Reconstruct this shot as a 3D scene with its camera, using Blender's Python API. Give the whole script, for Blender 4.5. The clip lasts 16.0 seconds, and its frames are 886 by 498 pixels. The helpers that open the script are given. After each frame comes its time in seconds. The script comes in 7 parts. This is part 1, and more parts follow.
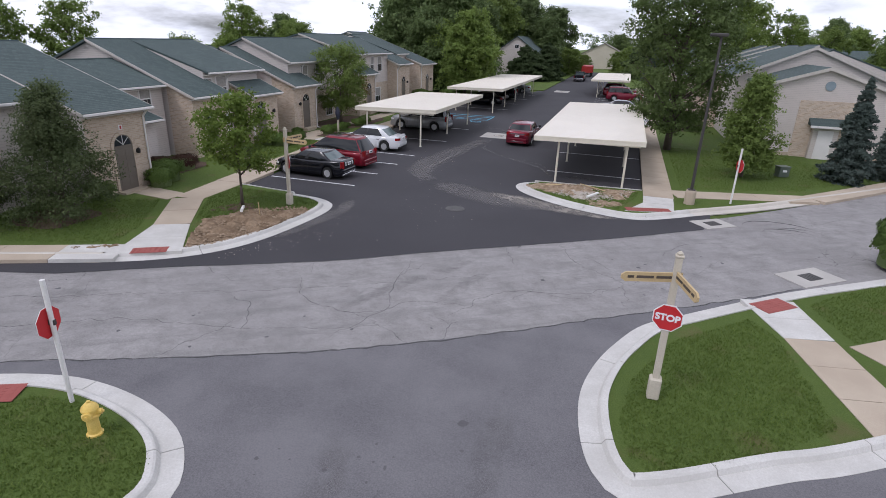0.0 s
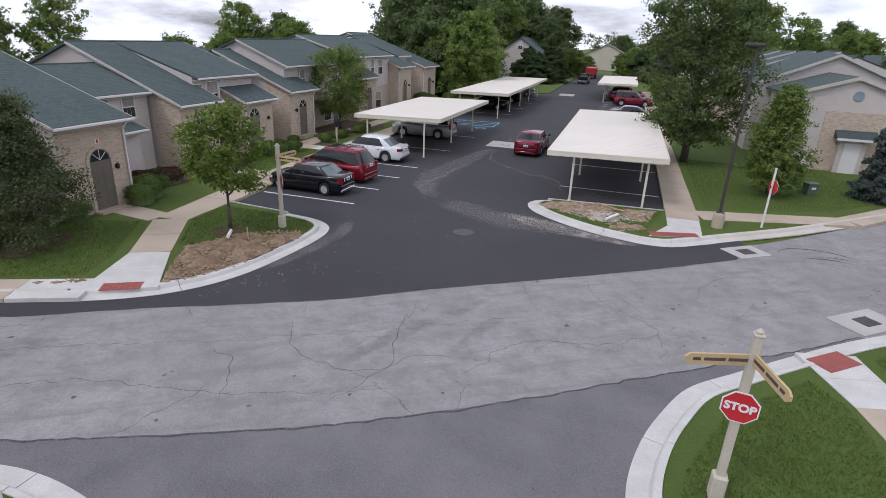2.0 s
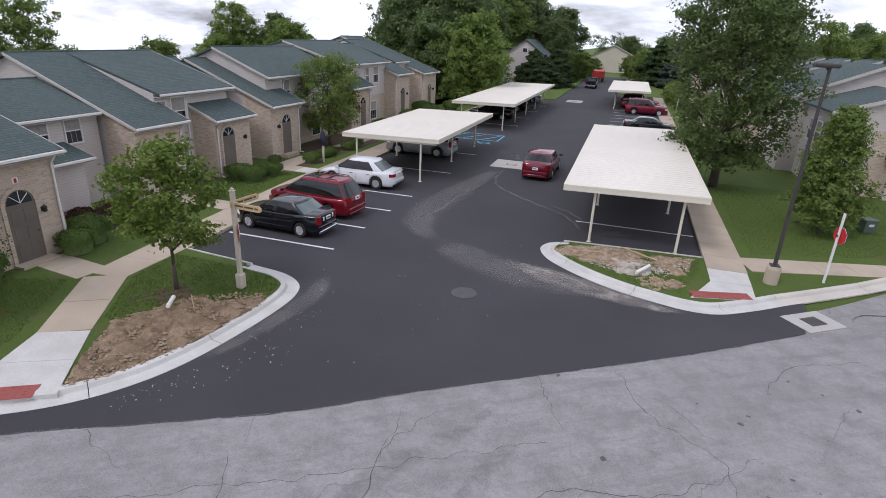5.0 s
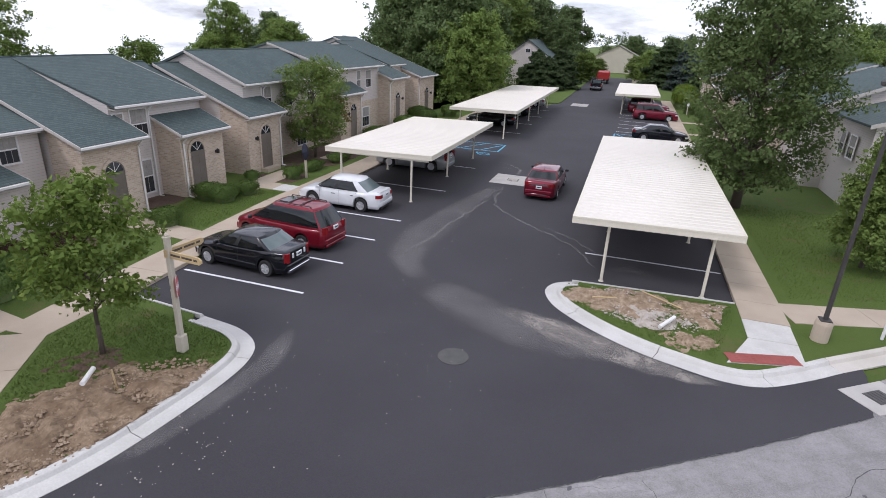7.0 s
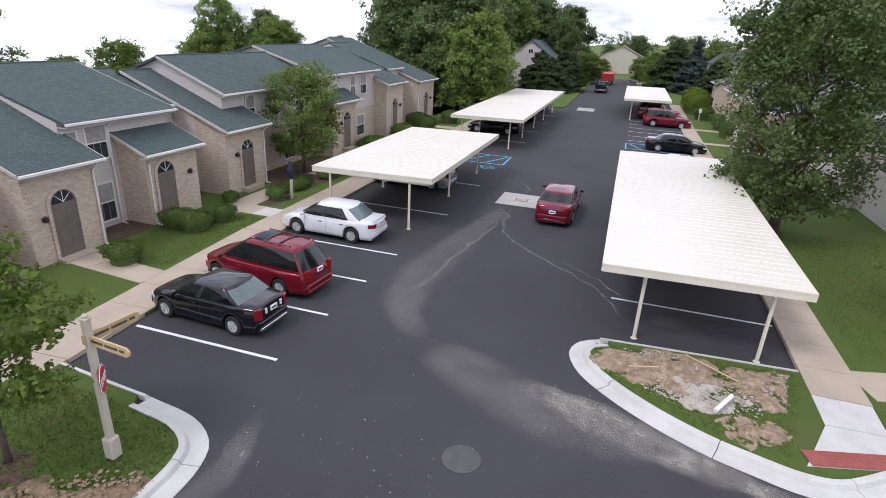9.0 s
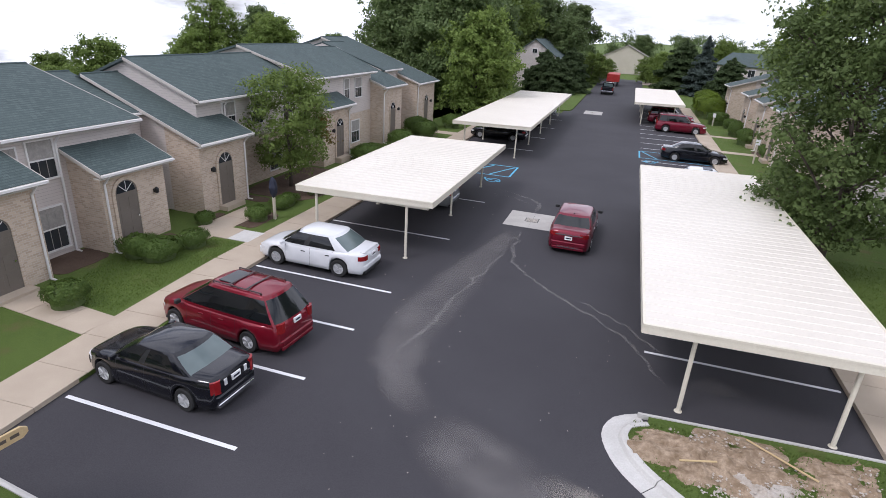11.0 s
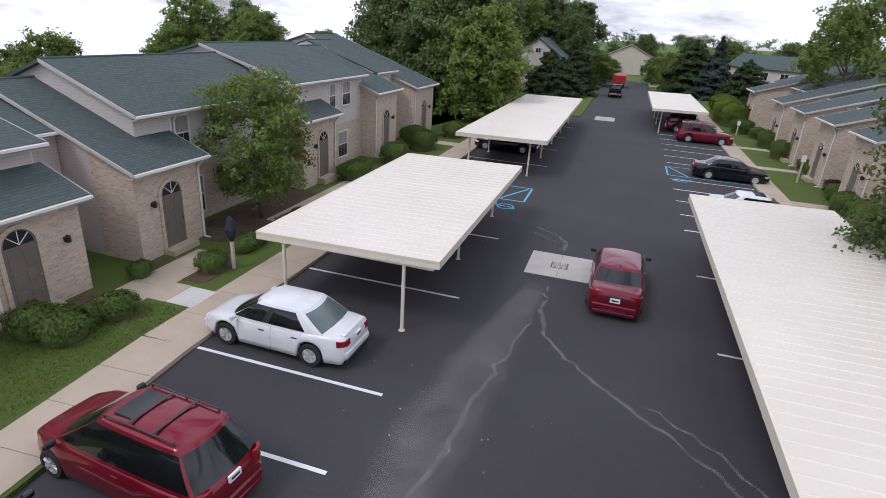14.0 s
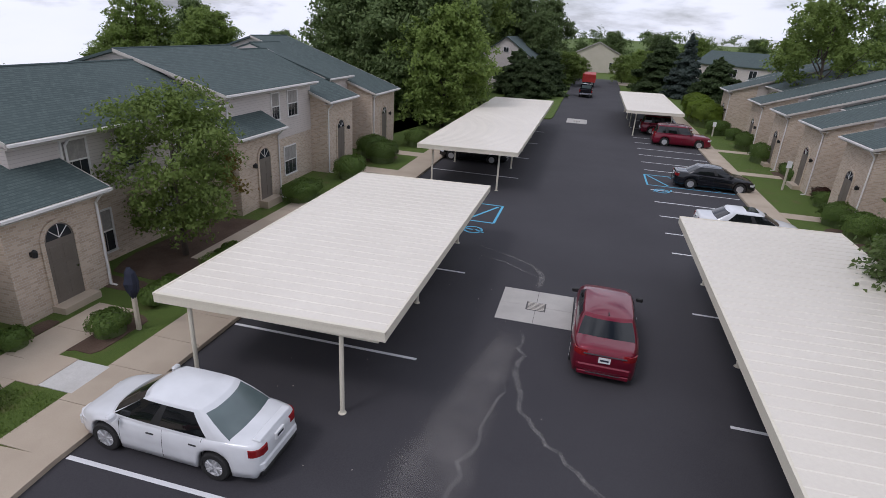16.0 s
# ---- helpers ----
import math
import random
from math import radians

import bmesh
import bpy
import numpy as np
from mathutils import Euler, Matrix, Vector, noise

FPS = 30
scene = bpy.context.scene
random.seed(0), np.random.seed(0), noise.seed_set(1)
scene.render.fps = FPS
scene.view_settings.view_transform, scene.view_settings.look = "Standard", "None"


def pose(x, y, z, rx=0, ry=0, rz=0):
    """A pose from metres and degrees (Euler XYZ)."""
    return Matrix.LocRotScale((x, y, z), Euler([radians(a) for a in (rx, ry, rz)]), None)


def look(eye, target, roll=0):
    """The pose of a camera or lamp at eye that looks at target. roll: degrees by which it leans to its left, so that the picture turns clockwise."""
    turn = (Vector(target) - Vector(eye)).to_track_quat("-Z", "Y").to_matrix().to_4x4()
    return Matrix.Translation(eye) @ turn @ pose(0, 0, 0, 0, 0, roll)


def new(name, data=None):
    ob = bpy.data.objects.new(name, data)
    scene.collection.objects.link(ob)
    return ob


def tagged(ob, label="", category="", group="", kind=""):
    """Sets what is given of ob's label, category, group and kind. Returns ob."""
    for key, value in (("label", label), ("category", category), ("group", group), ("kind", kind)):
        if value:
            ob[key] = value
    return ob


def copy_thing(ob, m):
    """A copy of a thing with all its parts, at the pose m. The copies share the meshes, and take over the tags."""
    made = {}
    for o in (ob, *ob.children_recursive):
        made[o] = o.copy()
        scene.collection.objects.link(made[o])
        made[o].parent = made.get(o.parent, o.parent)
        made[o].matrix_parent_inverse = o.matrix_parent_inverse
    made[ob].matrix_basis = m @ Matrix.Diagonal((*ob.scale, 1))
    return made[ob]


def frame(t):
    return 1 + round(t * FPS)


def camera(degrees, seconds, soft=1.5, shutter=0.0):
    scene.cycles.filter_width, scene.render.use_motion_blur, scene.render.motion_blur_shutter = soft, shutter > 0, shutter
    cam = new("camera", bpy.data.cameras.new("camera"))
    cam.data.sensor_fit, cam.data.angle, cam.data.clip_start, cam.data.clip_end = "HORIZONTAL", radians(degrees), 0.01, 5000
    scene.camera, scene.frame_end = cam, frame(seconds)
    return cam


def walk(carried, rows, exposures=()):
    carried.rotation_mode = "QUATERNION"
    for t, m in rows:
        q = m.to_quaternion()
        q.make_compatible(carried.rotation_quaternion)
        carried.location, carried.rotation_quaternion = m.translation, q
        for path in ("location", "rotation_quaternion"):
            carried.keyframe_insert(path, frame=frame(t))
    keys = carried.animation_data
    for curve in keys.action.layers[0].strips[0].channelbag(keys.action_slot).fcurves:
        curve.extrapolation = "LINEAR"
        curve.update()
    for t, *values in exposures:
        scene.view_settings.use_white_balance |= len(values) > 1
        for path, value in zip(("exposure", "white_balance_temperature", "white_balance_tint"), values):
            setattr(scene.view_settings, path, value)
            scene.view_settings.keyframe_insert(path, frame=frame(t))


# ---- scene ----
cam = camera(77.44, 16.0, soft=0.6)

PATH = [
    (0, (12.102, -24.077, 6.973), (11.551, -22.291, 6.259), 1.96),
    (0.5, (11.865, -23.550, 7.075), (11.315, -21.765, 6.360), 2.06),
    (1, (11.585, -23.026, 7.176), (11.036, -21.241, 6.458), 2.23),
    (1.5, (11.305, -22.479, 7.241), (10.758, -20.694, 6.523), 2.44),
    (2, (11.043, -21.950, 7.297), (10.498, -20.165, 6.579), 2.40),
    (2.5, (10.808, -21.292, 7.367), (10.262, -19.507, 6.650), 2.42),
    (3, (10.559, -20.646, 7.483), (10.012, -18.861, 6.764), 2.42),
    (3.5, (10.374, -19.954, 7.593), (9.824, -18.170, 6.874), 2.41),
    (4, (10.160, -19.202, 7.707), (9.611, -17.419, 6.986), 2.44),
    (6.5, (9.376, -15.016, 8.052), (8.819, -13.237, 7.328), 2.74),
    (7, (9.157, -14.163, 8.155), (8.600, -12.385, 7.426), 2.73),
    (7.5, (8.850, -13.264, 8.177), (8.293, -11.487, 7.447), 2.66),
    (8, (8.538, -12.365, 8.260), (7.983, -10.588, 7.529), 2.78),
    (8.5, (8.212, -11.570, 8.385), (7.658, -9.794, 7.651), 2.89),
    (9, (7.859, -10.826, 8.477), (7.310, -9.050, 7.742), 2.98),
    (11.5, (6.361, -6.730, 8.604), (5.817, -4.955, 7.860), 3.44),
    (12, (5.949, -5.750, 8.501), (5.409, -3.972, 7.759), 3.47),
    (12.5, (5.516, -4.806, 8.483), (4.982, -3.027, 7.740), 3.48),
    (13, (5.127, -3.939, 8.476), (4.598, -2.159, 7.733), 3.58),
    (13.5, (4.765, -3.079, 8.498), (4.240, -1.299, 7.753), 3.67),
    (14, (4.424, -2.216, 8.534), (3.901, -0.437, 7.785), 3.84),
    (14.5, (4.076, -1.251, 8.567), (3.552, 0.527, 7.816), 3.89),
    (15, (3.639, -0.336, 8.674), (3.118, 1.441, 7.918), 4.13),
    (15.5, (3.683, 0.774, 8.577), (3.164, 2.555, 7.829), 3.79),
    (16, (3.920, 1.405, 8.678), (3.488, 3.209, 7.929), 3.41),
]
walk(cam, [(t, look(eye, target, roll)) for t, eye, target, roll in PATH], [(0.0, -0.06, 6000, 18), (3.5, -0.08, 6000, 18), (6.5, 0.14, 6000, 18), (7.5, 0.24, 6000, 18), (9.0, 0.31, 6000, 18), (12.5, 0.21, 6000, 18), (14.0, 0.02, 6000, 18), (15.0, -0.12, 6000, 18), (16.0, -0.26, 6000, 18)])

# ---------------- light ----------------
SUN_EL, SUN_AZ = 52.0, 215.0        # degrees above the horizon, compass bearing of the sun (from +y, clockwise)
world = bpy.data.worlds.new("sky")
scene.world = world
world.use_nodes = True
wn, wl = world.node_tree.nodes, world.node_tree.links
wn.clear()
w_out = wn.new("ShaderNodeOutputWorld")
w_bg = wn.new("ShaderNodeBackground")
w_sky = wn.new("ShaderNodeTexSky")
w_sky.sky_type = "NISHITA"
w_sky.sun_disc = False
w_sky.sun_elevation, w_sky.sun_rotation = radians(SUN_EL), radians(SUN_AZ)
w_sky.dust_density = 2.0
w_co = wn.new("ShaderNodeTexCoord")
w_map = wn.new("ShaderNodeMapping")
w_map.inputs["Scale"].default_value = (1.6, 1.6, 6.0)
w_noise = wn.new("ShaderNodeTexNoise")
w_noise.inputs["Scale"].default_value = 2.2
w_noise.inputs["Detail"].default_value = 7.0
w_noise.inputs["Roughness"].default_value = 0.55
w_ramp = wn.new("ShaderNodeValToRGB")
w_ramp.color_ramp.elements[0].position, w_ramp.color_ramp.elements[1].position = 0.33, 0.52
w_shade = wn.new("ShaderNodeTexNoise")
w_shade.inputs["Scale"].default_value = 3.4
w_shade.inputs["Detail"].default_value = 5.0
w_cloud = wn.new("ShaderNodeMix")
w_cloud.data_type = "RGBA"
w_cloud.inputs[6].default_value = (12.4, 13.0, 13.8, 1)
w_cloud.inputs[7].default_value = (14.8, 14.9, 15.0, 1)
w_mix = wn.new("ShaderNodeMix")
w_mix.data_type = "RGBA"
wl.new(w_co.outputs["Generated"], w_map.inputs["Vector"])
wl.new(w_map.outputs["Vector"], w_noise.inputs["Vector"])
wl.new(w_map.outputs["Vector"], w_shade.inputs["Vector"])
wl.new(w_noise.outputs["Fac"], w_ramp.inputs["Fac"])
wl.new(w_shade.outputs["Fac"], w_cloud.inputs[0])
wl.new(w_ramp.outputs["Color"], w_mix.inputs[0])
wl.new(w_sky.outputs["Color"], w_mix.inputs[6])
wl.new(w_cloud.outputs[2], w_mix.inputs[7])
wl.new(w_mix.outputs[2], w_bg.inputs["Color"])
w_bg.inputs["Strength"].default_value = 0.08
wl.new(w_bg.outputs["Background"], w_out.inputs["Surface"])

sun = new("sun", bpy.data.lights.new("sun", "SUN"))
sun.data.energy, sun.data.angle, sun.data.color = 1.1, radians(14), (1.0, 0.96, 0.91)
az, el = radians(SUN_AZ), radians(SUN_EL)
sun.matrix_world = look((0, 0, 60), (-math.sin(az) * math.cos(el), -math.cos(az) * math.cos(el), 60 - math.sin(el)))


# ---------------- materials ----------------
def node_material(name, rough=0.8, metal=0.0):
    m = bpy.data.materials.new(name)
    m.use_nodes = True
    n, l = m.node_tree.nodes, m.node_tree.links
    b = n["Principled BSDF"]
    b.inputs["Roughness"].default_value, b.inputs["Metallic"].default_value = rough, metal
    return m, n, l, b


def rgb(c):
    return (c[0], c[1], c[2], 1.0)


def mixed(n, l, fac, a, b):
    """A colour mix; fac, a and b are sockets or plain values."""
    x = n.new("ShaderNodeMix")
    x.data_type = "RGBA"
    for slot, v in ((0, fac), (6, a), (7, b)):
        if hasattr(v, "is_linked"):
            l.new(v, x.inputs[slot])
        else:
            x.inputs[slot].default_value = v if slot == 0 else rgb(v)
    return x.outputs[2]


def noise_node(n, l, co, scale, detail=4.0, rough=0.55, lo=0.35, hi=0.65):
    t = n.new("ShaderNodeTexNoise")
    t.inputs["Scale"].default_value, t.inputs["Detail"].default_value, t.inputs["Roughness"].default_value = scale, detail, rough
    l.new(co, t.inputs["Vector"])
    r = n.new("ShaderNodeMapRange")
    r.inputs["From Min"].default_value, r.inputs["From Max"].default_value = lo, hi
    l.new(t.outputs["Fac"], r.inputs["Value"])
    return r.outputs["Result"], t.outputs["Fac"]


def bumped(n, l, b, height, strength, distance):
    k = n.new("ShaderNodeBump")
    k.inputs["Strength"].default_value, k.inputs["Distance"].default_value = strength, distance
    l.new(height, k.inputs["Height"])
    l.new(k.outputs["Normal"], b.inputs["Normal"])


def place(n):
    """World position, so that a pattern runs on at its true size."""
    return n.new("ShaderNodeNewGeometry").outputs["Position"]


def two_scale(name, c1, c2, c3, big, fine, rough=0.85, bump=0.3, dist=0.01, object_space=False, metal=0.0):
    m, n, l, b = node_material(name, rough, metal)
    co = n.new("ShaderNodeTexCoord").outputs["Object"] if object_space else place(n)
    f1, _ = noise_node(n, l, co, big, 5)
    f2, raw = noise_node(n, l, co, fine, 3, 0.7, 0.3, 0.7)
    half = n.new("ShaderNodeMath")
    half.operation = "MULTIPLY"
    half.inputs[1].default_value = 0.55
    l.new(f2, half.inputs[0])
    col = mixed(n, l, half.outputs[0], mixed(n, l, f1, c1, c2), c3)
    l.new(col, b.inputs["Base Color"])
    if bump:
        bumped(n, l, b, raw, bump, dist)
    return m


M = {}
M["asphalt_new"] = two_scale("asphalt_new", (0.028, 0.026, 0.031), (0.041, 0.039, 0.044), (0.064, 0.061, 0.066), 0.22, 42, 0.9, 0.5, 0.008)
M["asphalt_drive"] = two_scale("asphalt_drive", (0.088, 0.084, 0.092), (0.138, 0.133, 0.14), (0.23, 0.225, 0.23), 0.6, 34, 0.92, 0.5, 0.008)
M["concrete_new"] = two_scale("concrete_new", (0.52, 0.505, 0.475), (0.63, 0.615, 0.585), (0.42, 0.405, 0.37), 1.3, 26, 0.85, 0.15, 0.005)
M["concrete_walk"] = two_scale("concrete_walk", (0.42, 0.345, 0.262), (0.50, 0.42, 0.325), (0.36, 0.295, 0.225), 0.7, 45, 0.88, 0.15, 0.005)
M["concrete_kerb"] = two_scale("concrete_kerb", (0.50, 0.46, 0.40), (0.60, 0.56, 0.50), (0.40, 0.37, 0.32), 0.8, 40, 0.88, 0.15, 0.005)
M["paver_red"] = two_scale("paver_red", (0.30, 0.075, 0.06), (0.36, 0.10, 0.085), (0.22, 0.06, 0.05), 2.0, 60, 0.8, 0.4, 0.01)
M["trim"] = two_scale("trim", (0.78, 0.76, 0.74), (0.70, 0.68, 0.66), (0.62, 0.60, 0.58), 1.0, 30, 0.55, 0.05, 0.003)
M["fascia"] = two_scale("fascia", (0.50, 0.465, 0.42), (0.56, 0.525, 0.48), (0.42, 0.39, 0.35), 1.0, 30, 0.6, 0.05, 0.003)
M["cream_metal"] = two_scale("cream_metal", (0.70, 0.65, 0.565), (0.75, 0.70, 0.61), (0.66, 0.61, 0.53), 0.35, 12, 0.42, 0.03, 0.002)
M["cream_fascia"] = two_scale("cream_fascia", (0.70, 0.65, 0.53), (0.76, 0.71, 0.59), (0.62, 0.57, 0.46), 0.6, 20, 0.45, 0.03, 0.002)
M["white_paint"] = two_scale("white_paint", (0.80, 0.80, 0.80), (0.74, 0.74, 0.74), (0.55, 0.55, 0.56), 1.5, 60, 0.75, 0.2, 0.004)
M["blue_paint"] = two_scale("blue_paint", (0.10, 0.42, 0.62), (0.13, 0.47, 0.66), (0.08, 0.33, 0.5), 1.5, 60, 0.75, 0.2, 0.004)
M["tan_post"] = two_scale("tan_post", (0.50, 0.45, 0.36), (0.57, 0.52, 0.43), (0.42, 0.37, 0.29), 1.6, 30, 0.75, 0.15, 0.004)
M["sign_wood"] = two_scale("sign_wood", (0.50, 0.37, 0.19), (0.58, 0.44, 0.24), (0.40, 0.29, 0.15), 3.0, 30, 0.65, 0.15, 0.003)
M["hydrant_yellow"] = two_scale("hydrant_yellow", (0.72, 0.50, 0.10), (0.80, 0.60, 0.20), (0.55, 0.36, 0.08), 4.0, 40, 0.5, 0.15, 0.003)
M["stop_red"] = two_scale("stop_red", (0.50, 0.02, 0.025), (0.56, 0.03, 0.035), (0.45, 0.02, 0.02), 2.0, 30, 0.4, 0.0)
M["sign_white"] = two_scale("sign_white", (0.8, 0.8, 0.8), (0.76, 0.76, 0.76), (0.7, 0.7, 0.7), 2.0, 30, 0.4, 0.0)
M["dark_metal"] = two_scale("dark_metal", (0.045, 0.040, 0.038), (0.06, 0.055, 0.05), (0.03, 0.028, 0.026), 2.0, 30, 0.5, 0.05, 0.002)
M["cast_iron"] = two_scale("cast_iron", (0.07, 0.068, 0.066), (0.10, 0.095, 0.09), (0.05, 0.05, 0.05), 3.0, 40, 0.7, 0.3, 0.004)
M["black_plastic"] = two_scale("black_plastic", (0.012, 0.012, 0.013), (0.02, 0.02, 0.02), (0.015, 0.015, 0.015), 3, 60, 0.55, 0.0)
M["rubber"] = two_scale("rubber", (0.013, 0.013, 0.013), (0.022, 0.022, 0.022), (0.03, 0.029, 0.028), 4, 60, 0.85, 0.1, 0.003, True)
M["alloy"] = two_scale("alloy", (0.66, 0.66, 0.67), (0.58, 0.58, 0.59), (0.5, 0.5, 0.5), 4, 40, 0.35, 0.0, 0.01, True, 0.35)
M["chrome"] = two_scale("chrome", (0.8, 0.8, 0.82), (0.75, 0.75, 0.77), (0.7, 0.7, 0.72), 4, 40, 0.12, 0.0, 0.01, True, 1.0)
M["door_taupe"] = two_scale("door_taupe", (0.15, 0.128, 0.106), (0.18, 0.155, 0.13), (0.12, 0.103, 0.086), 1.5, 30, 0.5, 0.05, 0.003)
M["bark"] = two_scale("bark", (0.085, 0.065, 0.05), (0.13, 0.105, 0.085), (0.05, 0.04, 0.032), 2.5, 25, 0.95, 0.8, 0.02)
M["mulch"] = two_scale("mulch", (0.085, 0.05, 0.032), (0.13, 0.085, 0.058), (0.05, 0.032, 0.022), 1.6, 26, 0.95, 0.8, 0.03)
M["roof_rail"] = two_scale("roof_rail", (0.05, 0.03, 0.032), (0.07, 0.04, 0.042), (0.04, 0.025, 0.025), 4, 60, 0.4, 0.0, 0.01, True)
M["clod"] = two_scale("clod", (0.22, 0.155, 0.095), (0.44, 0.34, 0.24), (0.16, 0.11, 0.07), 5.0, 18, 0.95, 0.6, 0.02)
M["oil_stain"] = two_scale("oil_stain", (0.075, 0.072, 0.077), (0.10, 0.097, 0.102), (0.12, 0.116, 0.12), 3.0, 30, 0.8, 0.2, 0.004)
M["soil"] = two_scale("soil", (0.17, 0.112, 0.066), (0.37, 0.27, 0.175), (0.10, 0.068, 0.044), 1.9, 11, 0.95, 0.8, 0.04)
M["rubble"] = two_scale("rubble", (0.42, 0.37, 0.31), (0.55, 0.51, 0.46), (0.30, 0.25, 0.2), 2.2, 20, 0.95, 0.6, 0.02)
M["pvc"] = two_scale("pvc", (0.82, 0.81, 0.78), (0.76, 0.75, 0.72), (0.68, 0.66, 0.62), 3, 30, 0.4, 0.0)
M["utility_green"] = two_scale("utility_green", (0.10, 0.125, 0.10), (0.13, 0.155, 0.125), (0.08, 0.10, 0.08), 2, 30, 0.5, 0.05, 0.002)
M["navy_cloth"] = two_scale("navy_cloth", (0.012, 0.016, 0.034), (0.02, 0.025, 0.05), (0.008, 0.010, 0.022), 3, 40, 0.7, 0.2, 0.01)
M["dusty_blue"] = two_scale("dusty_blue", (0.20, 0.26, 0.29), (0.25, 0.31, 0.34), (0.17, 0.22, 0.25), 2, 40, 0.6, 0.0)
M["dump_red"] = two_scale("dump_red", (0.42, 0.03, 0.025), (0.5, 0.05, 0.04), (0.3, 0.02, 0.02), 2, 20, 0.5, 0.0)


def lawn_material():
    m, n, l, b = node_material("lawn", 0.9)
    co = place(n)
    big, _ = noise_node(n, l, co, 0.35, 5, 0.6)
    mid, _ = noise_node(n, l, co, 2.4, 4, 0.6, 0.35, 0.7)
    fine, raw = noise_node(n, l, co, 34, 3, 0.75, 0.3, 0.7)
    dry, _ = noise_node(n, l, co, 0.8, 4, 0.6, 0.57, 0.74)
    c = mixed(n, l, big, (0.052, 0.092, 0.017), (0.084, 0.130, 0.026))
    c = mixed(n, l, mid, c, (0.078, 0.120, 0.022))
    c = mixed(n, l, fine, c, (0.118, 0.168, 0.04))
    c = mixed(n, l, dry, c, (0.135, 0.125, 0.05))
    l.new(c, b.inputs["Base Color"])
    b.inputs["Specular IOR Level"].default_value = 0.2
    bumped(n, l, b, raw, 0.9, 0.05)
    return m


def old_asphalt():
    m, n, l, b = node_material("asphalt_old", 0.9)
    co = place(n)
    big, _ = noise_node(n, l, co, 0.25, 5, 0.6)
    mid, _ = noise_node(n, l, co, 1.3, 7, 0.72, 0.42, 0.66)
    fine, raw = noise_node(n, l, co, 30, 4, 0.8, 0.35, 0.68)
    grit, _ = noise_node(n, l, co, 9, 6, 0.8, 0.42, 0.62)
    spot, _ = noise_node(n, l, co, 1.7, 5, 0.65, 0.69, 0.76)
    # faint streaks along the street
    turn = n.new("ShaderNodeMapping")
    turn.vector_type = "TEXTURE"
    turn.inputs["Rotation"].default_value = (0, 0, radians(33))
    turn.inputs["Scale"].default_value = (2.6, 0.36, 1.0)
    l.new(co, turn.inputs["Vector"])
    streak, _ = noise_node(n, l, turn.outputs[0], 0.8, 6, 0.7, 0.50, 0.72)
    c = mixed(n, l, big, (0.228, 0.213, 0.210), (0.312, 0.294, 0.288))
    c = mixed(n, l, mid, c, (0.152, 0.142, 0.138))
    c = mixed(n, l, streak, c, (0.135, 0.13, 0.128))
    half = n.new("ShaderNodeMath")
    half.operation = "MULTIPLY"
    half.inputs[1].default_value = 0.5
    l.new(grit, half.inputs[0])
    c = mixed(n, l, half.outputs[0], c, (0.135, 0.127, 0.124))
    part_ = n.new("ShaderNodeMath")
    part_.operation = "MULTIPLY"
    part_.inputs[1].default_value = 0.5
    l.new(fine, part_.inputs[0])
    c = mixed(n, l, part_.outputs[0], c, (0.40, 0.39, 0.38))
    c = mixed(n, l, spot, c, (0.075, 0.073, 0.073))
    # wandering cracks
    warp = n.new("ShaderNodeTexNoise")
    warp.inputs["Scale"].default_value, warp.inputs["Detail"].default_value = 1.1, 6
    l.new(co, warp.inputs["Vector"])
    add = n.new("ShaderNodeMix")
    add.data_type = "VECTOR"
    add.inputs[0].default_value = 0.42
    l.new(co, add.inputs[4])
    l.new(warp.outputs["Color"], add.inputs[5])
    vor = n.new("ShaderNodeTexVoronoi")
    vor.feature = "DISTANCE_TO_EDGE"
    vor.inputs["Scale"].default_value = 0.40
    l.new(add.outputs[1], vor.inputs["Vector"])
    edge = n.new("ShaderNodeMapRange")
    edge.inputs["From Min"].default_value, edge.inputs["From Max"].default_value = 0.0006, 0.0022
    edge.inputs["To Min"].default_value, edge.inputs["To Max"].default_value = 1.0, 0.0
    l.new(vor.outputs["Distance"], edge.inputs["Value"])
    gate, _ = noise_node(n, l, co, 0.3, 2, 0.5, 0.44, 0.6)
    mul = n.new("ShaderNodeMath")
    mul.operation = "MULTIPLY"
    l.new(edge.outputs["Result"], mul.inputs[0])
    l.new(gate, mul.inputs[1])
    c = mixed(n, l, mul.outputs[0], c, (0.075, 0.073, 0.072))
    l.new(c, b.inputs["Base Color"])
    bumped(n, l, b, raw, 0.4, 0.01)
    return m


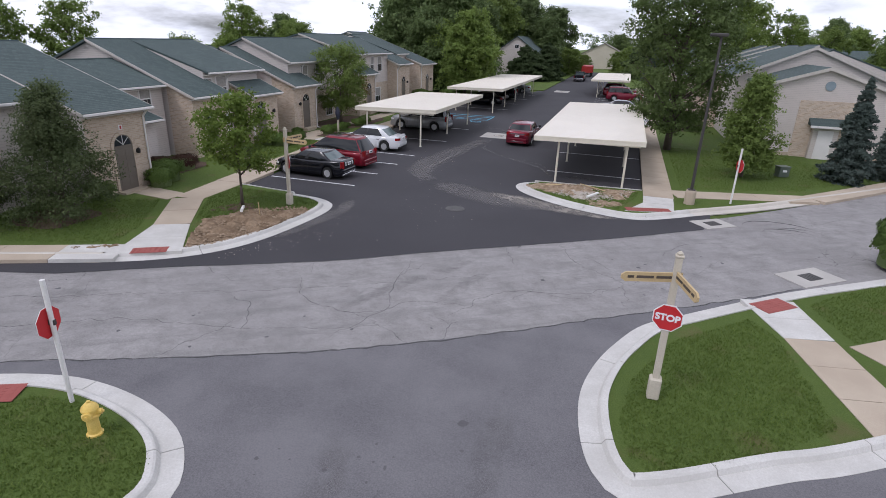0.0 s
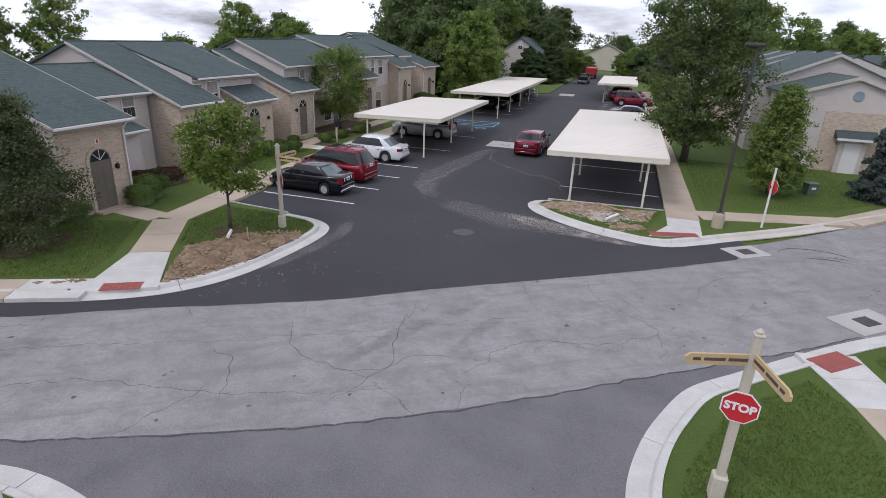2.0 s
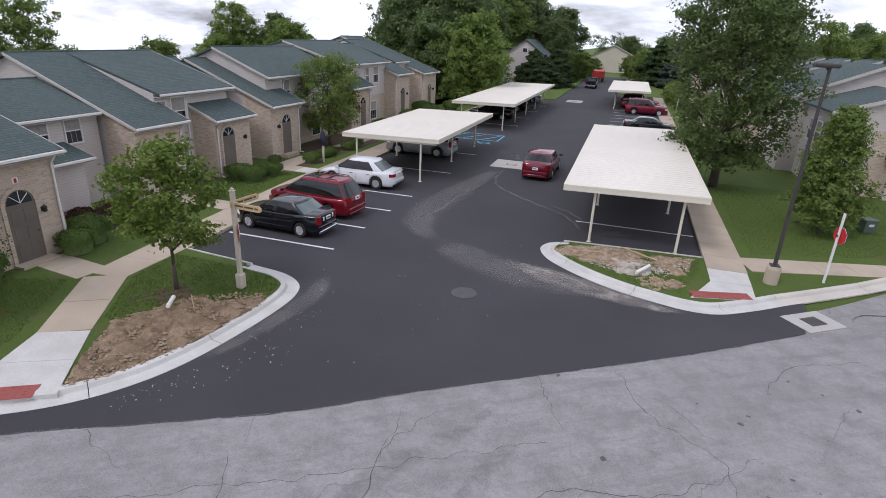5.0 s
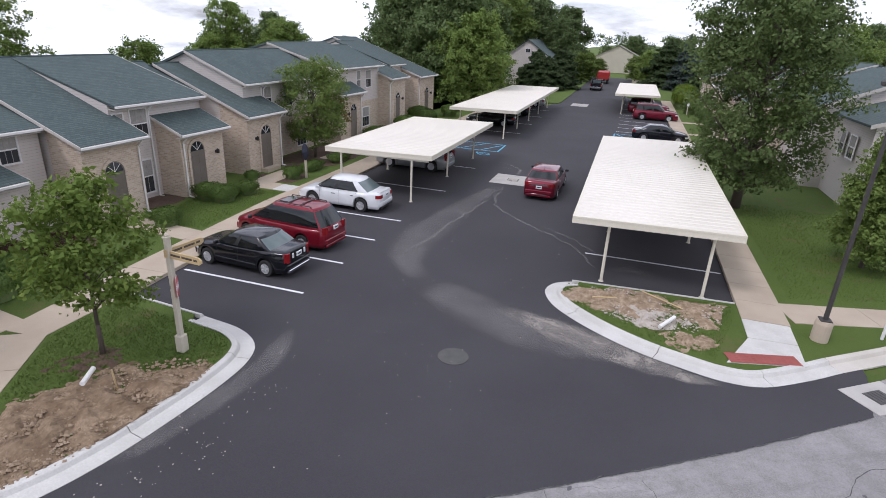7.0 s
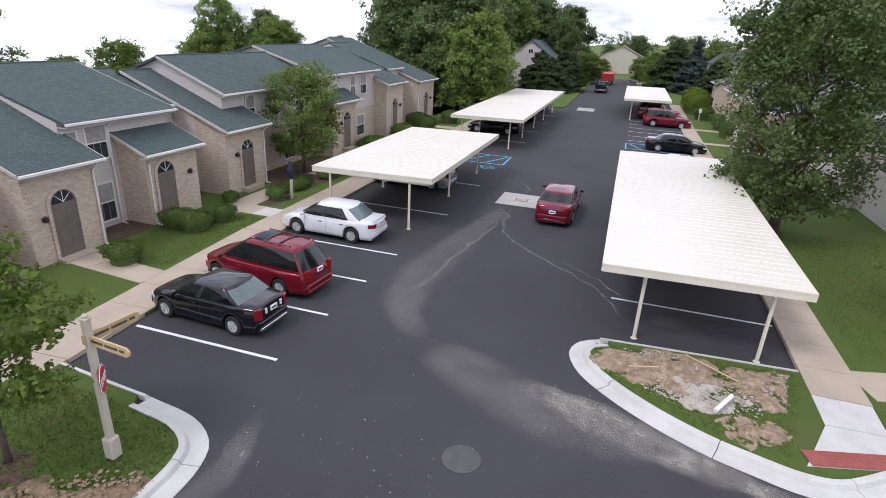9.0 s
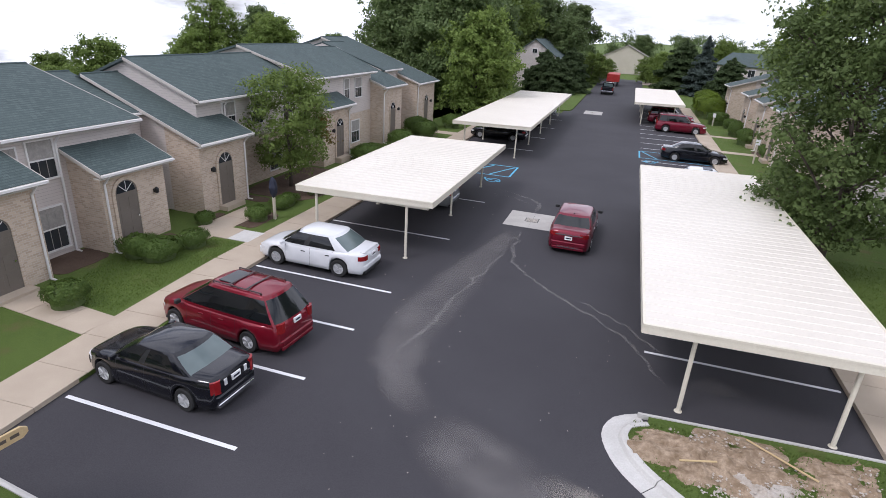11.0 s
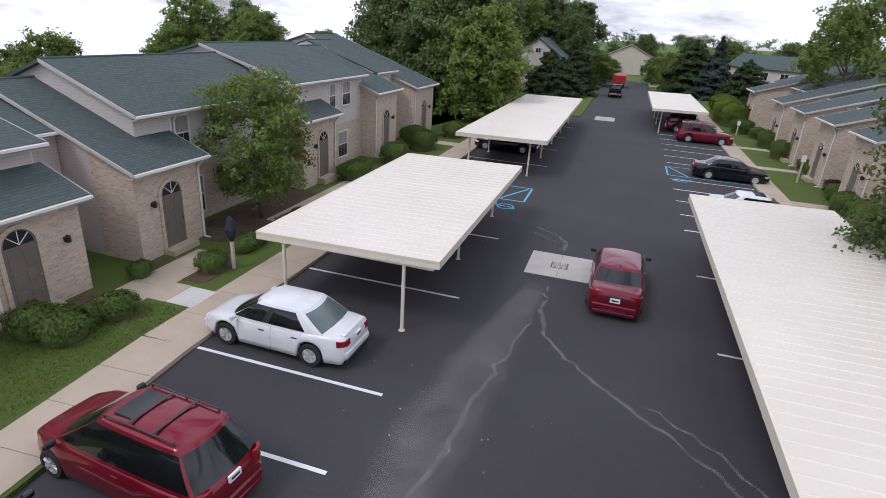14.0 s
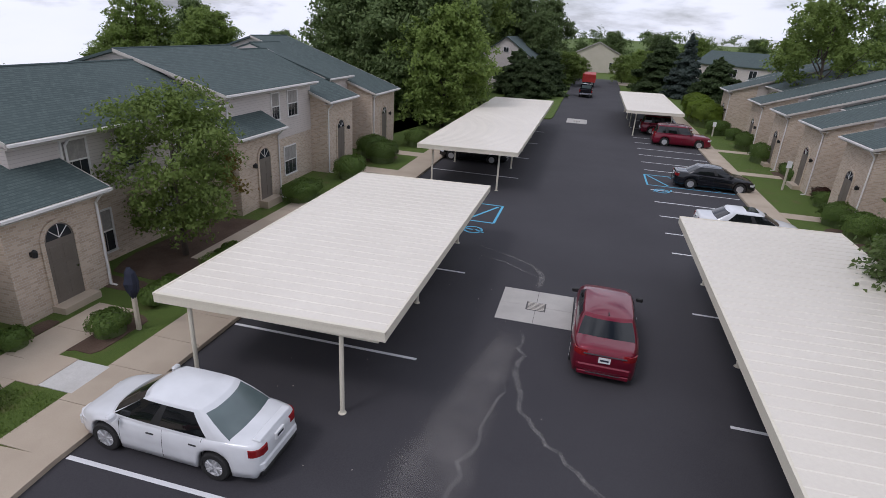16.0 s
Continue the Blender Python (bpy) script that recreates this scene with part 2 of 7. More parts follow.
def wall_pattern(name, kind, c1, c2, c3, axis):
    """Brick courses or clapboard, at their true size, on a wall that faces along axis ('x' or 'y')."""
    m, n, l, b = node_material(name, 0.88)
    co = place(n)
    sep = n.new("ShaderNodeSeparateXYZ")
    l.new(co, sep.inputs[0])
    comb = n.new("ShaderNodeCombineXYZ")
    l.new(sep.outputs["Y" if axis == "x" else "X"], comb.inputs["X"])
    l.new(sep.outputs["Z"], comb.inputs["Y"])
    f1, _ = noise_node(n, l, co, 0.5, 4)
    f2, raw = noise_node(n, l, co, 30, 3, 0.7, 0.3, 0.7)
    if kind == "brick":
        t = n.new("ShaderNodeTexBrick")
        t.inputs["Scale"].default_value = 1.0
        t.inputs["Brick Width"].default_value, t.inputs["Row Height"].default_value = 0.21, 0.076
        t.inputs["Mortar Size"].default_value = 0.007
        t.inputs["Color1"].default_value, t.inputs["Color2"].default_value, t.inputs["Mortar"].default_value = rgb(c1), rgb(c2), rgb(c3)
        l.new(comb.outputs[0], t.inputs["Vector"])
        c = mixed(n, l, f1, t.outputs["Color"], tuple(v * 0.86 for v in c1))
        h = t.outputs["Fac"]
        l.new(mixed(n, l, 0.75, c, t.outputs["Color"]), b.inputs["Base Color"])
        inv = n.new("ShaderNodeMath")
        inv.operation = "SUBTRACT"
        inv.inputs[0].default_value = 1.0
        l.new(h, inv.inputs[1])
        bumped(n, l, b, inv.outputs[0], 0.5, 0.008)
    else:
        w = n.new("ShaderNodeTexWave")
        w.wave_type, w.bands_direction, w.wave_profile = "BANDS", "Y", "SAW"
        w.inputs["Scale"].default_value = 1 / 0.115 * 2 * math.pi / 20 
        l.new(comb.outputs[0], w.inputs["Vector"])
        c = mixed(n, l, f1, c1, c2)
        # shade at each board's lap, painted as a darker line in the colour
        lap_shade = n.new("ShaderNodeMapRange")
        lap_shade.inputs["From Min"].default_value, lap_shade.inputs["From Max"].default_value = 0.0, 0.12
        lap_shade.inputs["To Min"].default_value, lap_shade.inputs["To Max"].default_value = 1.0, 0.0
        l.new(w.outputs["Fac"], lap_shade.inputs["Value"])
        l.new(mixed(n, l, lap_shade.outputs["Result"], c, c3), b.inputs["Base Color"])
        b.inputs["Roughness"].default_value = 0.6
        bumped(n, l, b, w.outputs["Fac"], 0.5, 0.02)
    return m


BR = ((0.43, 0.335, 0.25), (0.60, 0.49, 0.38), (0.57, 0.51, 0.44))
# the last siding tone is the painted shade at the laps
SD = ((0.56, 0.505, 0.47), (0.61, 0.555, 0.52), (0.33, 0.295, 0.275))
for axis in "xy":
    M["brick_" + axis] = wall_pattern("brick_" + axis, "brick", *BR, axis)
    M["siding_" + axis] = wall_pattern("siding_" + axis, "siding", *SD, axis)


def shingle_material():
    m, n, l, b = node_material("shingle", 0.9)
    co = place(n)
    sep = n.new("ShaderNodeSeparateXYZ")
    l.new(co, sep.inputs[0])
    comb = n.new("ShaderNodeCombineXYZ")
    l.new(sep.outputs["Y"], comb.inputs["X"])
    l.new(sep.outputs["Z"], comb.inputs["Y"])
    t = n.new("ShaderNodeTexBrick")
    t.inputs["Scale"].default_value = 1.0
    t.inputs["Brick Width"].default_value, t.inputs["Row Height"].default_value = 0.2, 0.05
    t.inputs["Mortar Size"].default_value = 0.006
    t.inputs["Color1"].default_value, t.inputs["Color2"].default_value = (0.056, 0.082, 0.080, 1), (0.106, 0.144, 0.140, 1)
    t.inputs["Mortar"].default_value = (0.028, 0.041, 0.040, 1)
    l.new(comb.outputs[0], t.inputs["Vector"])
    f1, _ = noise_node(n, l, co, 0.4, 5)
    f2, raw = noise_node(n, l, co, 40, 3, 0.7, 0.3, 0.7)
    c = mixed(n, l, f1, t.outputs["Color"], (0.095, 0.128, 0.124))
    c = mixed(n, l, 0.55, c, t.outputs["Color"])
    l.new(c, b.inputs["Base Color"])
    l.new(mixed(n, l, f2, c, (0.046, 0.066, 0.064)), b.inputs["Base Color"])
    bumped(n, l, b, raw, 0.4, 0.01)
    return m


def leaf_material(name, c1, c2, c3):
    m, n, l, b = node_material(name, 0.65)
    g = n.new("ShaderNodeNewGeometry")
    o = n.new("ShaderNodeObjectInfo")
    big, _ = noise_node(n, l, g.outputs["Position"], 0.6, 3)
    c = mixed(n, l, g.outputs["Random Per Island"], c1, c2)
    c = mixed(n, l, big, c, c3)
    k = n.new("ShaderNodeHueSaturation")
    r = n.new("ShaderNodeMapRange")
    r.inputs["To Min"].default_value, r.inputs["To Max"].default_value = 0.85, 1.12
    l.new(o.outputs["Random"], r.inputs["Value"])
    l.new(r.outputs["Result"], k.inputs["Value"])
    l.new(c, k.inputs["Color"])
    l.new(k.outputs["Color"], b.inputs["Base Color"])
    b.inputs["Specular IOR Level"].default_value = 0.25
    tr = n.new("ShaderNodeBsdfTranslucent")
    l.new(k.outputs["Color"], tr.inputs["Color"])
    mx = n.new("ShaderNodeMixShader")
    mx.inputs[0].default_value = 0.38
    l.new(b.outputs[0], mx.inputs[1])
    l.new(tr.outputs[0], mx.inputs[2])
    l.new(mx.outputs[0], n["Material Output"].inputs["Surface"])
    return m


def car_paint(name, c, flake=0.0, rough=0.35):
    m, n, l, b = node_material(name, rough, flake)
    co = n.new("ShaderNodeTexCoord").outputs["Object"]
    f, _ = noise_node(n, l, co, 1.2, 4)
    l.new(mixed(n, l, f, c, tuple(v * 0.88 for v in c)), b.inputs["Base Color"])
    b.inputs["Specular IOR Level"].default_value = 0.2
    b.inputs["Coat Weight"].default_value, b.inputs["Coat Roughness"].default_value = 0.8, 0.03
    return m


def glass_dark(name, c, rough=0.05):
    m, n, l, b = node_material(name, rough)
    co = place(n)
    f, _ = noise_node(n, l, co, 0.8, 3)
    l.new(mixed(n, l, f, c, tuple(v * 0.7 for v in c)), b.inputs["Base Color"])
    b.inputs["Specular IOR Level"].default_value = 0.6
    return m


M["lawn"] = lawn_material()
M["asphalt_old"] = old_asphalt()
M["shingle"] = shingle_material()
M["leaf_maple"] = leaf_material("leaf_maple", (0.135, 0.20, 0.046), (0.26, 0.34, 0.095), (0.175, 0.245, 0.055))
M["leaf_shade"] = leaf_material("leaf_shade", (0.085, 0.128, 0.04), (0.18, 0.235, 0.085), (0.115, 0.165, 0.05))
M["leaf_young"] = leaf_material("leaf_young", (0.10, 0.158, 0.026), (0.20, 0.265, 0.058), (0.128, 0.185, 0.032))
M["leaf_dark"] = leaf_material("leaf_dark", (0.095, 0.145, 0.052), (0.215, 0.275, 0.11), (0.13, 0.185, 0.066))
M["leaf_turning"] = leaf_material("leaf_turning", (0.22, 0.10, 0.03), (0.16, 0.14, 0.03), (0.14, 0.12, 0.03))
M["needle_pine"] = leaf_material("needle_pine", (0.052, 0.083, 0.034), (0.11, 0.148, 0.062), (0.07, 0.104, 0.042))
M["needle_near"] = leaf_material("needle_near", (0.062, 0.088, 0.034), (0.15, 0.18, 0.078), (0.088, 0.12, 0.046))
M["needle_spruce"] = leaf_material("needle_spruce", (0.080, 0.112, 0.098), (0.15, 0.185, 0.165), (0.10, 0.135, 0.115))
M["leaf_hedge"] = leaf_material("leaf_hedge", (0.078, 0.135, 0.028), (0.165, 0.235, 0.056), (0.105, 0.168, 0.036))
M["leaf_hedge_bright"] = leaf_material("leaf_hedge_bright", (0.12, 0.18, 0.02), (0.17, 0.24, 0.03), (0.13, 0.19, 0.022))
M["leaf_red"] = leaf_material("leaf_red", (0.055, 0.025, 0.02), (0.10, 0.045, 0.03), (0.07, 0.04, 0.025))
M["grass_blade"] = leaf_material("grass_blade", (0.082, 0.136, 0.024), (0.165, 0.225, 0.052), (0.115, 0.165, 0.034))
M["car_black"] = car_paint("car_black", (0.005, 0.0055, 0.009), 0.0, 0.2)
M["car_red"] = car_paint("car_red", (0.20, 0.006, 0.018), 0.35)
M["car_white"] = car_paint("car_white", (0.72, 0.73, 0.74))
M["car_silver"] = car_paint("car_silver", (0.33, 0.34, 0.35), 0.5)
M["car_maroon"] = car_paint("car_maroon", (0.17, 0.006, 0.022), 0.35)
M["glass_car"] = glass_dark("glass_car", (0.010, 0.012, 0.013))
# rear windows: sky reflection painted in as a paler blue-grey base colour
M["glass_sky_sheen"] = glass_dark("glass_sky_sheen", (0.13, 0.17, 0.17), 0.12)
M["glass_house"] = glass_dark("glass_house", (0.035, 0.04, 0.045), 0.06)
M["lamp_red"] = two_scale("lamp_red", (0.22, 0.008, 0.01), (0.3, 0.012, 0.014), (0.16, 0.006, 0.008), 5, 60, 0.2, 0.0, 0.01, True)
M["lamp_clear"] = two_scale("lamp_clear", (0.7, 0.7, 0.7), (0.6, 0.6, 0.62), (0.75, 0.75, 0.75), 5, 60, 0.15, 0.0, 0.01, True)
M["blind"] = two_scale("blind", (0.38, 0.36, 0.33), (0.30, 0.28, 0.26), (0.22, 0.21, 0.2), 3, 12, 0.7, 0.0)
M["beige_house"] = two_scale("beige_house", (0.52, 0.47, 0.38), (0.58, 0.53, 0.44), (0.45, 0.41, 0.34), 0.5, 12, 0.85, 0.1, 0.01)
M["grey_roof"] = two_scale("grey_roof", (0.20, 0.18, 0.15), (0.26, 0.24, 0.21), (0.15, 0.14, 0.12), 0.5, 12, 0.9, 0.2, 0.02)


# ---------------- building helpers ----------------
def mesh_of(name, verts, faces, smooth=False):
    me = bpy.data.meshes.new(name)
    me.from_pydata([tuple(v) for v in verts], [], faces)
    me.validate()
    if smooth:
        me.polygons.foreach_set("use_smooth", [True] * len(me.polygons))
    me.update()
    return me


def part(name, bm, material, parent, label="", smooth=False):
    """One mesh object from a bmesh (or a ready mesh) under a thing or a part."""
    if isinstance(bm, bpy.types.Mesh):
        me = bm
    else:
        bmesh.ops.recalc_face_normals(bm, faces=bm.faces)
        me = bpy.data.meshes.new(name)
        bm.to_mesh(me)
        bm.free()
        if smooth:
            me.polygons.foreach_set("use_smooth", [True] * len(me.polygons))
    if not me.materials:
        me.materials.append(material)
    ob = new(name, me)
    ob.parent = parent
    if label:
        tagged(ob, label)
    return ob


def thing(name, m, label, category, group="", kind=""):
    ob = new(name)
    ob.empty_display_size = 0.2
    ob.matrix_world = m
    return tagged(ob, label, category, group, kind)


def box(bm, x0, x1, y0, y1, z0, z1, bevel=0.0):
    vs = [bm.verts.new(p) for p in ((x0, y0, z0), (x1, y0, z0), (x1, y1, z0), (x0, y1, z0), (x0, y0, z1), (x1, y0, z1), (x1, y1, z1), (x0, y1, z1))]
    fs = [bm.faces.new([vs[i] for i in f]) for f in ((0, 3, 2, 1), (4, 5, 6, 7), (0, 1, 5, 4), (1, 2, 6, 5), (2, 3, 7, 6), (3, 0, 4, 7))]
    if bevel:
        es = list({e for f in fs for e in f.edges})
        bmesh.ops.bevel(bm, geom=es, offset=bevel, segments=1, affect="EDGES")
    return bm


def boxes(*rows, bevel=0.0):
    bm = bmesh.new()
    for r in rows:
        box(bm, *r, bevel=bevel)
    return bm


def prism(bm, pts, d):
    """Extrudes the polygon pts (3D points, in one plane) by the vector d."""
    a = [bm.verts.new(p) for p in pts]
    b = [bm.verts.new(Vector(p) + Vector(d)) for p in pts]
    bm.faces.new(a)
    bm.faces.new(b[::-1])
    for i in range(len(a)):
        j = (i + 1) % len(a)
        bm.faces.new((a[i], b[i], b[j], a[j]))
    return bm


def tube(bm, p, q, r0, r1=None, n=10):
    p, q, r1 = Vector(p), Vector(q), r0 if r1 is None else r1
    turn = (q - p).to_track_quat("Z", "Y")
    ra = [bm.verts.new(p + turn @ Vector((r0 * math.cos(6.2832 * i / n), r0 * math.sin(6.2832 * i / n), 0))) for i in range(n)]
    rb = [bm.verts.new(q + turn @ Vector((r1 * math.cos(6.2832 * i / n), r1 * math.sin(6.2832 * i / n), 0))) for i in range(n)]
    for i in range(n):
        bm.faces.new((ra[i], ra[(i + 1) % n], rb[(i + 1) % n], rb[i]))
    bm.faces.new(ra[::-1])
    bm.faces.new(rb)
    return bm


def lathe(bm, rows, n=20, centre=(0, 0, 0), caps=True):
    """Turns rows of (radius, height) about the z axis."""
    rings = [[bm.verts.new((centre[0] + r * math.cos(6.2832 * i / n), centre[1] + r * math.sin(6.2832 * i / n), centre[2] + z)) for i in range(n)] for r, z in rows]
    for a, b in zip(rings, rings[1:]):
        for i in range(n):
            bm.faces.new((a[i], a[(i + 1) % n], b[(i + 1) % n], b[i]))
    if caps:
        bm.faces.new(rings[0][::-1])
        bm.faces.new(rings[-1])
    return bm


def spline(pts, step=0.5, closed=False):
    """A Catmull-Rom curve through the plan points, in even steps."""
    pts = [Vector((*p, 0)) for p in pts]
    out = []
    for i in range(len(pts) - 1):
        p0 = pts[i - 1] if i else pts[0] * 2 - pts[1]
        p1, p2 = pts[i], pts[i + 1]
        p3 = pts[i + 2] if i + 2 < len(pts) else p2 * 2 - p1
        n = max(1, int((p2 - p1).length / step))
        for k in range(n):
            s = k / n
            out.append(0.5 * (2 * p1 + (p2 - p0) * s + (2 * p0 - 5 * p1 + 4 * p2 - p3) * s * s + (3 * p1 - p0 - 3 * p2 + p3) * s**3))
    out.append(pts[-1])
    return out


def lefts(pts):
    """Unit vectors to the left of a plan line, at each of its points."""
    out = []
    for i in range(len(pts)):
        d = pts[min(i + 1, len(pts) - 1)] - pts[max(i - 1, 0)]
        out.append(Vector((-d.y, d.x, 0)).normalized())
    return out


def flat(name, pts, z, material, label, category, kind="structure"):
    me = mesh_of(name, [(p[0], p[1], z) for p in pts], [list(range(len(pts)))])
    me.materials.append(material)
    ob = new(name, me)
    return tagged(ob, label, category, kind=kind)


# ---------------- ground ----------------
LAWN_Z, WALK_Z = 0.11, 0.13
R_ = 1500
xs_g = [-R_, -700, -300, -150, -80, -50, -34, -30, 0, 60, 300, R_]
vg = [(x, y, -0.06 - max(0.0, -30 - x) * 0.14) for x in xs_g for y in (-R_, -100, 0, 100, R_)]     # the land falls away west of the houses
fg = [(a * 5 + b, (a + 1) * 5 + b, (a + 1) * 5 + b + 1, a * 5 + b + 1) for a in range(len(xs_g) - 1) for b in range(4)]
ground_me = mesh_of("ground", vg, fg)
ground_me.materials.append(M["lawn"])
tagged(new("ground", ground_me), "wide grassy ground reaching to the horizon", "ground", kind="structure")
road_north = spline([(-30, -23.2), (-20, -19.5), (-8, -14.3), (-3, -12.0), (3, -9), (9, -4.5), (16, 0.9), (21.2, 5.7), (32, 16), (60, 44)], 2)
road_south = spline([(-30, -32.2), (-20, -27.5), (-6, -21.6), (0.9, -18.7), (7.2, -15.4), (13.8, -11.2), (19, -7.8), (22.6, -4.6), (35, 7), (65, 35)], 2)
flat("road", [(p.x, p.y) for p in road_north] + [(p.x, p.y) for p in road_south[::-1]], 0.0, M["asphalt_old"], "worn pale grey asphalt street with cracks and spots", "road")
lot_edge = [(-3.4, -13.1), (-0.8, -11.5), (1.1, -10.5), (3.9, -8.95), (6.5, -7.05), (9.8, -4.85), (12.5, -3.0), (15.9, -0.45), (16.4, 1.6)]
flat("parking_lot", [(-6.5, -14.1)] + lot_edge + [(16, 82), (9, 84), (9, 128), (-0.5, 128), (-0.5, 60), (-8, 60)], 0.008, M["asphalt_new"],
     "dark freshly laid asphalt parking lot", "parking lot")
flat("driveway", [(-28, -32), (-3, -18.4), (0, -16.95), (2.8, -15.75), (6.5, -13.95), (9.6, -12.0), (12.6, -9.8), (14.6, -8.4), (16.5, -7.0), (18.2, -5.6),
                  (19.5, -6.5), (40, -2), (60, -60), (-28, -60)], 0.008, M["asphalt_drive"], "mid-grey asphalt driveway joining the street", "driveway")
flat("cross_street", [(-29, 118), (70, 112), (70, 120), (-29, 126)], 0.004, M["concrete_walk"], "pale cross street beyond the lot", "road")


def kerb(line, material, label, gutter=0.38, top=0.2, step=0.25, every=3.0):
    """A concrete kerb with its gutter pan along the plan line, lawn to its left, in separate cast lengths."""
    root = thing("kerb", pose(0, 0, 0), label, "kerb", "kerbs", "structure")
    pts = spline(line, step)
    nor = lefts(pts)
    prof = [(0.0, -0.03), (0.0, 0.018), (gutter, 0.03), (gutter + 0.05, 0.125), (gutter + 0.09, 0.145), (gutter + top, 0.145), (gutter + top, -0.03)]
    n = max(2, int(every / step))
    for a in range(0, len(pts) - 1, n):
        run = list(range(a, min(a + n, len(pts) - 1) + 1))
        vs, fs = [], []
        for k, i in enumerate(run):
            p = pts[i].copy()
            if k == 0 and a:
                p += (pts[i + 1] - pts[i]).normalized() * 0.02
            vs += [(p + nor[i] * d) + Vector((0, 0, z)) for d, z in prof]
        w = len(prof)
        for k in range(len(run) - 1):
            fs += [(k * w + j, (k + 1) * w + j, (k + 1) * w + j + 1, k * w + j + 1) for j in range(w - 1)]
        fs += [tuple(range(w)), tuple((len(run) - 1) * w + j for j in range(w))[::-1]]
        part("kerb_length", mesh_of("kerb_length", vs, fs), material, root)
    return [p + v * (gutter + 0.1) for p, v in zip(pts, nor)]


W_KERB = [(-3.0, -12.0), (-1.7, -11.25), (-0.7, -10.4), (0.05, -9.3), (0.5, -8.0), (0.78, -6.2), (0.88, -4.8), (0.8, -3.9), (0.45, -3.2), (-0.4, -2.7), (-1.8, -2.48)]
w_in = kerb(W_KERB, M["concrete_new"], "new white concrete kerb round the grassy island")
w_far = kerb([(-29, -22.6), (-20, -19.3), (-8, -14.1), (-3.0, -12.0)], M["concrete_kerb"], "weathered concrete kerb along the street", step=1.5, every=4)
w_top = kerb([(-1.8, -2.48), (-3.3, -2.35), (-4.8, -2.2)], M["concrete_new"], "narrow new concrete kerb at the stall's edge", gutter=0.02, top=0.15)
e_in = kerb([(8.2, 4.6), (7.65, 4.25), (7.4, 3.5), (7.75, 2.55), (8.5, 1.75), (9.5, 1.0), (10.6, 0.4), (11.6, 0.05), (12.6, -0.2), (13.6, -0.08), (14.8, 0.7), (15.8, 1.5)], M["concrete_new"],
            "new white concrete kerb round the dug-up island")
e_top = kerb([(13.55, 4.95), (11, 4.8), (8.2, 4.6)], M["concrete_new"], "narrow new concrete kerb at the carport's end", gutter=0.02, top=0.15)
e_far = kerb([(15.8, 1.5), (19, 3.9), (21.2, 5.8), (32, 16), (60, 44)], M["concrete_kerb"], "weathered concrete kerb along the street", step=1.5, every=4)
sw_in = kerb([(4.6, -30), (5.5, -22), (5.95, -20.2), (6.12, -18.9), (5.7, -18.1), (5.0, -17.5), (4.0, -17.1), (2.9, -16.9), (1.9, -16.9), (1.0, -17.1), (0.2, -17.4)], M["concrete_new"],
             "new white concrete kerb round the grassy corner")
sw_far = kerb([(0.2, -17.4), (-6, -20.7), (-20, -27.3), (-29, -31.4)], M["concrete_kerb"], "weathered concrete kerb along the street", step=1.5, every=4)
se_far = kerb([(64, 36), (34, 8), (21.4, -3.45)], M["concrete_kerb"], "weathered concrete kerb along the street", step=1.5, every=4)
se_in = kerb([(21.4, -3.45), (19.6, -4.75), (17.75, -6.1), (16.05, -7.55), (14.5, -8.95), (13.4, -10.0), (12.75, -11.2), (12.3, -12.4), (12.06, -13.7), (12.15, -15.0), (12.45, -16.0), (13.0, -16.5), (13.9, -16.2), (15.7, -15.1),
              (17.6, -14.0), (24, -9.6)], M["concrete_new"], "new white concrete kerb round the sign's lawn")


def lawn(name, pts, label, z=LAWN_Z):
    bm = bmesh.new()
    prism(bm, [(p[0], p[1], -0.05) for p in pts], (0, 0, z + 0.05))
    ob = part(name, bm, M["lawn"], None)
    return tagged(ob, label, "lawn", kind="structure")


def xy(ps):
    return [(p.x, p.y) for p in ps]


LAWN_W = [(-29, -60)] + xy(w_far)[:-1] + xy(w_in) + xy(w_top)[1:]
LAWN_E = xy(e_top)[:-1] + xy(e_in) + xy(e_far)[1:]
lawn("lawn_west", LAWN_W + [(-4.9, -2.1), (-5.0, 3.0), (-5.55, 8.0), (-5.55, 59.5), (-3.5, 61.5), (0.2, 62.5), (0.4, 64), (0.4, 116), (-29, 122)],
     "mown green lawn in front of the townhouses")
lawn("lawn_east", xy(e_top)[:-1] + xy(e_in) + xy(e_far)[1:] + [(160, 90), (160, 110), (9, 113), (8.6, 80), (9.2, 78.5), (13.65, 77), (13.65, 5.05)], "mown green lawn beside the walk")
lawn("lawn_south_west", xy(sw_in) + xy(sw_far)[1:] + [(-29, -80), (4, -80)], "mown green corner lawn with the hydrant")
lawn("lawn_south_east", xy(se_far)[:-1] + xy(se_in) + [(60, 20)], "mown green corner lawn with the sign post")


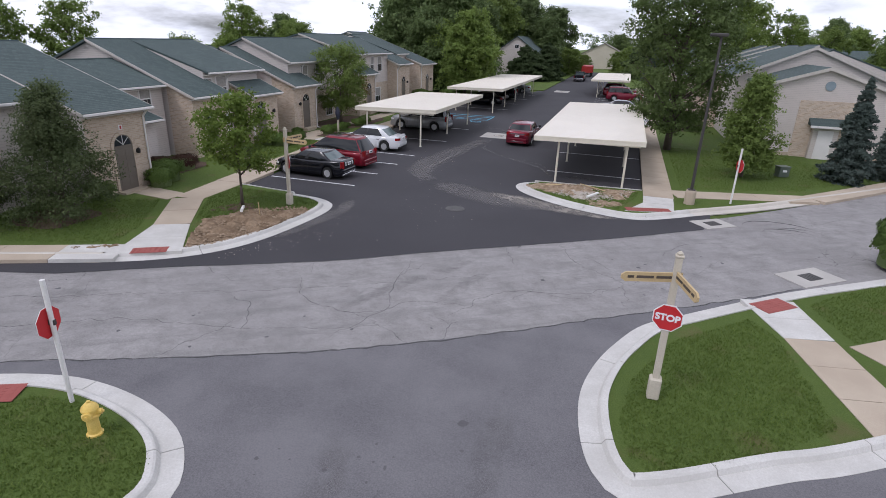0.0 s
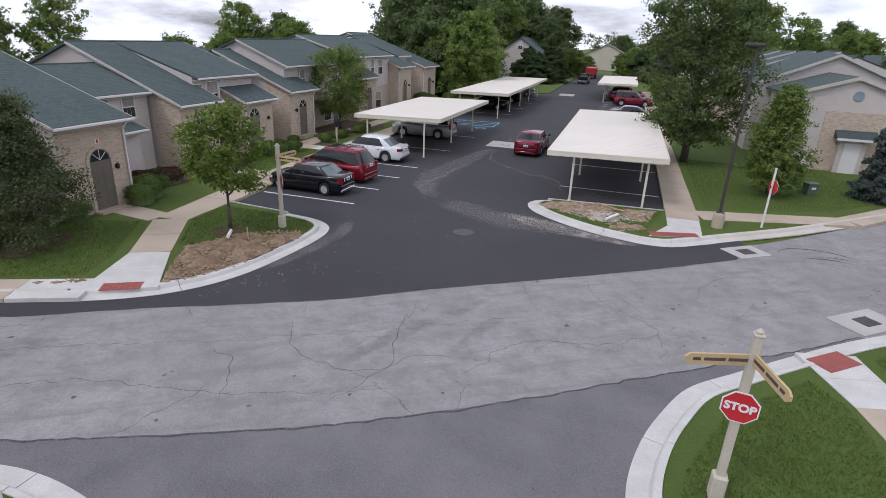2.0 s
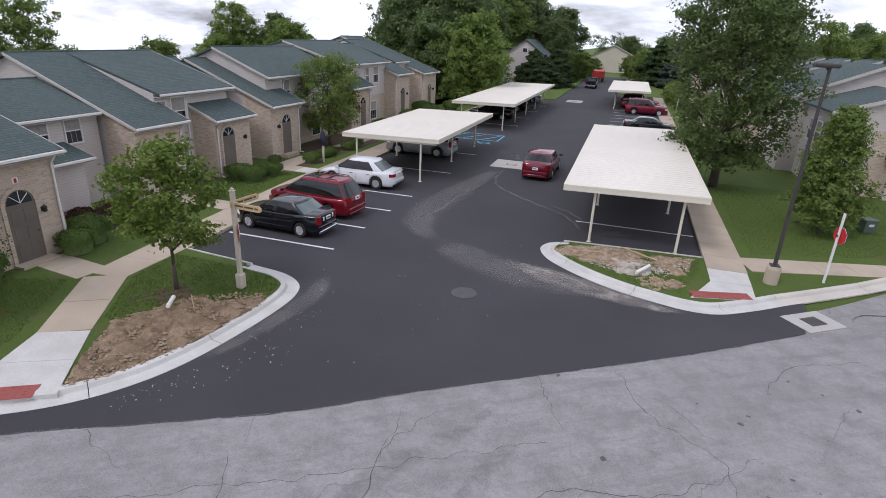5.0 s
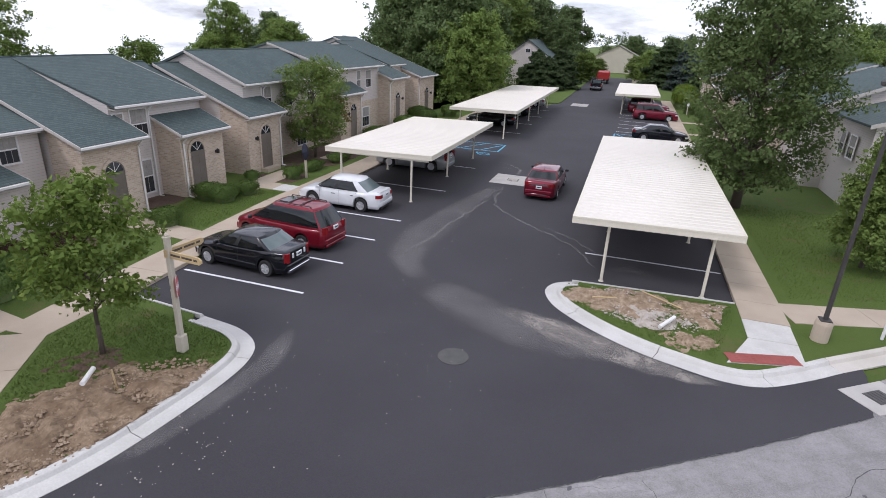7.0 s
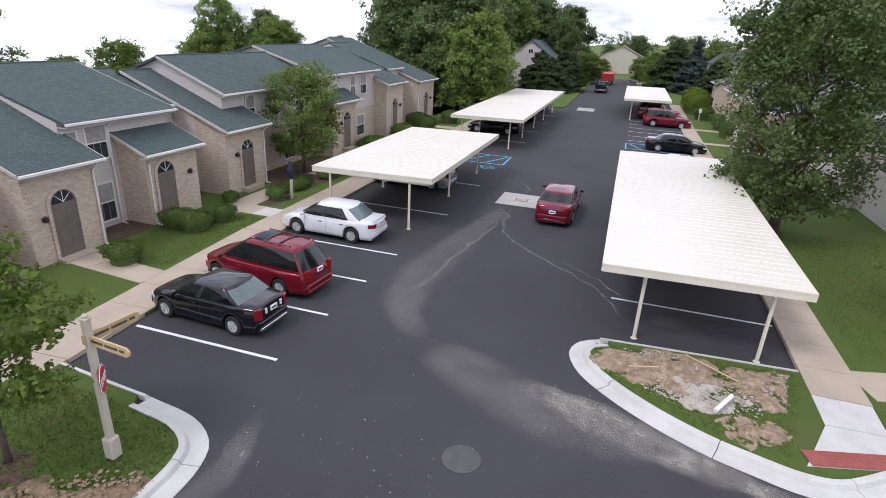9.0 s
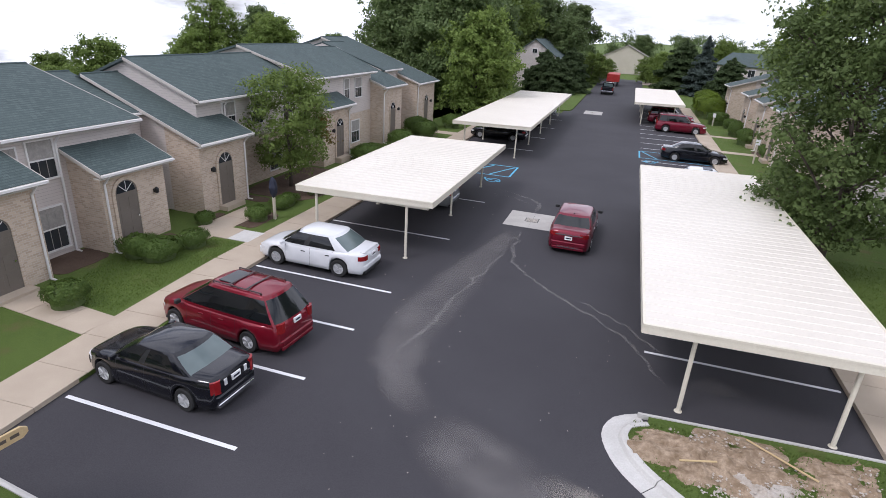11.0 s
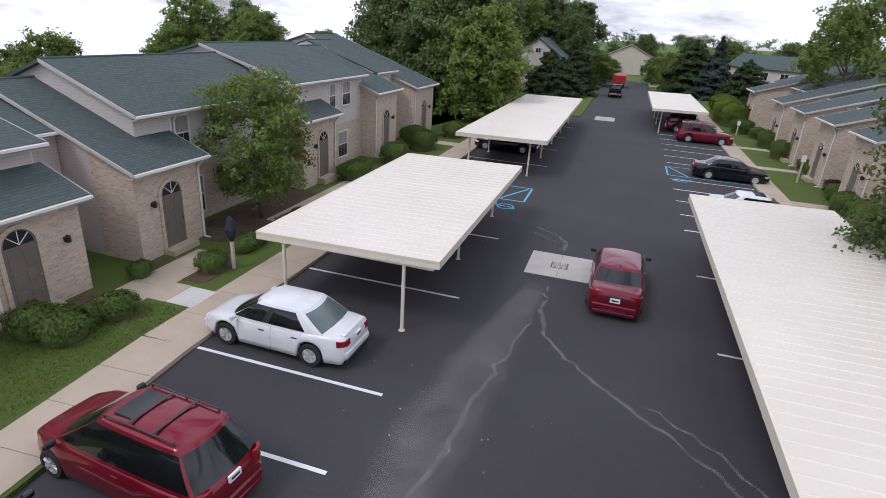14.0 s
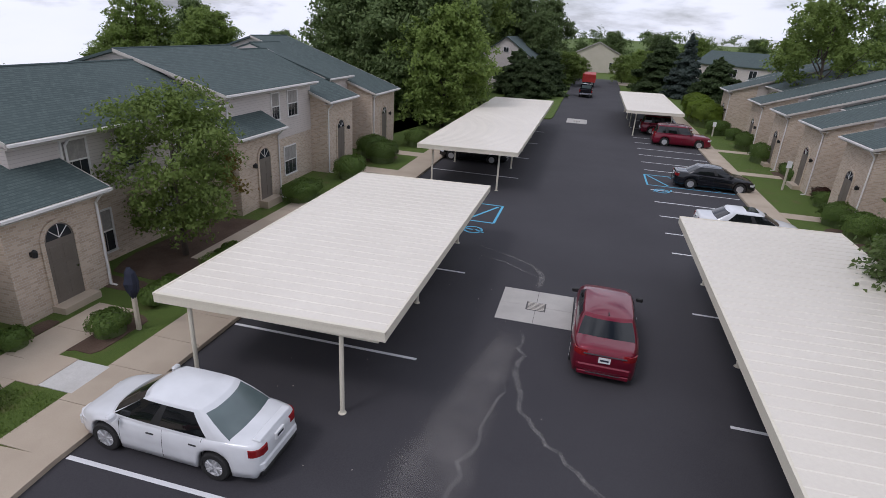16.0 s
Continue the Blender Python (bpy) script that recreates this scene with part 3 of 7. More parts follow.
def walkway(name, line, width, label, slab=1.5, material="concrete_walk", z=WALK_Z, widths=None):
    """A concrete walk along the plan line, cast in slabs with open joints. widths: at each point, where it varies."""
    root = thing(name, pose(0, 0, 0), label, "walk", kind="structure")
    pts = [Vector((*p, 0)) for p in line]
    wid = widths or [width] * len(pts)
    for i in range(len(pts) - 1):
        a, b = pts[i], pts[i + 1]
        d = (b - a).normalized()
        s = Vector((-d.y, d.x, 0))
        n = max(1, round((b - a).length / slab))
        for k in range(n):
            f0, f1 = k / n, (k + 1) / n
            p, q = a.lerp(b, f0) + d * 0.008, a.lerp(b, f1) - d * 0.008
            w0, w1 = (wid[i] + (wid[i + 1] - wid[i]) * f for f in (f0, f1))
            bm = bmesh.new()
            prism(bm, [p - s * w0 / 2, q - s * w1 / 2, q + s * w1 / 2, p + s * w0 / 2], (0, 0, z + random.uniform(-0.003, 0.003)))
            part("slab", bm, M[material], root)
    return root


walkway("walk_west", [(-5.55, -2.2), (-6.22, 8.0), (-6.22, 58)], 1.55, "tan concrete walk along the parking stalls")
walkway("walk_south", [(-5.55, -2.2), (-5.35, -5.3), (-3.4, -8.4)], 1.25, "tan concrete walk bending to the street", widths=[1.5, 1.3, 1.3])
walkway("walk_ramp", [(-3.4, -8.4), (-2.05, -10.95)], 1.6, "new pale concrete ramp at the crossing", 1.6, "concrete_new", 0.132, widths=[1.3, 2.1])
walkway("walk_ramp", [(-2.85, -11.2), (-4.6, -12.0)], 1.3, "new pale concrete landing beside the ramp", 1.8, "concrete_new", 0.131)
walkway("walk_street", [(-4.6, -12.0), (-8, -13.5), (-20, -18.6)], 1.3, "tan concrete walk along the street")
walkway("walk_door", [(-5.9, -5.3), (-8.3, -5.0)], 1.1, "short tan concrete walk to a front door", 1.4, z=0.126)
walkway("walk_door", [(-6.6, 2.6), (-10.4, 2.9)], 1.1, "short tan concrete walk to a front door", 1.4)
walkway("walk_door", [(-6.9, 10.35), (-7.9, 10.35)], 1.15, "short new concrete walk joining the stalls' walk", 1.4, "concrete_new")
walkway("walk_door", [(-7.9, 10.35), (-9.2, 10.35)], 1.2, "tan concrete walk between two front doors", 1.4)
walkway("walk_door", [(-9.2, 9.0), (-9.2, 13.6)], 1.3, "tan concrete walk between two front doors", 1.5, z=0.127)
walkway("walk_door", [(-9.0, 17.5), (-9.0, 25.5)], 1.2, "tan concrete walk along the front doors", 1.5)
walkway("walk_door", [(-6.9, 33.0), (-10.4, 33.0)], 1.3, "tan concrete walk to a front door", 1.5)
walkway("walk_door", [(-6.9, 38.6), (-10.4, 38.6)], 1.2, "tan concrete walk to a front door", 1.5)
walkway("walk_east", [(14.3, 3.7), (14.3, 77)], 1.4, "tan concrete walk beside the carport")
ramp_e = thing("walk_ramp", pose(0, 0, 0), "new pale concrete ramp flaring to the crossing", "walk", kind="structure")
for quad in ([(13.58, 2.41), (14.92, 2.47), (14.97, 3.68), (13.6, 3.68)], [(12.78, 0.66), (14.85, 1.25), (14.92, 2.45), (13.58, 2.39)]):
    part("slab", prism(bmesh.new(), [(x, y, 0.0) for x, y in quad], (0, 0, 0.132)), M["concrete_new"], ramp_e)
walkway("walk_street", [(15.0, 4.7), (21.6, 6.6), (30, 15.2), (58, 43)], 1.15, "tan concrete walk along the street", widths=[1.4, 1.2, 1.2, 1.2])
walkway("walk_ramp", [(16.85, -7.3), (17.4, -9.5)], 1.3, "new pale concrete ramp at the crossing", 1.2, "concrete_new", 0.132, widths=[1.5, 1.25])
walkway("walk_south_east", [(17.4, -9.5), (18.15, -13.3)], 1.25, "tan concrete walk across the corner lawn", 1.2)
walkway("walk_south_east", [(18.6, -10.0), (26, -4.6)], 1.15, "tan concrete walk across the corner lawn", 1.5, z=0.127)
walkway("walk_ramp", [(1.0, -18.1), (0.2, -19.6)], 1.3, "new pale concrete ramp at the crossing", 1.5, "concrete_new", 0.132)
for y in (33.9, 44.0, 52.6):
    walkway("walk_door", [(15.0, y), (17.7, y)], 1.0, "short tan concrete walk to a front door", 1.4)


def paver(m, w, d):
    """The red ribbed warning plate of a kerb ramp."""
    bm = boxes((-w / 2, w / 2, -d / 2, d / 2, 0, 0.014), bevel=0.004)
    root = part("warning_plate", bm, M["paver_red"], None)
    root.matrix_world = m
    tagged(root, "red ribbed warning plate set into the ramp", "warning plate", "warning plates")
    dome = boxes((-0.04, 0.04, -0.02, 0.02, 0.0, 0.006))
    me = part("ridge", dome, M["paver_red"], root).data
    for i in range(int(w / 0.16)):
        for j in range(int(d / 0.1)):
            o = new("ridge", me)
            o.parent = root
            o.location = (-w / 2 + 0.09 + i * 0.16, -d / 2 + 0.06 + j * 0.1, 0.014)


paver(pose(13.76, 1.2, 0.132, rz=16), 1.95, 0.5)
paver(pose(-2.1, -10.8, 0.132, rz=30), 1.1, 0.5)
paver(pose(16.95, -7.65, 0.132, rz=40), 1.15, 0.65)
paver(pose(0.95, -18.05, 0.132, rz=25), 1.2, 0.6)

# painted stall lines
STALL = 2.74


def painted(name, rows, material, label, category, group=""):
    """Flat paint: rows of x0, y0, x1, y1, width."""
    bm = bmesh.new()
    for x0, y0, x1, y1, w in rows:
        d = Vector((x1 - x0, y1 - y0, 0)).normalized()
        s = Vector((-d.y, d.x, 0)) * w / 2
        a, b = Vector((x0, y0, 0.013)), Vector((x1, y1, 0.013))
        bm.faces.new([bm.verts.new(p) for p in (a - s, b - s, b + s, a + s)])
    ob = part(name, bm, material, None)
    return tagged(ob, label, category, group, "structure")


for x0, x1, y in [(-4.75, 0.0, 0.0), (-4.85, 0.0, 2.74), (-5.2, 0.03, 5.46), (-5.4, 0.05, 8.22)] + [(-5.4, 0.32, v) for v in (14.05, 20.25, 35.6, 41.7, 47.8, 53.9)]:
    painted("stall_line", [(x0, y, x1, y, 0.11)], M["white_paint"], "white painted stall line on dark asphalt", "stall line", "stall lines")
for y in (7.75, 13.8, 19.85, 25.7, 28.4, 31.2, 34.0, 36.75, 42.3, 45.0, 47.8, 50.5, 53.3, 56.0, 62.0, 68.0):
    painted("stall_line", [(8.4, y, 13.5, y, 0.11)], M["white_paint"], "white painted stall line on dark asphalt", "stall line", "stall lines")


def access_mark(x, y, s):
    """A blue access stall: its outline, hatching and wheelchair sign."""
    painted("access_stall", [(x, y, x - s * 5.2, y, 0.12), (x, y + 2.9, x - s * 5.2, y + 2.9, 0.12), (x, y, x, y + 2.9, 0.12), (x - s * 1.3, y + 0.2, x - s * 0.2, y + 2.7, 0.12),
                             (x - s * 2.9, y + 0.2, x - s * 1.6, y + 2.7, 0.12), (x - s * 4.4, y + 0.2, x - s * 3.1, y + 2.7, 0.12)],
            M["blue_paint"], "blue painted hatching of an access stall", "stall marking")
    rows = []
    cx, cy = x - s * 0.75, y - 1.25
    for i in range(14):
        a, b = 6.2832 * i / 14, 6.2832 * (i + 1) / 14
        rows.append((cx + 0.42 * math.cos(a), cy + 0.42 * math.sin(a), cx + 0.42 * math.cos(b), cy + 0.42 * math.sin(b), 0.11))
    rows += [(cx, cy, cx - s * 0.55, cy + 0.1, 0.12), (cx - s * 0.55, cy + 0.1, cx - s * 0.6, cy + 0.5, 0.12), (cx + s * 0.1, cy + 0.05, cx + s * 0.55, cy - 0.25, 0.12)]
    painted("access_sign", rows, M["blue_paint"], "blue painted wheelchair sign on the asphalt", "stall marking")


access_mark(0.35, 26.4, 1)
access_mark(8.3, 37.9, -1)


# drain slabs, manholes, inlets
def drain_slab(x, y, w, d, label):
    root = thing("drain_slab", pose(x, y, 0.008), label, "drain slab", "drain slabs")
    g = 0.006
    for sx in (-1, 1):
        for sy in (-1, 1):
            part("slab", boxes((min(sx * g, sx * w / 2), max(sx * g, sx * w / 2), min(sy * g, sy * d / 2), max(sy * g, sy * d / 2), -0.05, 0.012)), M["silt_pale"], root)
    grate = part("grate", boxes((-0.33, 0.33, -0.3, 0.3, 0.0, 0.018)), M["cast_iron"], root, "dark cast-iron grate")
    for i in range(6):
        part("grate_bar", boxes((-0.28, 0.28, -0.26 + i * 0.095, -0.22 + i * 0.095, 0.018, 0.03)), M["concrete_kerb"], grate)


M["silt_pale"] = two_scale("silt_pale", (0.42, 0.40, 0.37), (0.50, 0.48, 0.44), (0.34, 0.32, 0.30), 1.2, 40, 0.9, 0.2, 0.005)
drain_slab(3.2, 18.42, 2.44, 2.4, "pale concrete drain slab with a central grate")
drain_slab(3.0, 63.0, 2.1, 3.2, "pale concrete drain slab in the far lane")


def manhole(x, y, r, label):
    bm = lathe(bmesh.new(), [(r, 0.0), (r, 0.016), (r * 0.86, 0.018), (r * 0.84, 0.012), (r * 0.8, 0.02), (0.02, 0.02)], 28)
    ob = part("manhole_cover", bm, M["cast_iron"], None)
    ob.location = (x, y, 0.008)
    tagged(ob, label, "manhole cover")


manhole(5.7, -1.75, 0.42, "round cast-iron manhole cover in dark asphalt")


def inlet(m, w, d, label):
    root = thing("storm_inlet", m, label, "storm drain", "storm inlets")
    part("apron", boxes((-w / 2, w / 2, -d / 2, d / 2, -0.03, 0.024)), M["silt_pale"], root)
    gr = part("grate", boxes((-0.3, 0.3, -0.25, 0.25, 0.024, 0.034)), M["cast_iron"], root, "rusty iron grate")
    for i in range(5):
        part("grate_bar", boxes((-0.27 + i * 0.115, -0.2 + i * 0.115, -0.22, 0.22, 0.034, 0.045)), M["cast_iron"], gr)


inlet(pose(16.35, 0.55, 0, rz=36), 1.5, 1.1, "pale concrete storm inlet with an iron grate")
inlet(pose(18.7, -4.5, 0, rz=39), 1.9, 1.15, "pale concrete storm inlet with an iron grate")


# ---------------- carports ----------------
def carport(x0, x1, y0, y1, zl, zr, posts_x, posts_y, label):
    root = thing("carport", pose(x0, y0, 0), label, "carport", "carports")
    w, d = x1 - x0, y1 - y0
    zt = lambda x: zl + (zr - zl) * x / w
    t = 0.24
    for nm, xa, xb, ya, yb in (("fascia", 0, w, 0, 0.05), ("fascia", 0, w, d - 0.05, d)):
        bm = bmesh.new()
        prism(bm, [(xa, ya, zt(xa) - t), (xb, ya, zt(xb) - t), (xb, ya, zt(xb)), (xa, ya, zt(xa))], (0, yb - ya, 0))
        prism(bm, [(xa, ya - 0.015, zt(xa) - 0.05), (xb, ya - 0.015, zt(xb) - 0.05), (xb, ya - 0.015, zt(xb) + 0.012), (xa, ya - 0.015, zt(xa) + 0.012)], (0, yb - ya + 0.03, 0))
        part(nm, bm, M["cream_fascia"], root)
    for xa in (0, w - 0.05):
        part("gutter", boxes((xa - 0.015, xa + 0.05, 0.05, d - 0.05, zt(xa) - t, zt(xa) + 0.01)), M["cream_fascia"], root)
    n = int(d / 0.41)
    s = d / n
    vs, fs = [], []
    prof = [(0, 0.0), (s * 0.86, 0.0), (s * 0.90, 0.014), (s * 0.96, 0.014), (s, 0.0)]
    for y, h in prof:
        vs += [(0.03, y, zt(0.03) + h), (w - 0.03, y, zt(w - 0.03) + h)]
    for i in range(len(prof) - 1):
        fs.append((2 * i, 2 * i + 1, 2 * i + 3, 2 * i + 2))
    k = len(vs)
    vs += [(0.03, 0, zt(0.03) - 0.03), (w - 0.03, 0, zt(w - 0.03) - 0.03), (0.03, s, zt(0.03) - 0.03), (w - 0.03, s, zt(w - 0.03) - 0.03)]
    fs += [(k, k + 2, k + 3, k + 1)]
    me = mesh_of("roof_panel", vs, fs)
    me.materials.append(M["cream_metal"])
    for i in range(n):
        o = new("roof_panel", me)
        o.parent = root
        o.location = (0, i * s, 0)
    for px in posts_x:
        part("beam", boxes((px - x0 - 0.06, px - x0 + 0.06, 0.1, d - 0.1, zt(px - x0) - 0.24, zt(px - x0) - 0.05)), M["cream_fascia"], root)
        for py in posts_y:
            bm = tube(bmesh.new(), (px - x0, py - y0, 0), (px - x0, py - y0, zt(px - x0) - 0.2), 0.055, n=12)
            lathe(bm, [(0.1, 0.0), (0.1, 0.02), (0.06, 0.03)], 12, (px - x0, py - y0, 0))
            part("post", bm, M["cream_fascia"], root)
    for py in posts_y:
        part("cross_beam", boxes((0.2, w - 0.2, py - y0 - 0.05, py - y0 + 0.05, zl - 0.36 + 0.1, zl - 0.1)), M["cream_fascia"], root)
    return root


carport(7.92, 13.42, 4.72, 23.2, 2.42, 2.52, (9.18, 12.58), (5.12, 11.0, 16.8, 22.6), "long flat cream metal carport on slim posts")
carport(-5.45, 0.43, 11.15, 23.95, 2.40, 2.50, (-4.6, -0.67), (11.3, 17.3, 23.2), "flat cream metal carport on slim posts")
carport(-5.2, 0.6, 31.6, 58.0, 2.36, 2.44, (-4.4, -0.5), (32.2, 38.1, 44.2, 50.4, 57.3), "long flat cream metal carport on slim posts")
carport(7.45, 12.5, 56.3, 75.5, 2.36, 2.44, (8.4, 11.6), (57.1, 63, 69, 75), "flat cream metal carport at the lot's far end")


# ---------------- houses ----------------
def shell(root, sgn, xf, y0, y1, ze, xr, zr, brick_depth, back=None, ov=0.35, front="brick", rake=(True, True), zb=0.0, low=None, siding_low=0.0):
    """A wing of a house: front wall at xf facing sgn*x, between y0 and y1; its eave stands at height ze over the front overhang and its roof
    climbs to the ridge (xr, zr). brick_depth: how far the brick of the front returns along the sides."""
    xe = xf + sgn * ov
    slope = (zr - ze) / abs(xr - xe)
    rz = lambda x: ze + slope * abs(x - xe)
    xb = back if back is not None else xr
    for y, out in ((y0, -1), (y1, 1)):
        pts = [(xf, zb), (xb, zb), (xb, rz(xb) - 0.1), (xf, rz(xf) - 0.1)]
        bm = bmesh.new()
        prism(bm, [(x, y, z) for x, z in pts], (0, -out * 0.2, 0))
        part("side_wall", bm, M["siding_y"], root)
        if brick_depth:
            xq = xf - sgn * brick_depth
            xq = max(xq, xb) if sgn > 0 else min(xq, xb)
            bm = bmesh.new()
            prism(bm, [(x, y + out * 0.03, z) for x, z in ((xf, zb), (xq, zb), (xq, rz(xq) - 0.11), (xf, rz(xf) - 0.11))], (0, -out * 0.03, 0))
            part("brick_return", bm, M["brick_y"], root)
    x_in = xf - sgn * 0.2
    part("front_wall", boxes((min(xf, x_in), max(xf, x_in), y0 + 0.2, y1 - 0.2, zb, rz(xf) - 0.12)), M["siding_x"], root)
    if front == "brick":
        x_out = xf + sgn * 0.03
        part("brick_front", boxes((min(xf, x_out), max(xf, x_out), y0 - 0.03, y1 + 0.03, zb, rz(xf) - 0.13)), M["brick_x"], root)
    elif front == "low":
        x_out = xf + sgn * 0.012
        part("brick_front", boxes((min(xf, x_out), max(xf, x_out), y0 + 0.02, y1 - 0.02, zb, 2.62)), M["brick_x"], root)
    # roof slab with overhangs
    oa, ob_ = (0.25 if rake[0] else 0.0), (0.25 if rake[1] else 0.0)
    xtop = xb if back is not None else xr
    bm = bmesh.new()
    prism(bm, [(xe, y0 - oa, ze), (xtop, y0 - oa, rz(xtop)), (xtop, y0 - oa, rz(xtop) - 0.12), (xe, y0 - oa, ze - 0.12)], (0, y1 - y0 + oa + ob_, 0))
    if back is None:
        xq = xr - sgn * abs(xr - xe) * 0.9
        bm2 = bmesh.new()
        prism(bm2, [(xr, y0 - oa, zr), (xq, y0 - oa, zr - slope * abs(xq - xr)), (xq, y0 - oa, zr - slope * abs(xq - xr) - 0.12), (xr, y0 - oa, zr - 0.12)], (0, y1 - y0 + oa + ob_, 0))
        part("roof", bm2, M["shingle"], root)
        part("ridge_cap", tube(bmesh.new(), (xr, y0 - oa, zr - 0.01), (xr, y1 + ob_, zr - 0.01), 0.06, n=8), M["shingle"], root)
        for y, out in ((y0, -1), (y1, 1)):
            xq2 = xr - sgn * abs(xr - xf) * 0.95
            bm3 = bmesh.new()
            prism(bm3, [(xr, y, zb), (xq2, y, zb), (xq2, y, zr - slope * abs(xq2 - xr) - 0.1), (xr, y, zr - 0.1)], (0, -out * 0.2, 0))
            part("side_wall", bm3, M["siding_y"], root)
    part("roof", bm, M["shingle"], root, "dark green-grey shingle roof")
    # trim: eave board with gutter, rake boards
    xo = xe + sgn * 0.03
    part("eave_board", boxes((min(xe, xo), max(xe, xo), y0 - oa, y1 + ob_, ze - 0.15, ze - 0.02)), M["fascia"], root)
    xg = xo + sgn * 0.09
    part("gutter", boxes((min(xo, xg), max(xo, xg), y0 - oa, y1 + ob_, ze - 0.11, ze - 0.03)), M["trim"], root)
    part("soffit", boxes((min(xe, xf), max(xe, xf), y0 - oa, y1 + ob_, ze - 0.2, ze - 0.17)), M["fascia"], root)
    for y, out, on in ((y0 - oa, -1, rake[0]), (y1 + ob_, 1, rake[1])):
        if on:
            bm = bmesh.new()
            prism(bm, [(xe, y, ze + 0.005), (xtop, y, rz(xtop) + 0.005), (xtop, y, rz(xtop) - 0.13), (xe, y, ze - 0.13)], (0, out * 0.03, 0))
            part("rake_board", bm, M["fascia"], root)
            bm = bmesh.new()
            prism(bm, [(xe, y, ze - 0.13), (xtop, y, rz(xtop) - 0.13), (xtop, y, rz(xtop) - 0.16), (xe, y, ze - 0.16)], (0, -out * 0.25, 0))
            part("soffit", bm, M["fascia"], root)
    return rz


def arch_outline(w, h, n=10):
    r = w / 2
    return [(-r, 0), (r, 0)] + [(r * math.cos(math.pi * i / n), h - r + r * math.sin(math.pi * i / n)) for i in range(n + 1)]


def arched_door(root, sgn, xf, y, z0, w=0.98, h=2.42):
    """A taupe panel door under a round fanlight, with a brick arch round it."""
    x = xf + sgn * 0.035
    bm = bmesh.new()
    prism(bm, [(x, y + a, z0 + b) for a, b in arch_outline(w, h)], (sgn * 0.03, 0, 0))
    d = part("door", bm, M["door_taupe"], root, "taupe panel door under a round fanlight")
    out, inn = arch_outline(w + 0.26, h + 0.13, 16), arch_outline(w, h, 16)
    bm = bmesh.new()
    for i in range(1, len(out) - 1):
        j = i + 1
        prism(bm, [(x, y + inn[i][0], z0 + inn[i][1]), (x, y + out[i][0], z0 + out[i][1]), (x, y + out[j][0], z0 + out[j][1]), (x, y + inn[j][0], z0 + inn[j][1])], (sgn * 0.055, 0, 0))
    for s in (-1,):
        box(bm, min(x, x + sgn * 0.055), max(x, x + sgn * 0.055), y + s * (w / 2 + 0.065) - 0.065, y + s * (w / 2 + 0.065) + 0.065, z0, z0 + h - w / 2)
    part("brick_arch", bm, M["brick_x"], root)
    xs = x + sgn * 0.03
    bm = bmesh.new()
    r = w / 2 - 0.07
    prism(bm, [(xs, y + r * math.cos(math.pi * i / 10), z0 + h - w / 2 + 0.03 + r * math.sin(math.pi * i / 10)) for i in range(11)], (sgn * 0.012, 0, 0))
    f = part("fanlight", bm, M["glass_house"], d, "dark half-round fanlight with white muntins")
    for k in range(1, 4):
        a = math.pi * k / 4
        bm = tube(bmesh.new(), (xs + sgn * 0.014, y, z0 + h - w / 2 + 0.05), (xs + sgn * 0.014, y + r * math.cos(a), z0 + h - w / 2 + 0.03 + r * math.sin(a)), 0.014, n=6)
        part("muntin", bm, M["trim"], d)
    for k in range(3):
        for s in (-1, 1):
            zz = z0 + 0.15 + k * 0.58
            part("panel", boxes((min(xs, xs + sgn * 0.012), max(xs, xs + sgn * 0.012), y + s * w * 0.22 - 0.16, y + s * w * 0.22 + 0.16, zz, zz + 0.46), bevel=0.005), M["door_taupe"], d)
    bm = tube(bmesh.new(), (xs, y + w * 0.38, z0 + 0.95), (xs + sgn * 0.07, y + w * 0.38, z0 + 0.95), 0.03, 0.035, 10)
    part("door_knob", bm, M["chrome"], d)
    part("door_step", boxes((min(xf, xf + sgn * 0.5), max(xf, xf + sgn * 0.5), y - 0.65, y + 0.65, 0.0, z0)), M["concrete_walk"], root)


def wall_lamp(root, sgn, xf, y, z):
    x = xf + sgn * 0.035
    bm = boxes((min(x, x + sgn * 0.05), max(x, x + sgn * 0.05), y - 0.06, y + 0.06, z - 0.07, z + 0.07))
    lathe(bm, [(0.03, -0.1), (0.075, -0.08), (0.085, 0.08), (0.04, 0.13), (0.015, 0.15)], 10, (x + sgn * 0.12, y, z))
    part("wall_lamp", bm, M["black_plastic"], root, "small black wall lantern")


def sash_window(root, sgn, xf, y0, y1, z0, z1, face="x", blind=True):
    """A double-hung window: white frame, two sashes, dark panes, half-drawn blind."""
    def bx(a0, a1, d0, d1, z0_, z1_):
        p, q = xf + sgn * d0, xf + sgn * d1
        return (min(p, q), max(p, q), a0, a1, z0_, z1_)
    zm = (z0 + z1) / 2
    fr = 0.06
    w = part("window", boxes(bx(y0 - fr, y1 + fr, 0.0, 0.06, z1, z1 + fr), bx(y0 - fr, y1 + fr, 0.0, 0.09, z0 - fr, z0), bx(y0 - fr, y0, 0, 0.06, z0, z1), bx(y1, y1 + fr, 0, 0.06, z0, z1),
                             bx(y0, y1, 0, 0.05, zm - 0.025, zm + 0.025)), M["trim"], root, "white double-hung window with dark panes")
    part("pane", boxes(bx(y0, y1, 0.003, 0.02, z0, zm - 0.025)), M["glass_house"], w)
    part("pane", boxes(bx(y0, y1, 0.003, 0.026, zm + 0.025, z1)), M["blind"] if blind else M["glass_house"], w)
    for k in (1, 2):
        yy = y0 + (y1 - y0) * k / 3
        part("muntin", boxes(bx(yy - 0.008, yy + 0.008, 0.02, 0.034, z0, z1)), M["blind"], w)


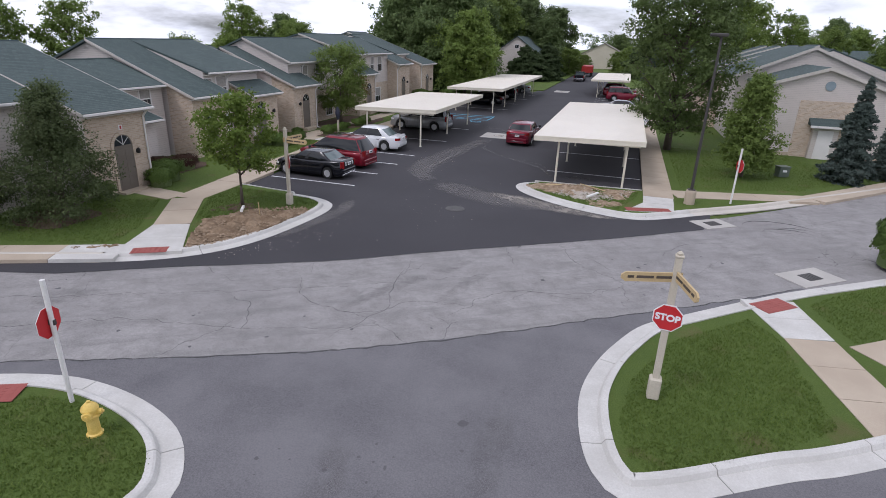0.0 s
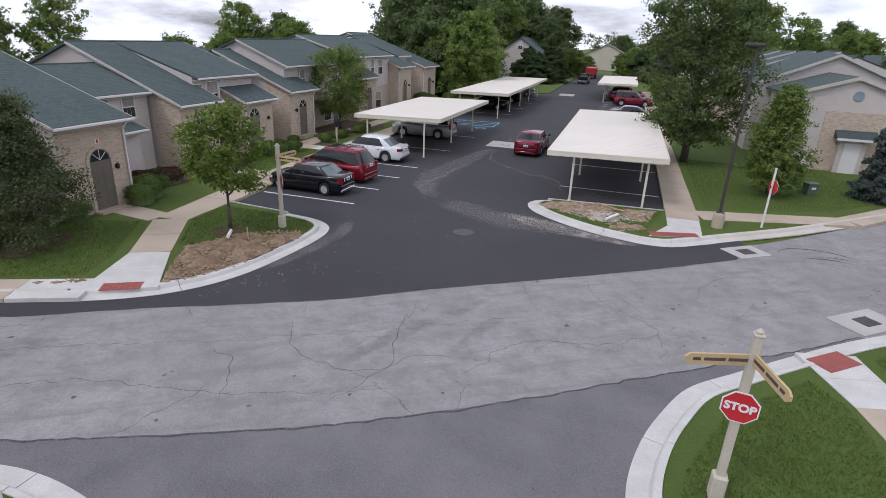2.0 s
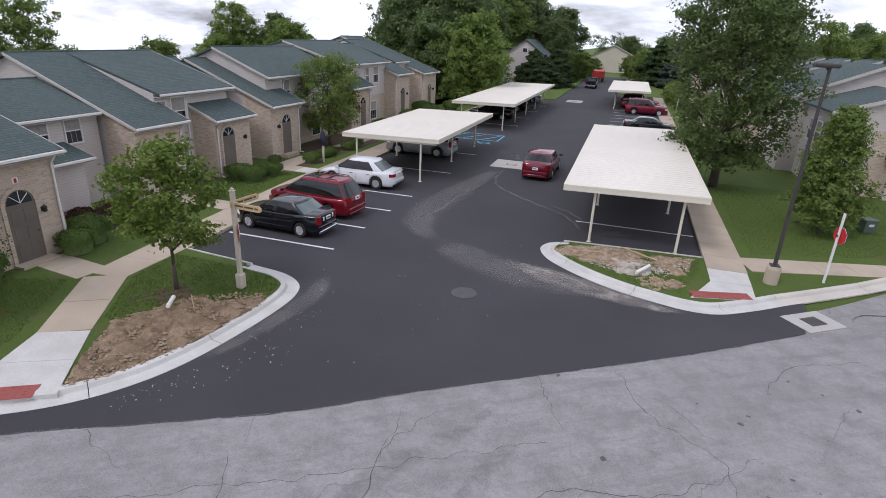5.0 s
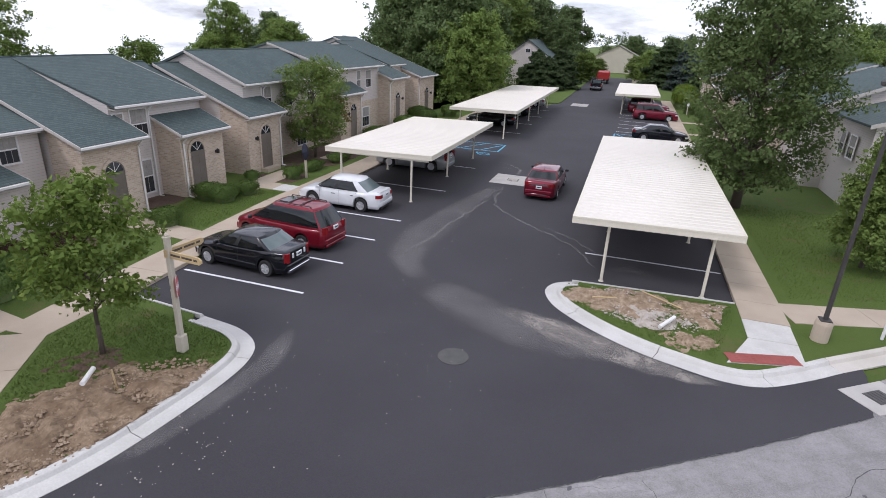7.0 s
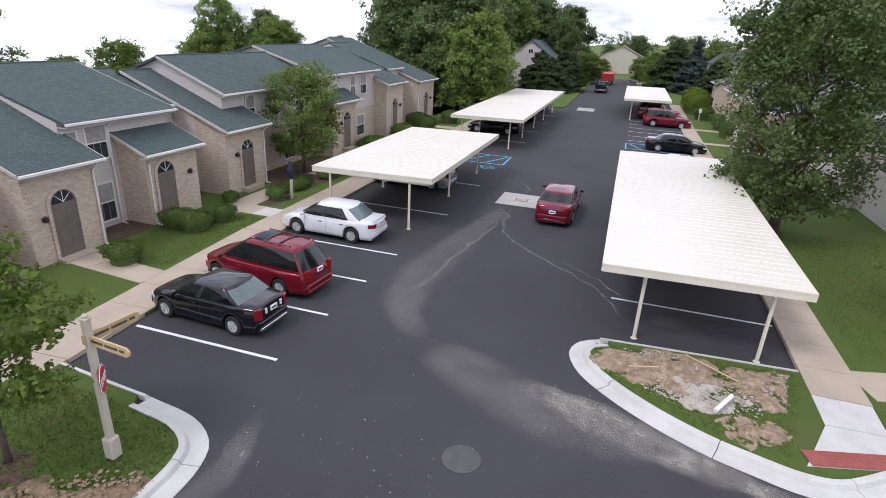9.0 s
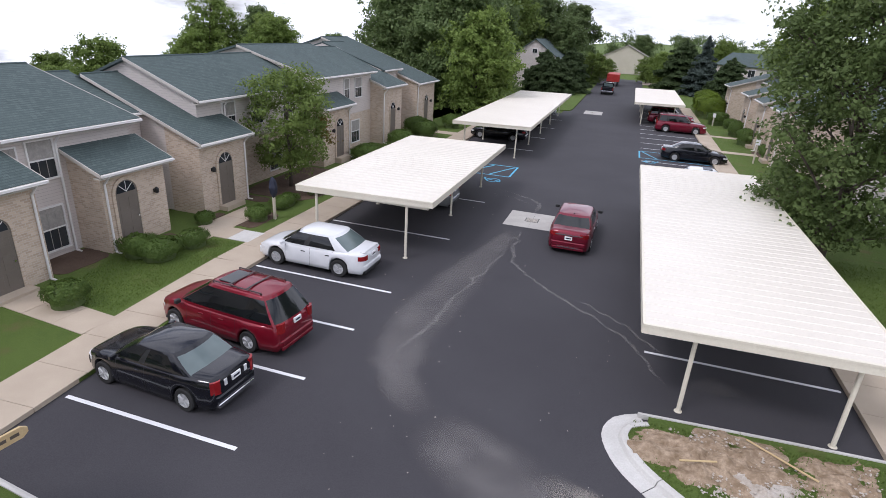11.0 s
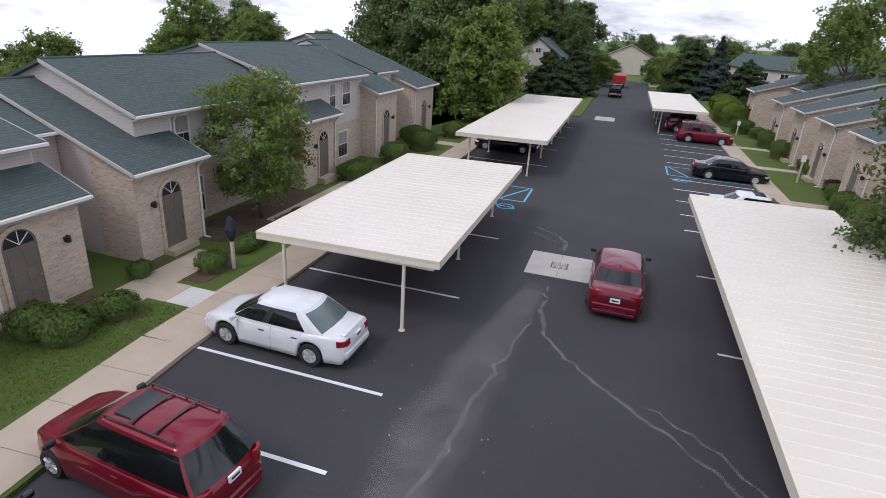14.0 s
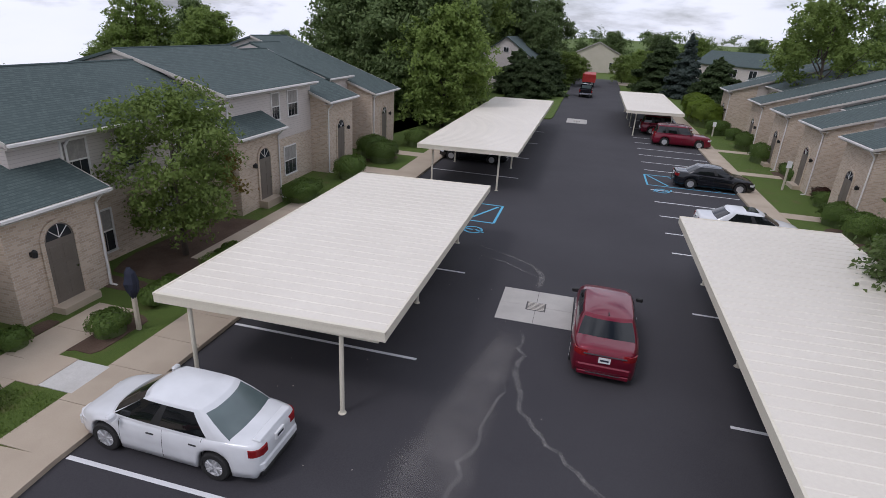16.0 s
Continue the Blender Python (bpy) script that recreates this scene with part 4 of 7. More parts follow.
def downspout(root, sgn, xf, y, ztop):
    x = xf + sgn * 0.08
    bm = tube(bmesh.new(), (x, y, 0.15), (x, y, ztop - 0.45), 0.04, n=8)
    tube(bm, (x, y, ztop - 0.45), (x + sgn * 0.28, y, ztop - 0.15), 0.04, n=8)
    tube(bm, (x, y, 0.15), (x + sgn * 0.25, y, 0.12), 0.04, n=8)
    part("downspout", bm, M["trim"], root)


# the row west of the lot
row_w = thing("townhouse_row", pose(0, 0, 0), "tan brick and pale siding townhouse row with green-grey roofs", "house", "townhouses")
F = -10.6
RX, RZ = -17.2, 6.3
shell(row_w, 1, F, 1.6, 4.35, 3.5, RX, RZ, 1.6)
shell(row_w, 1, -12.0, 4.35, 9.6, 4.62, RX, RZ, 0, ov=0.4, front="", rake=(False, True))
shell(row_w, 1, F, 6.75, 9.6, 3.2, -12.0, 3.95, 1.5, back=-12.0)
shell(row_w, 1, -13.6, 9.6, 11.7, 4.5, RX, 5.9, 0, front="", rake=(False, False))
shell(row_w, 1, F, 11.75, 14.85, 3.42, -16.3, 5.85, 1.7, rake=(True, True))
shell(row_w, 1, -12.0, 13.45, 23.1, 4.95, -15.6, 6.55, 0, ov=0.4, front="low")
shell(row_w, 1, F, 22.4, 25.8, 3.7, -12.0, 4.5, 1.5, back=-12.0)
shell(row_w, 1, -11.6, 22.9, 31.2, 5.4, -16.6, 6.95, 0, ov=0.45, front="low", rake=(True, False))
shell(row_w, 1, F, 31.2, 34.8, 4.32, -16.6, 6.7, 7.0)
shell(row_w, 1, -12.4, 34.8, 38.4, 5.2, -17.6, 7.0, 0, front="", rake=(False, False))
shell(row_w, 1, F, 38.3, 42.8, 4.1, -19.6, 7.3, 2.4)
for y, z0 in ((2.9, 0.22), (7.7, 0.3), (13.3, 0.32), (24.4, 0.45), (33.0, 0.6), (40.6, 0.5)):
    arched_door(row_w, 1, F, y, z0)
for y, z in ((2.1, 1.75), (9.05, 1.98), (12.4, 2.1), (23.5, 2.2), (34.0, 2.4), (41.7, 2.3)):
    wall_lamp(row_w, 1, F, y, z)
for y0, y1, z0, z1 in ((5.3, 6.2, 0.42, 1.95), (5.4, 6.3, 3.0, 4.3), (4.5, 5.0, 3.1, 4.2), ):
    sash_window(row_w, 1, -12.0, y0, y1, z0, z1)
for y0, y1, z0, z1 in ((15.6, 16.6, 0.5, 2.0), (15.2, 16.1, 3.3, 4.6), (17.4, 18.4, 3.3, 4.6), (18.8, 19.9, 0.5, 2.0), (20.3, 21.2, 3.3, 4.6)):
    sash_window(row_w, 1, -12.0, y0, y1, z0, z1)
for y0, y1, z0, z1 in ((27.0, 27.7, 3.7, 5.0), (28.6, 29.6, 3.7, 5.0), (28.0, 29.2, 0.6, 2.1)):
    sash_window(row_w, 1, -11.6, y0, y1, z0, z1)
sash_window(row_w, 1, -13.6, 9.9, 10.7, 2.7, 3.9)
for y, z, x in ((4.25, 3.5, F), (6.85, 3.2, F), (14.75, 3.42, F), (25.7, 3.7, F), (31.3, 4.25, F), (38.5, 4.2, F), (6.4, 4.62, -12.0), (15.3, 4.95, -12.0), (23.2, 5.4, -11.6)):
    downspout(row_w, 1, x, y, z)

# the house nearer the street
house_n = thing("townhouse_row", pose(0, 0, 0), "tan brick townhouse with a wide green-grey roof near the street", "house", "townhouses")
G = -8.5
shell(house_n, 1, G, -7.0, -3.95, 3.7, -15.5, 6.2, 0.0)
shell(house_n, 1, -10.2, -16.5, -7.0, 4.2, -15.5, 6.2, 0, ov=0.4, front="", rake=(True, False))
shell(house_n, 1, -12.4, -3.95, 1.4, 4.1, -15.5, 5.3, 0, front="", rake=(False, False))
shell(house_n, 1, -11.2, -3.4, -0.6, 2.55, -12.4, 3.0, 0, back=-12.4, front="")
arched_door(house_n, 1, G, -5.35, 0.2)
wall_lamp(house_n, 1, G, -4.65, 1.8)
part("number_plaque", boxes((G + 0.03, G + 0.06, -5.42, -5.22, 2.82, 3.02), bevel=0.01), M["trim"], house_n)
part("number_bar", boxes((G + 0.06, G + 0.07, -5.36, -5.28, 2.85, 2.99)), M["dump_red"], house_n)
for y0, y1 in ((-1.9, -1.0), (-0.2, 0.5)):
    sash_window(house_n, 1, -12.4, y0, y1, 2.9, 3.9)
downspout(house_n, 1, G, -4.05, 3.7)

# the row east of the lot, seen from its fronts
row_e = thing("townhouse_row", pose(0, 0, 0), "tan brick townhouse row with stepped green-grey roofs", "house", "townhouses")
H = 17.9
for y0, y1, z in ((65.3, 69.0, 4.15), (53.0, 56.6, 4.2), (46.2, 49.6, 4.2), (39.4, 42.9, 4.25), (32.6, 36.2, 4.3)):
    shell(row_e, -1, H, y0, y1, z, 27.0, z + 3.1, 2.3)
    arched_door(row_e, -1, H, (y0 + y1) / 2 + 0.2, 0.35)
    wall_lamp(row_e, -1, H, y0 + 0.7, 2.15)
    downspout(row_e, -1, H, y0 + 0.1, z)
for y0, y1 in ((56.6, 65.3), (49.6, 53.0), (42.9, 46.2), (36.2, 39.4), (28.5, 32.6)):
    shell(row_e, -1, 21.2, y0, y1, 4.9, 27.0, 7.1, 0, front="", rake=(False, False))
    sash_window(row_e, -1, 21.2, y0 + 1.0, y0 + 2.0, 3.2, 4.4)
    sash_window(row_e, -1, 21.2, y0 + 1.0, y0 + 2.0, 0.6, 2.1)
for y0, z in ((69.0, 4.2),):
    shell(row_e, -1, 21.2, 69.0, 73.0, 4.9, 27.0, 7.1, 0, front="", rake=(False, True))


def gable_end(root, y, xs, zs, depth, material="siding_y", out=-1, eave_left=True):
    """A gable wall facing the street: outline x, z points from one foot over the apex to the other, with its roof behind."""
    (xa, za), (xp, zp), (xb, zb) = xs
    bm = bmesh.new()
    prism(bm, [(xa, y, 0), (xb, y, 0), (xb, y, zb), (xp, y, zp), (xa, y, za)], (0, 0.2, 0))
    part("gable_wall", bm, M[material], root)
    for p, q in (((xa, za), (xp, zp)), ((xp, zp), (xb, zb))):
        d = Vector((q[0] - p[0], 0, q[1] - p[1]))
        u = d.normalized()
        if p == (xp, zp):
            q = (q[0] + u.x * 0.4, q[1] + u.z * 0.4)
        else:
            p = (p[0] - u.x * 0.4, p[1] - u.z * 0.4)
        bm = bmesh.new()
        prism(bm, [(p[0], y - 0.25, p[1] + 0.02), (q[0], y - 0.25, q[1] + 0.02), (q[0], y - 0.25, q[1] + 0.14), (p[0], y - 0.25, p[1] + 0.14)], (0, depth, 0))
        part("roof", bm, M["shingle"], root)
        bm = bmesh.new()
        prism(bm, [(p[0], y - 0.28, p[1] - 0.06), (q[0], y - 0.28, q[1] - 0.06), (q[0], y - 0.28, q[1] + 0.15), (p[0], y - 0.28, p[1] + 0.15)], (0, 0.03, 0))
        part("rake_board", bm, M["fascia"], root)
    for x, z in ((xa + 0.1, za), (xb - 0.1, zb)):
        part("side_wall", boxes((x - 0.1, x + 0.1, y + 0.2, y + depth - 0.3, 0, z)), M["siding_x"], root)


house_e = thing("townhouse_end", pose(0, 0, 0), "pale siding end house with a round louvre and brick bay", "house", "townhouses")
GY = 19.6
gable_end(house_e, GY, [(21.25, 4.75), (24.6, 5.85), (30.2, 3.9)], None, 8.5)
gable_end(house_e, 25.5, [(20.2, 5.0), (25.0, 7.1), (31.0, 4.6)], None, 9.0)
part("brick_bay", boxes((23.35, 26.6, GY - 0.06, GY, 0, 3.85)), M["brick_y"], house_e, "tan brick bay on the siding wall")
bm = bmesh.new()
prism(bm, [(24.85 + 0.3 * math.cos(6.2832 * i / 24), GY - 0.05, 4.82 + 0.3 * math.sin(6.2832 * i / 24)) for i in range(24)], (0, 0.05, 0))
part("round_louvre", bm, M["dusty_blue"], house_e, "round blue-grey gable louvre")
bay = part("side_entry", boxes((24.4, 25.9, GY - 0.5, GY - 0.06, 0, 2.35)), M["siding_y"], house_e, "small white side entry with a shingled hood")
bm = bmesh.new()
prism(bm, [(24.1, GY - 0.95, 2.3), (24.1, GY - 0.06, 2.75), (24.1, GY - 0.06, 2.35), (24.1, GY - 0.95, 2.25)], (2.3, 0, 0))
part("hood", bm, M["shingle"], bay)
part("hood_trim", boxes((24.05, 26.45, GY - 0.99, GY - 0.95, 2.2, 2.34)), M["trim"], bay)
part("entry_door", boxes((24.7, 25.6, GY - 0.54, GY - 0.5, 0.1, 2.0)), M["trim"], bay)
part("foundation", boxes((21.3, 30.1, GY - 0.03, GY, 0, 0.35)), M["concrete_walk"], house_e)
sash_window(house_e, -1, 21.15, 21.3, 22.2, 2.7, 3.9)
sash_window(house_e, -1, 21.15, 23.0, 23.7, 2.7, 3.9)


def far_house(m, w, d, h, ridge, wall, roof, label, windows, gable_front=True):
    """A house far off: walls, gable roof, windows; its gable looks along -y when gable_front."""
    root = thing("far_house", m, label, "house", "far houses")
    bm = bmesh.new()
    if gable_front:
        prism(bm, [(-w / 2, 0, 0), (w / 2, 0, 0), (w / 2, 0, h), (0, 0, ridge), (-w / 2, 0, h)], (0, d, 0))
    else:
        prism(bm, [(-w / 2, 0, 0), (-w / 2, d, 0), (-w / 2, d, h), (-w / 2, d / 2, ridge), (-w / 2, 0, h)], (w, 0, 0))
    part("wall", bm, wall, root)
    for s in (-1, 1):
        bm = bmesh.new()
        if gable_front:
            a = (h - ridge) / (w / 2)
            prism(bm, [(0, -0.3, ridge + 0.02), (s * (w / 2 + 0.4), -0.3, h + 0.02 + a * 0.4), (s * (w / 2 + 0.4), -0.3, h + 0.16 + a * 0.4), (0, -0.3, ridge + 0.16)], (0, d + 0.6, 0))
        else:
            a = (h - ridge) / (d / 2)
            e = d / 2 + s * (d / 2 + 0.4)
            prism(bm, [(-w / 2 - 0.3, d / 2, ridge + 0.02), (-w / 2 - 0.3, e, h + 0.02 + a * 0.4), (-w / 2 - 0.3, e, h + 0.16 + a * 0.4), (-w / 2 - 0.3, d / 2, ridge + 0.16)], (w + 0.6, 0, 0))
        part("roof", bm, roof, root)
    for x0, x1, z0, z1 in windows:
        win = part("window", boxes((x0 - 0.08, x1 + 0.08, -0.06, 0.0, z0 - 0.08, z1 + 0.08)), M["trim"], root)
        part("pane", boxes((x0, (x0 + x1) / 2 - 0.03, -0.09, -0.06, z0, z1)), M["glass_house"], win)
        part("pane", boxes(((x0 + x1) / 2 + 0.03, x1, -0.09, -0.06, z0, z1)), M["glass_house"], win)
    return root


far_house(pose(-9.0, 88, 0, rz=0), 7.5, 14, 5.0, 7.6, M["siding_y"], M["shingle"], "pale siding house with a round gable louvre", [(0.2, 1.4, 0.3, 3.6), (-0.35, 0.35, 5.6, 6.2)])
far_house(pose(4.5, 150, 0, rz=0), 12, 12, 4.0, 6.9, M["beige_house"], M["grey_roof"], "low beige house across the far street", [(-6, -4.5, 1, 2.4), (3, 4.6, 1, 2.4)])
far_house(pose(38.5, 106, 0, rz=-35), 40, 11, 4.9, 7.0, M["siding_y"], M["shingle"], "long pale two-storey apartment house under a dark roof",
          [(-17 + 3.4 * i, -15.8 + 3.4 * i, 3.0, 4.3) for i in range(10)] + [(-17 + 4.2 * i, -15.2 + 4.2 * i, 0.4, 2.2) for i in range(8)], False)


# ---------------- cars ----------------
def curve_at(rows, s):
    return float(np.interp(s, [r[0] for r in rows], [r[1] for r in rows]))


def car(m, paint, spec, label, category="car", group="parked cars", plate=True):
    """A car with its nose along +x, standing on z = 0. spec gives its lengths and the outline of its top."""
    root = thing("car" if category == "car" else category, m, label, category, group)
    L, W = spec["length"], spec["width"]
    ax_f, ax_r, wr = spec["front_axle"], spec["rear_axle"], spec["wheel"]
    top, plan = spec["top"], spec["plan"]
    # body: cross-sections along the length, raised over the wheels
    xs = sorted({round(-L / 2 + L * i / 84, 4) for i in range(85)})
    ring = []
    for x in xs:
        zt = curve_at(top, x)
        w = W / 2 * curve_at(plan, x)
        zb = 0.2
        for a in (ax_f, ax_r):
            r = wr + 0.055
            if abs(x - a) < r:
                zb = max(zb, wr + math.sqrt(r * r - (x - a) ** 2))
        zb = min(zb, zt - 0.1)
        end = min(1.0, (L / 2 - abs(x)) / 0.10 + 0.25)
        zb2 = zb + (0.12 if end < 1 else 0.0)
        belt = zt - 0.06
        mid = zb2 + (belt - zb2) * 0.55
        half = [(0.0, zt), (w * 0.55, zt - 0.006), (w * 0.80, zt - 0.022), (w * 0.91, zt - 0.055), (w * 0.955, zt - 0.11 if zt - 0.11 > mid else mid + 0.02), (w * 0.995, mid), (w, zb2 + (mid - zb2) * 0.45), (w * 0.975, zb2 + 0.02), (w * 0.9, zb2)]
        ring.append([(x, -y, z) for y, z in half[::-1]] + [(x, y, z) for y, z in half[1:]])
    n = len(ring[0])
    vs = [p for r in ring for p in r]
    fs = []
    for k in range(len(ring) - 1):
        for j in range(n - 1):
            fs.append((k * n + j, (k + 1) * n + j, (k + 1) * n + j + 1, k * n + j + 1))
        fs.append((k * n + n - 1, (k + 1) * n + n - 1, (k + 1) * n, k * n))
    fs += [tuple(range(n)), tuple((len(ring) - 1) * n + j for j in range(n))[::-1]]
    body = part("body", mesh_of("body", vs, fs, True), paint, root)
    part("underbody", boxes((-L / 2 + 0.25, L / 2 - 0.25, -W * 0.40, W * 0.40, 0.17, 0.5)), M["black_plastic"], root)
    # cabin: rounded rings from belt to roof
    c = spec["cabin"]          # rear and front at belt, rear and front at roof, roof height, belt height, inset
    xb0, xb1, xr0, xr1, zr, zb, ins = c
    levels = [0.0, 0.1, 0.35, 0.62, 0.88, 0.97]

    def ring_at(f, dome=0.0, shrink=1.0):
        a, b = xb0 + (xr0 - xb0) * f, xb1 + (xr1 - xb1) * f
        w = (W / 2 * 0.93) * (1 - f) + (W / 2 - ins) * f
        w += 0.03 * math.sin(math.pi * f)
        bow = 0.10
        cx, hx = (a + b) / 2, (b - a) / 2
        hx, w = hx * shrink, w * shrink
        z = zb + (zr - zb) * f + dome
        pts = []
        for i in range(7):          # front edge, right to left
            t = -1 + 2 * i / 6
            pts.append((cx + hx + shrink * (bow * (1 - t * t) - 0.07 * abs(t) ** 4), w * 0.90 * t, z))
        for i in range(13):         # left side, front to rear
            t = 1 - 2 * i / 12
            pts.append((cx + hx * 0.93 * t, w * (1 - 0.05 * abs(t) ** 3), z))
        for i in range(7):
            t = 1 - 2 * i / 6
            pts.append((cx - hx - shrink * (bow * 0.6 * (1 - t * t) - 0.05 * abs(t) ** 4), w * 0.90 * t, z))
        for i in range(13):
            t = -1 + 2 * i / 12
            pts.append((cx + hx * 0.93 * t, -w * (1 - 0.05 * abs(t) ** 3), z))
        return pts

    rings = [ring_at(f) for f in levels]
    rcx, rhx, rw = (xr0 + xr1) / 2, (xr1 - xr0) / 2 + 0.1, W / 2 - ins
    for shrink in (0.985, 0.95, 0.86, 0.7, 0.5, 0.28, 0.06):
        rings.append([(x, y, z + 0.07 * (1 - min(1, abs((x - rcx) / rhx)) ** 2.4) * (1 - min(1, abs(y / rw)) ** 2.4)) for x, y, z in ring_at(1.0, 0.0, shrink)])
    nr = len(rings[0])
    pillars = spec["pillars"]
    bins = {}
    for k in range(len(rings) - 1):
        for j in range(nr):
            key = "cabin"
            if 1 <= k <= 3:
                if j < 6:
                    key = "windshield"
                elif 19 - spec.get("c_pillar", 0) <= j < 19 or 27 <= j < 27 + spec.get("c_pillar", 0):
                    key = "cabin"
                elif 7 <= j < 19:
                    key = "pillar_%d" % j if (j - 7) in pillars else "side_window_left_%d" % sum(1 for q in pillars if q < j - 7)
                elif 20 <= j < 26:
                    key = "rear_window"
                elif 27 <= j < 39:
                    key = "pillar_%d" % j if (11 - (j - 27)) in pillars else "side_window_right_%d" % sum(1 for q in pillars if q < 11 - (j - 27))
                key = key or "cabin"
            elif k >= 5:
                key = "roof"
            bins.setdefault(key, []).append(((k, j), (k, (j + 1) % nr), (k + 1, (j + 1) % nr), (k + 1, j)))
    for key, quads in bins.items():
        ids, vv, ff = {}, [], []
        for q in quads:
            row = []
            for kj in q:
                if kj not in ids:
                    ids[kj] = len(vv)
                    vv.append(rings[kj[0]][kj[1]])
                row.append(ids[kj])
            ff.append(tuple(row))
        name = "side_window" if key.startswith("side") else "pillar" if key.startswith("pillar") else key
        mat = paint if key in ("cabin", "roof") else M["black_plastic"] if name == "pillar" else (spec.get("rear_glass", M["glass_car"]) if key == "rear_window" else M["glass_car"])
        if key == "roof":
            ff.append(tuple(ids[(len(rings) - 1, j)] for j in range(nr)))
        part(name, mesh_of(name, vv, ff, True), mat, root, "" if name in ("cabin", "roof", "pillar") else "dark tinted glass")
    # wheels
    tyre = lathe(bmesh.new(), [(wr * 0.62, -0.1), (wr * 0.92, -0.105), (wr, -0.075), (wr, 0.075), (wr * 0.92, 0.105), (wr * 0.62, 0.1)], 24, caps=False)
    bmesh.ops.rotate(tyre, verts=tyre.verts, matrix=Matrix.Rotation(radians(90), 3, "X"))
    rim = lathe(bmesh.new(), [(wr * 0.66, -0.09), (wr * 0.66, 0.085), (wr * 0.60, 0.09), (wr * 0.56, 0.06), (0.07, 0.05), (0.06, 0.075), (0.01, 0.08)], 20)
    for k in range(5):
        a = 6.2832 * k / 5
        for s in (-0.16, 0.16):
            tube(rim, (0.05 * math.cos(a), 0.05 * math.sin(a), 0.085), (wr * 0.6 * math.cos(a + s), wr * 0.6 * math.sin(a + s), 0.092), 0.024, 0.02, 6)
    bmesh.ops.rotate(rim, verts=rim.verts, matrix=Matrix.Rotation(radians(90), 3, "X"))
    tyre_me = rim_me = None
    for a in (ax_f, ax_r):
        for s in (-1, 1):
            if tyre_me is None:
                w0 = part("tyre", tyre, M["rubber"], root, smooth=False)
                r0 = part("rim", rim, M["alloy"], w0, "bright alloy rim")
                tyre_me, rim_me = w0.data, r0.data
            else:
                w0 = new("tyre", tyre_me)
                w0.parent = root
                r0 = new("rim", rim_me)
                r0.parent = w0
            w0.location = (a, s * (W / 2 - 0.115), wr)
            w0.rotation_euler = (0, 0, 0 if s < 0 else math.pi)
    # lamps, bumpers, mirrors, handles, plate
    zd = curve_at(top, -L / 2 + 0.05)
    zn = curve_at(top, L / 2 - 0.08)
    wt = W / 2 * curve_at(plan, -L / 2 + 0.06)
    wn_ = W / 2 * curve_at(plan, L / 2 - 0.1)
    tl = spec["tail"]            # height from, to, width, length round the corner
    def corner_lamp(name, end, z0, z1, wide, long_, mat, label):
        """A lamp wrapped round a corner of the body, 6 mm proud of it."""
        for s in (-1, 1):
            e = end * L / 2
            outer = [(e + end * 0.008, s * (W / 2 * curve_at(plan, e) - wide)), (e + end * 0.008, s * (W / 2 * curve_at(plan, e) * 0.97))]
            for f in (0.12, 0.35, 0.65, 1.0):
                x = e - end * long_ * f
                outer.append((x, s * (W / 2 * curve_at(plan, x) * 0.985 + 0.006)))
            inner = [(x - end * 0.05, y - s * 0.05) for x, y in outer[::-1]]
            bm = bmesh.new()
            prism(bm, [(x, y, z0) for x, y in outer + inner], (0, 0, z1 - z0))
            part(name, bm, mat, root, label)

    corner_lamp("tail_lamp", -1, tl[0], tl[1], tl[2], tl[3], M["lamp_red"], "red tail lamp")
    corner_lamp("headlamp", 1, zn - 0.19, zn - 0.06, 0.22, 0.30, M["lamp_clear"], "clear headlamp")
    for s in (-1, 1):
        ys = sorted((s * (W / 2 - 0.03), s * (W / 2 + 0.17)))
        xm = xb1 - 0.28
        part("mirror", boxes((xm - 0.07, xm + 0.06, ys[0], ys[1], zb + 0.02, zb + 0.16), bevel=0.03), paint if spec.get("mirror") and paint is not M["car_maroon"] else M["black_plastic"], root)
        for xh in spec["handles"]:
            ys = sorted((s * (W / 2 * 0.97 - 0.03), s * (W / 2 * 0.97 + 0.016)))
            part("door_handle", boxes((xh - 0.09, xh + 0.09, ys[0], ys[1], zb - 0.17, zb - 0.135), bevel=0.008), spec.get("handle_mat", paint), root)
        # door seams
        for xh in spec["seams"]:
            zt, w = curve_at(top, xh), W / 2
            zm = 0.2 + (zt - 0.26) * 0.55
            edge = [(w * 0.985, 0.26), (w, 0.2 + (zm - 0.2) * 0.45), (w * 0.995, zm), (w * 0.955, zt - 0.11), (w * 0.91, zt - 0.055)]
            bm = bmesh.new()
            prism(bm, [(xh - 0.004, s * (y + 0.002), z) for y, z in edge] + [(xh - 0.004, s * (y - 0.03), z) for y, z in edge[::-1]], (0.008, 0, 0))
            part("door_seam", bm, M["black_plastic"], root)
    part("rear_bumper", boxes((-L / 2 - 0.035, -L / 2 + 0.2, -wt * 0.97, wt * 0.97, 0.34, 0.60), bevel=0.07), paint, root)
    part("bumper_valance", boxes((-L / 2 - 0.02, -L / 2 + 0.2, -wt * 0.9, wt * 0.9, 0.22, 0.34), bevel=0.02), spec.get("valance", M["black_plastic"]), root)
    part("front_bumper", boxes((L / 2 - 0.2, L / 2 + 0.03, -wn_ * 0.95, wn_ * 0.95, 0.26, 0.52), bevel=0.03), paint, root)
    part("grille", boxes((L / 2 - 0.12, L / 2 + 0.012, -0.35, 0.35, 0.54, zn - 0.08)), M["black_plastic"], root)
    zp = spec.get("plate", 0.75)
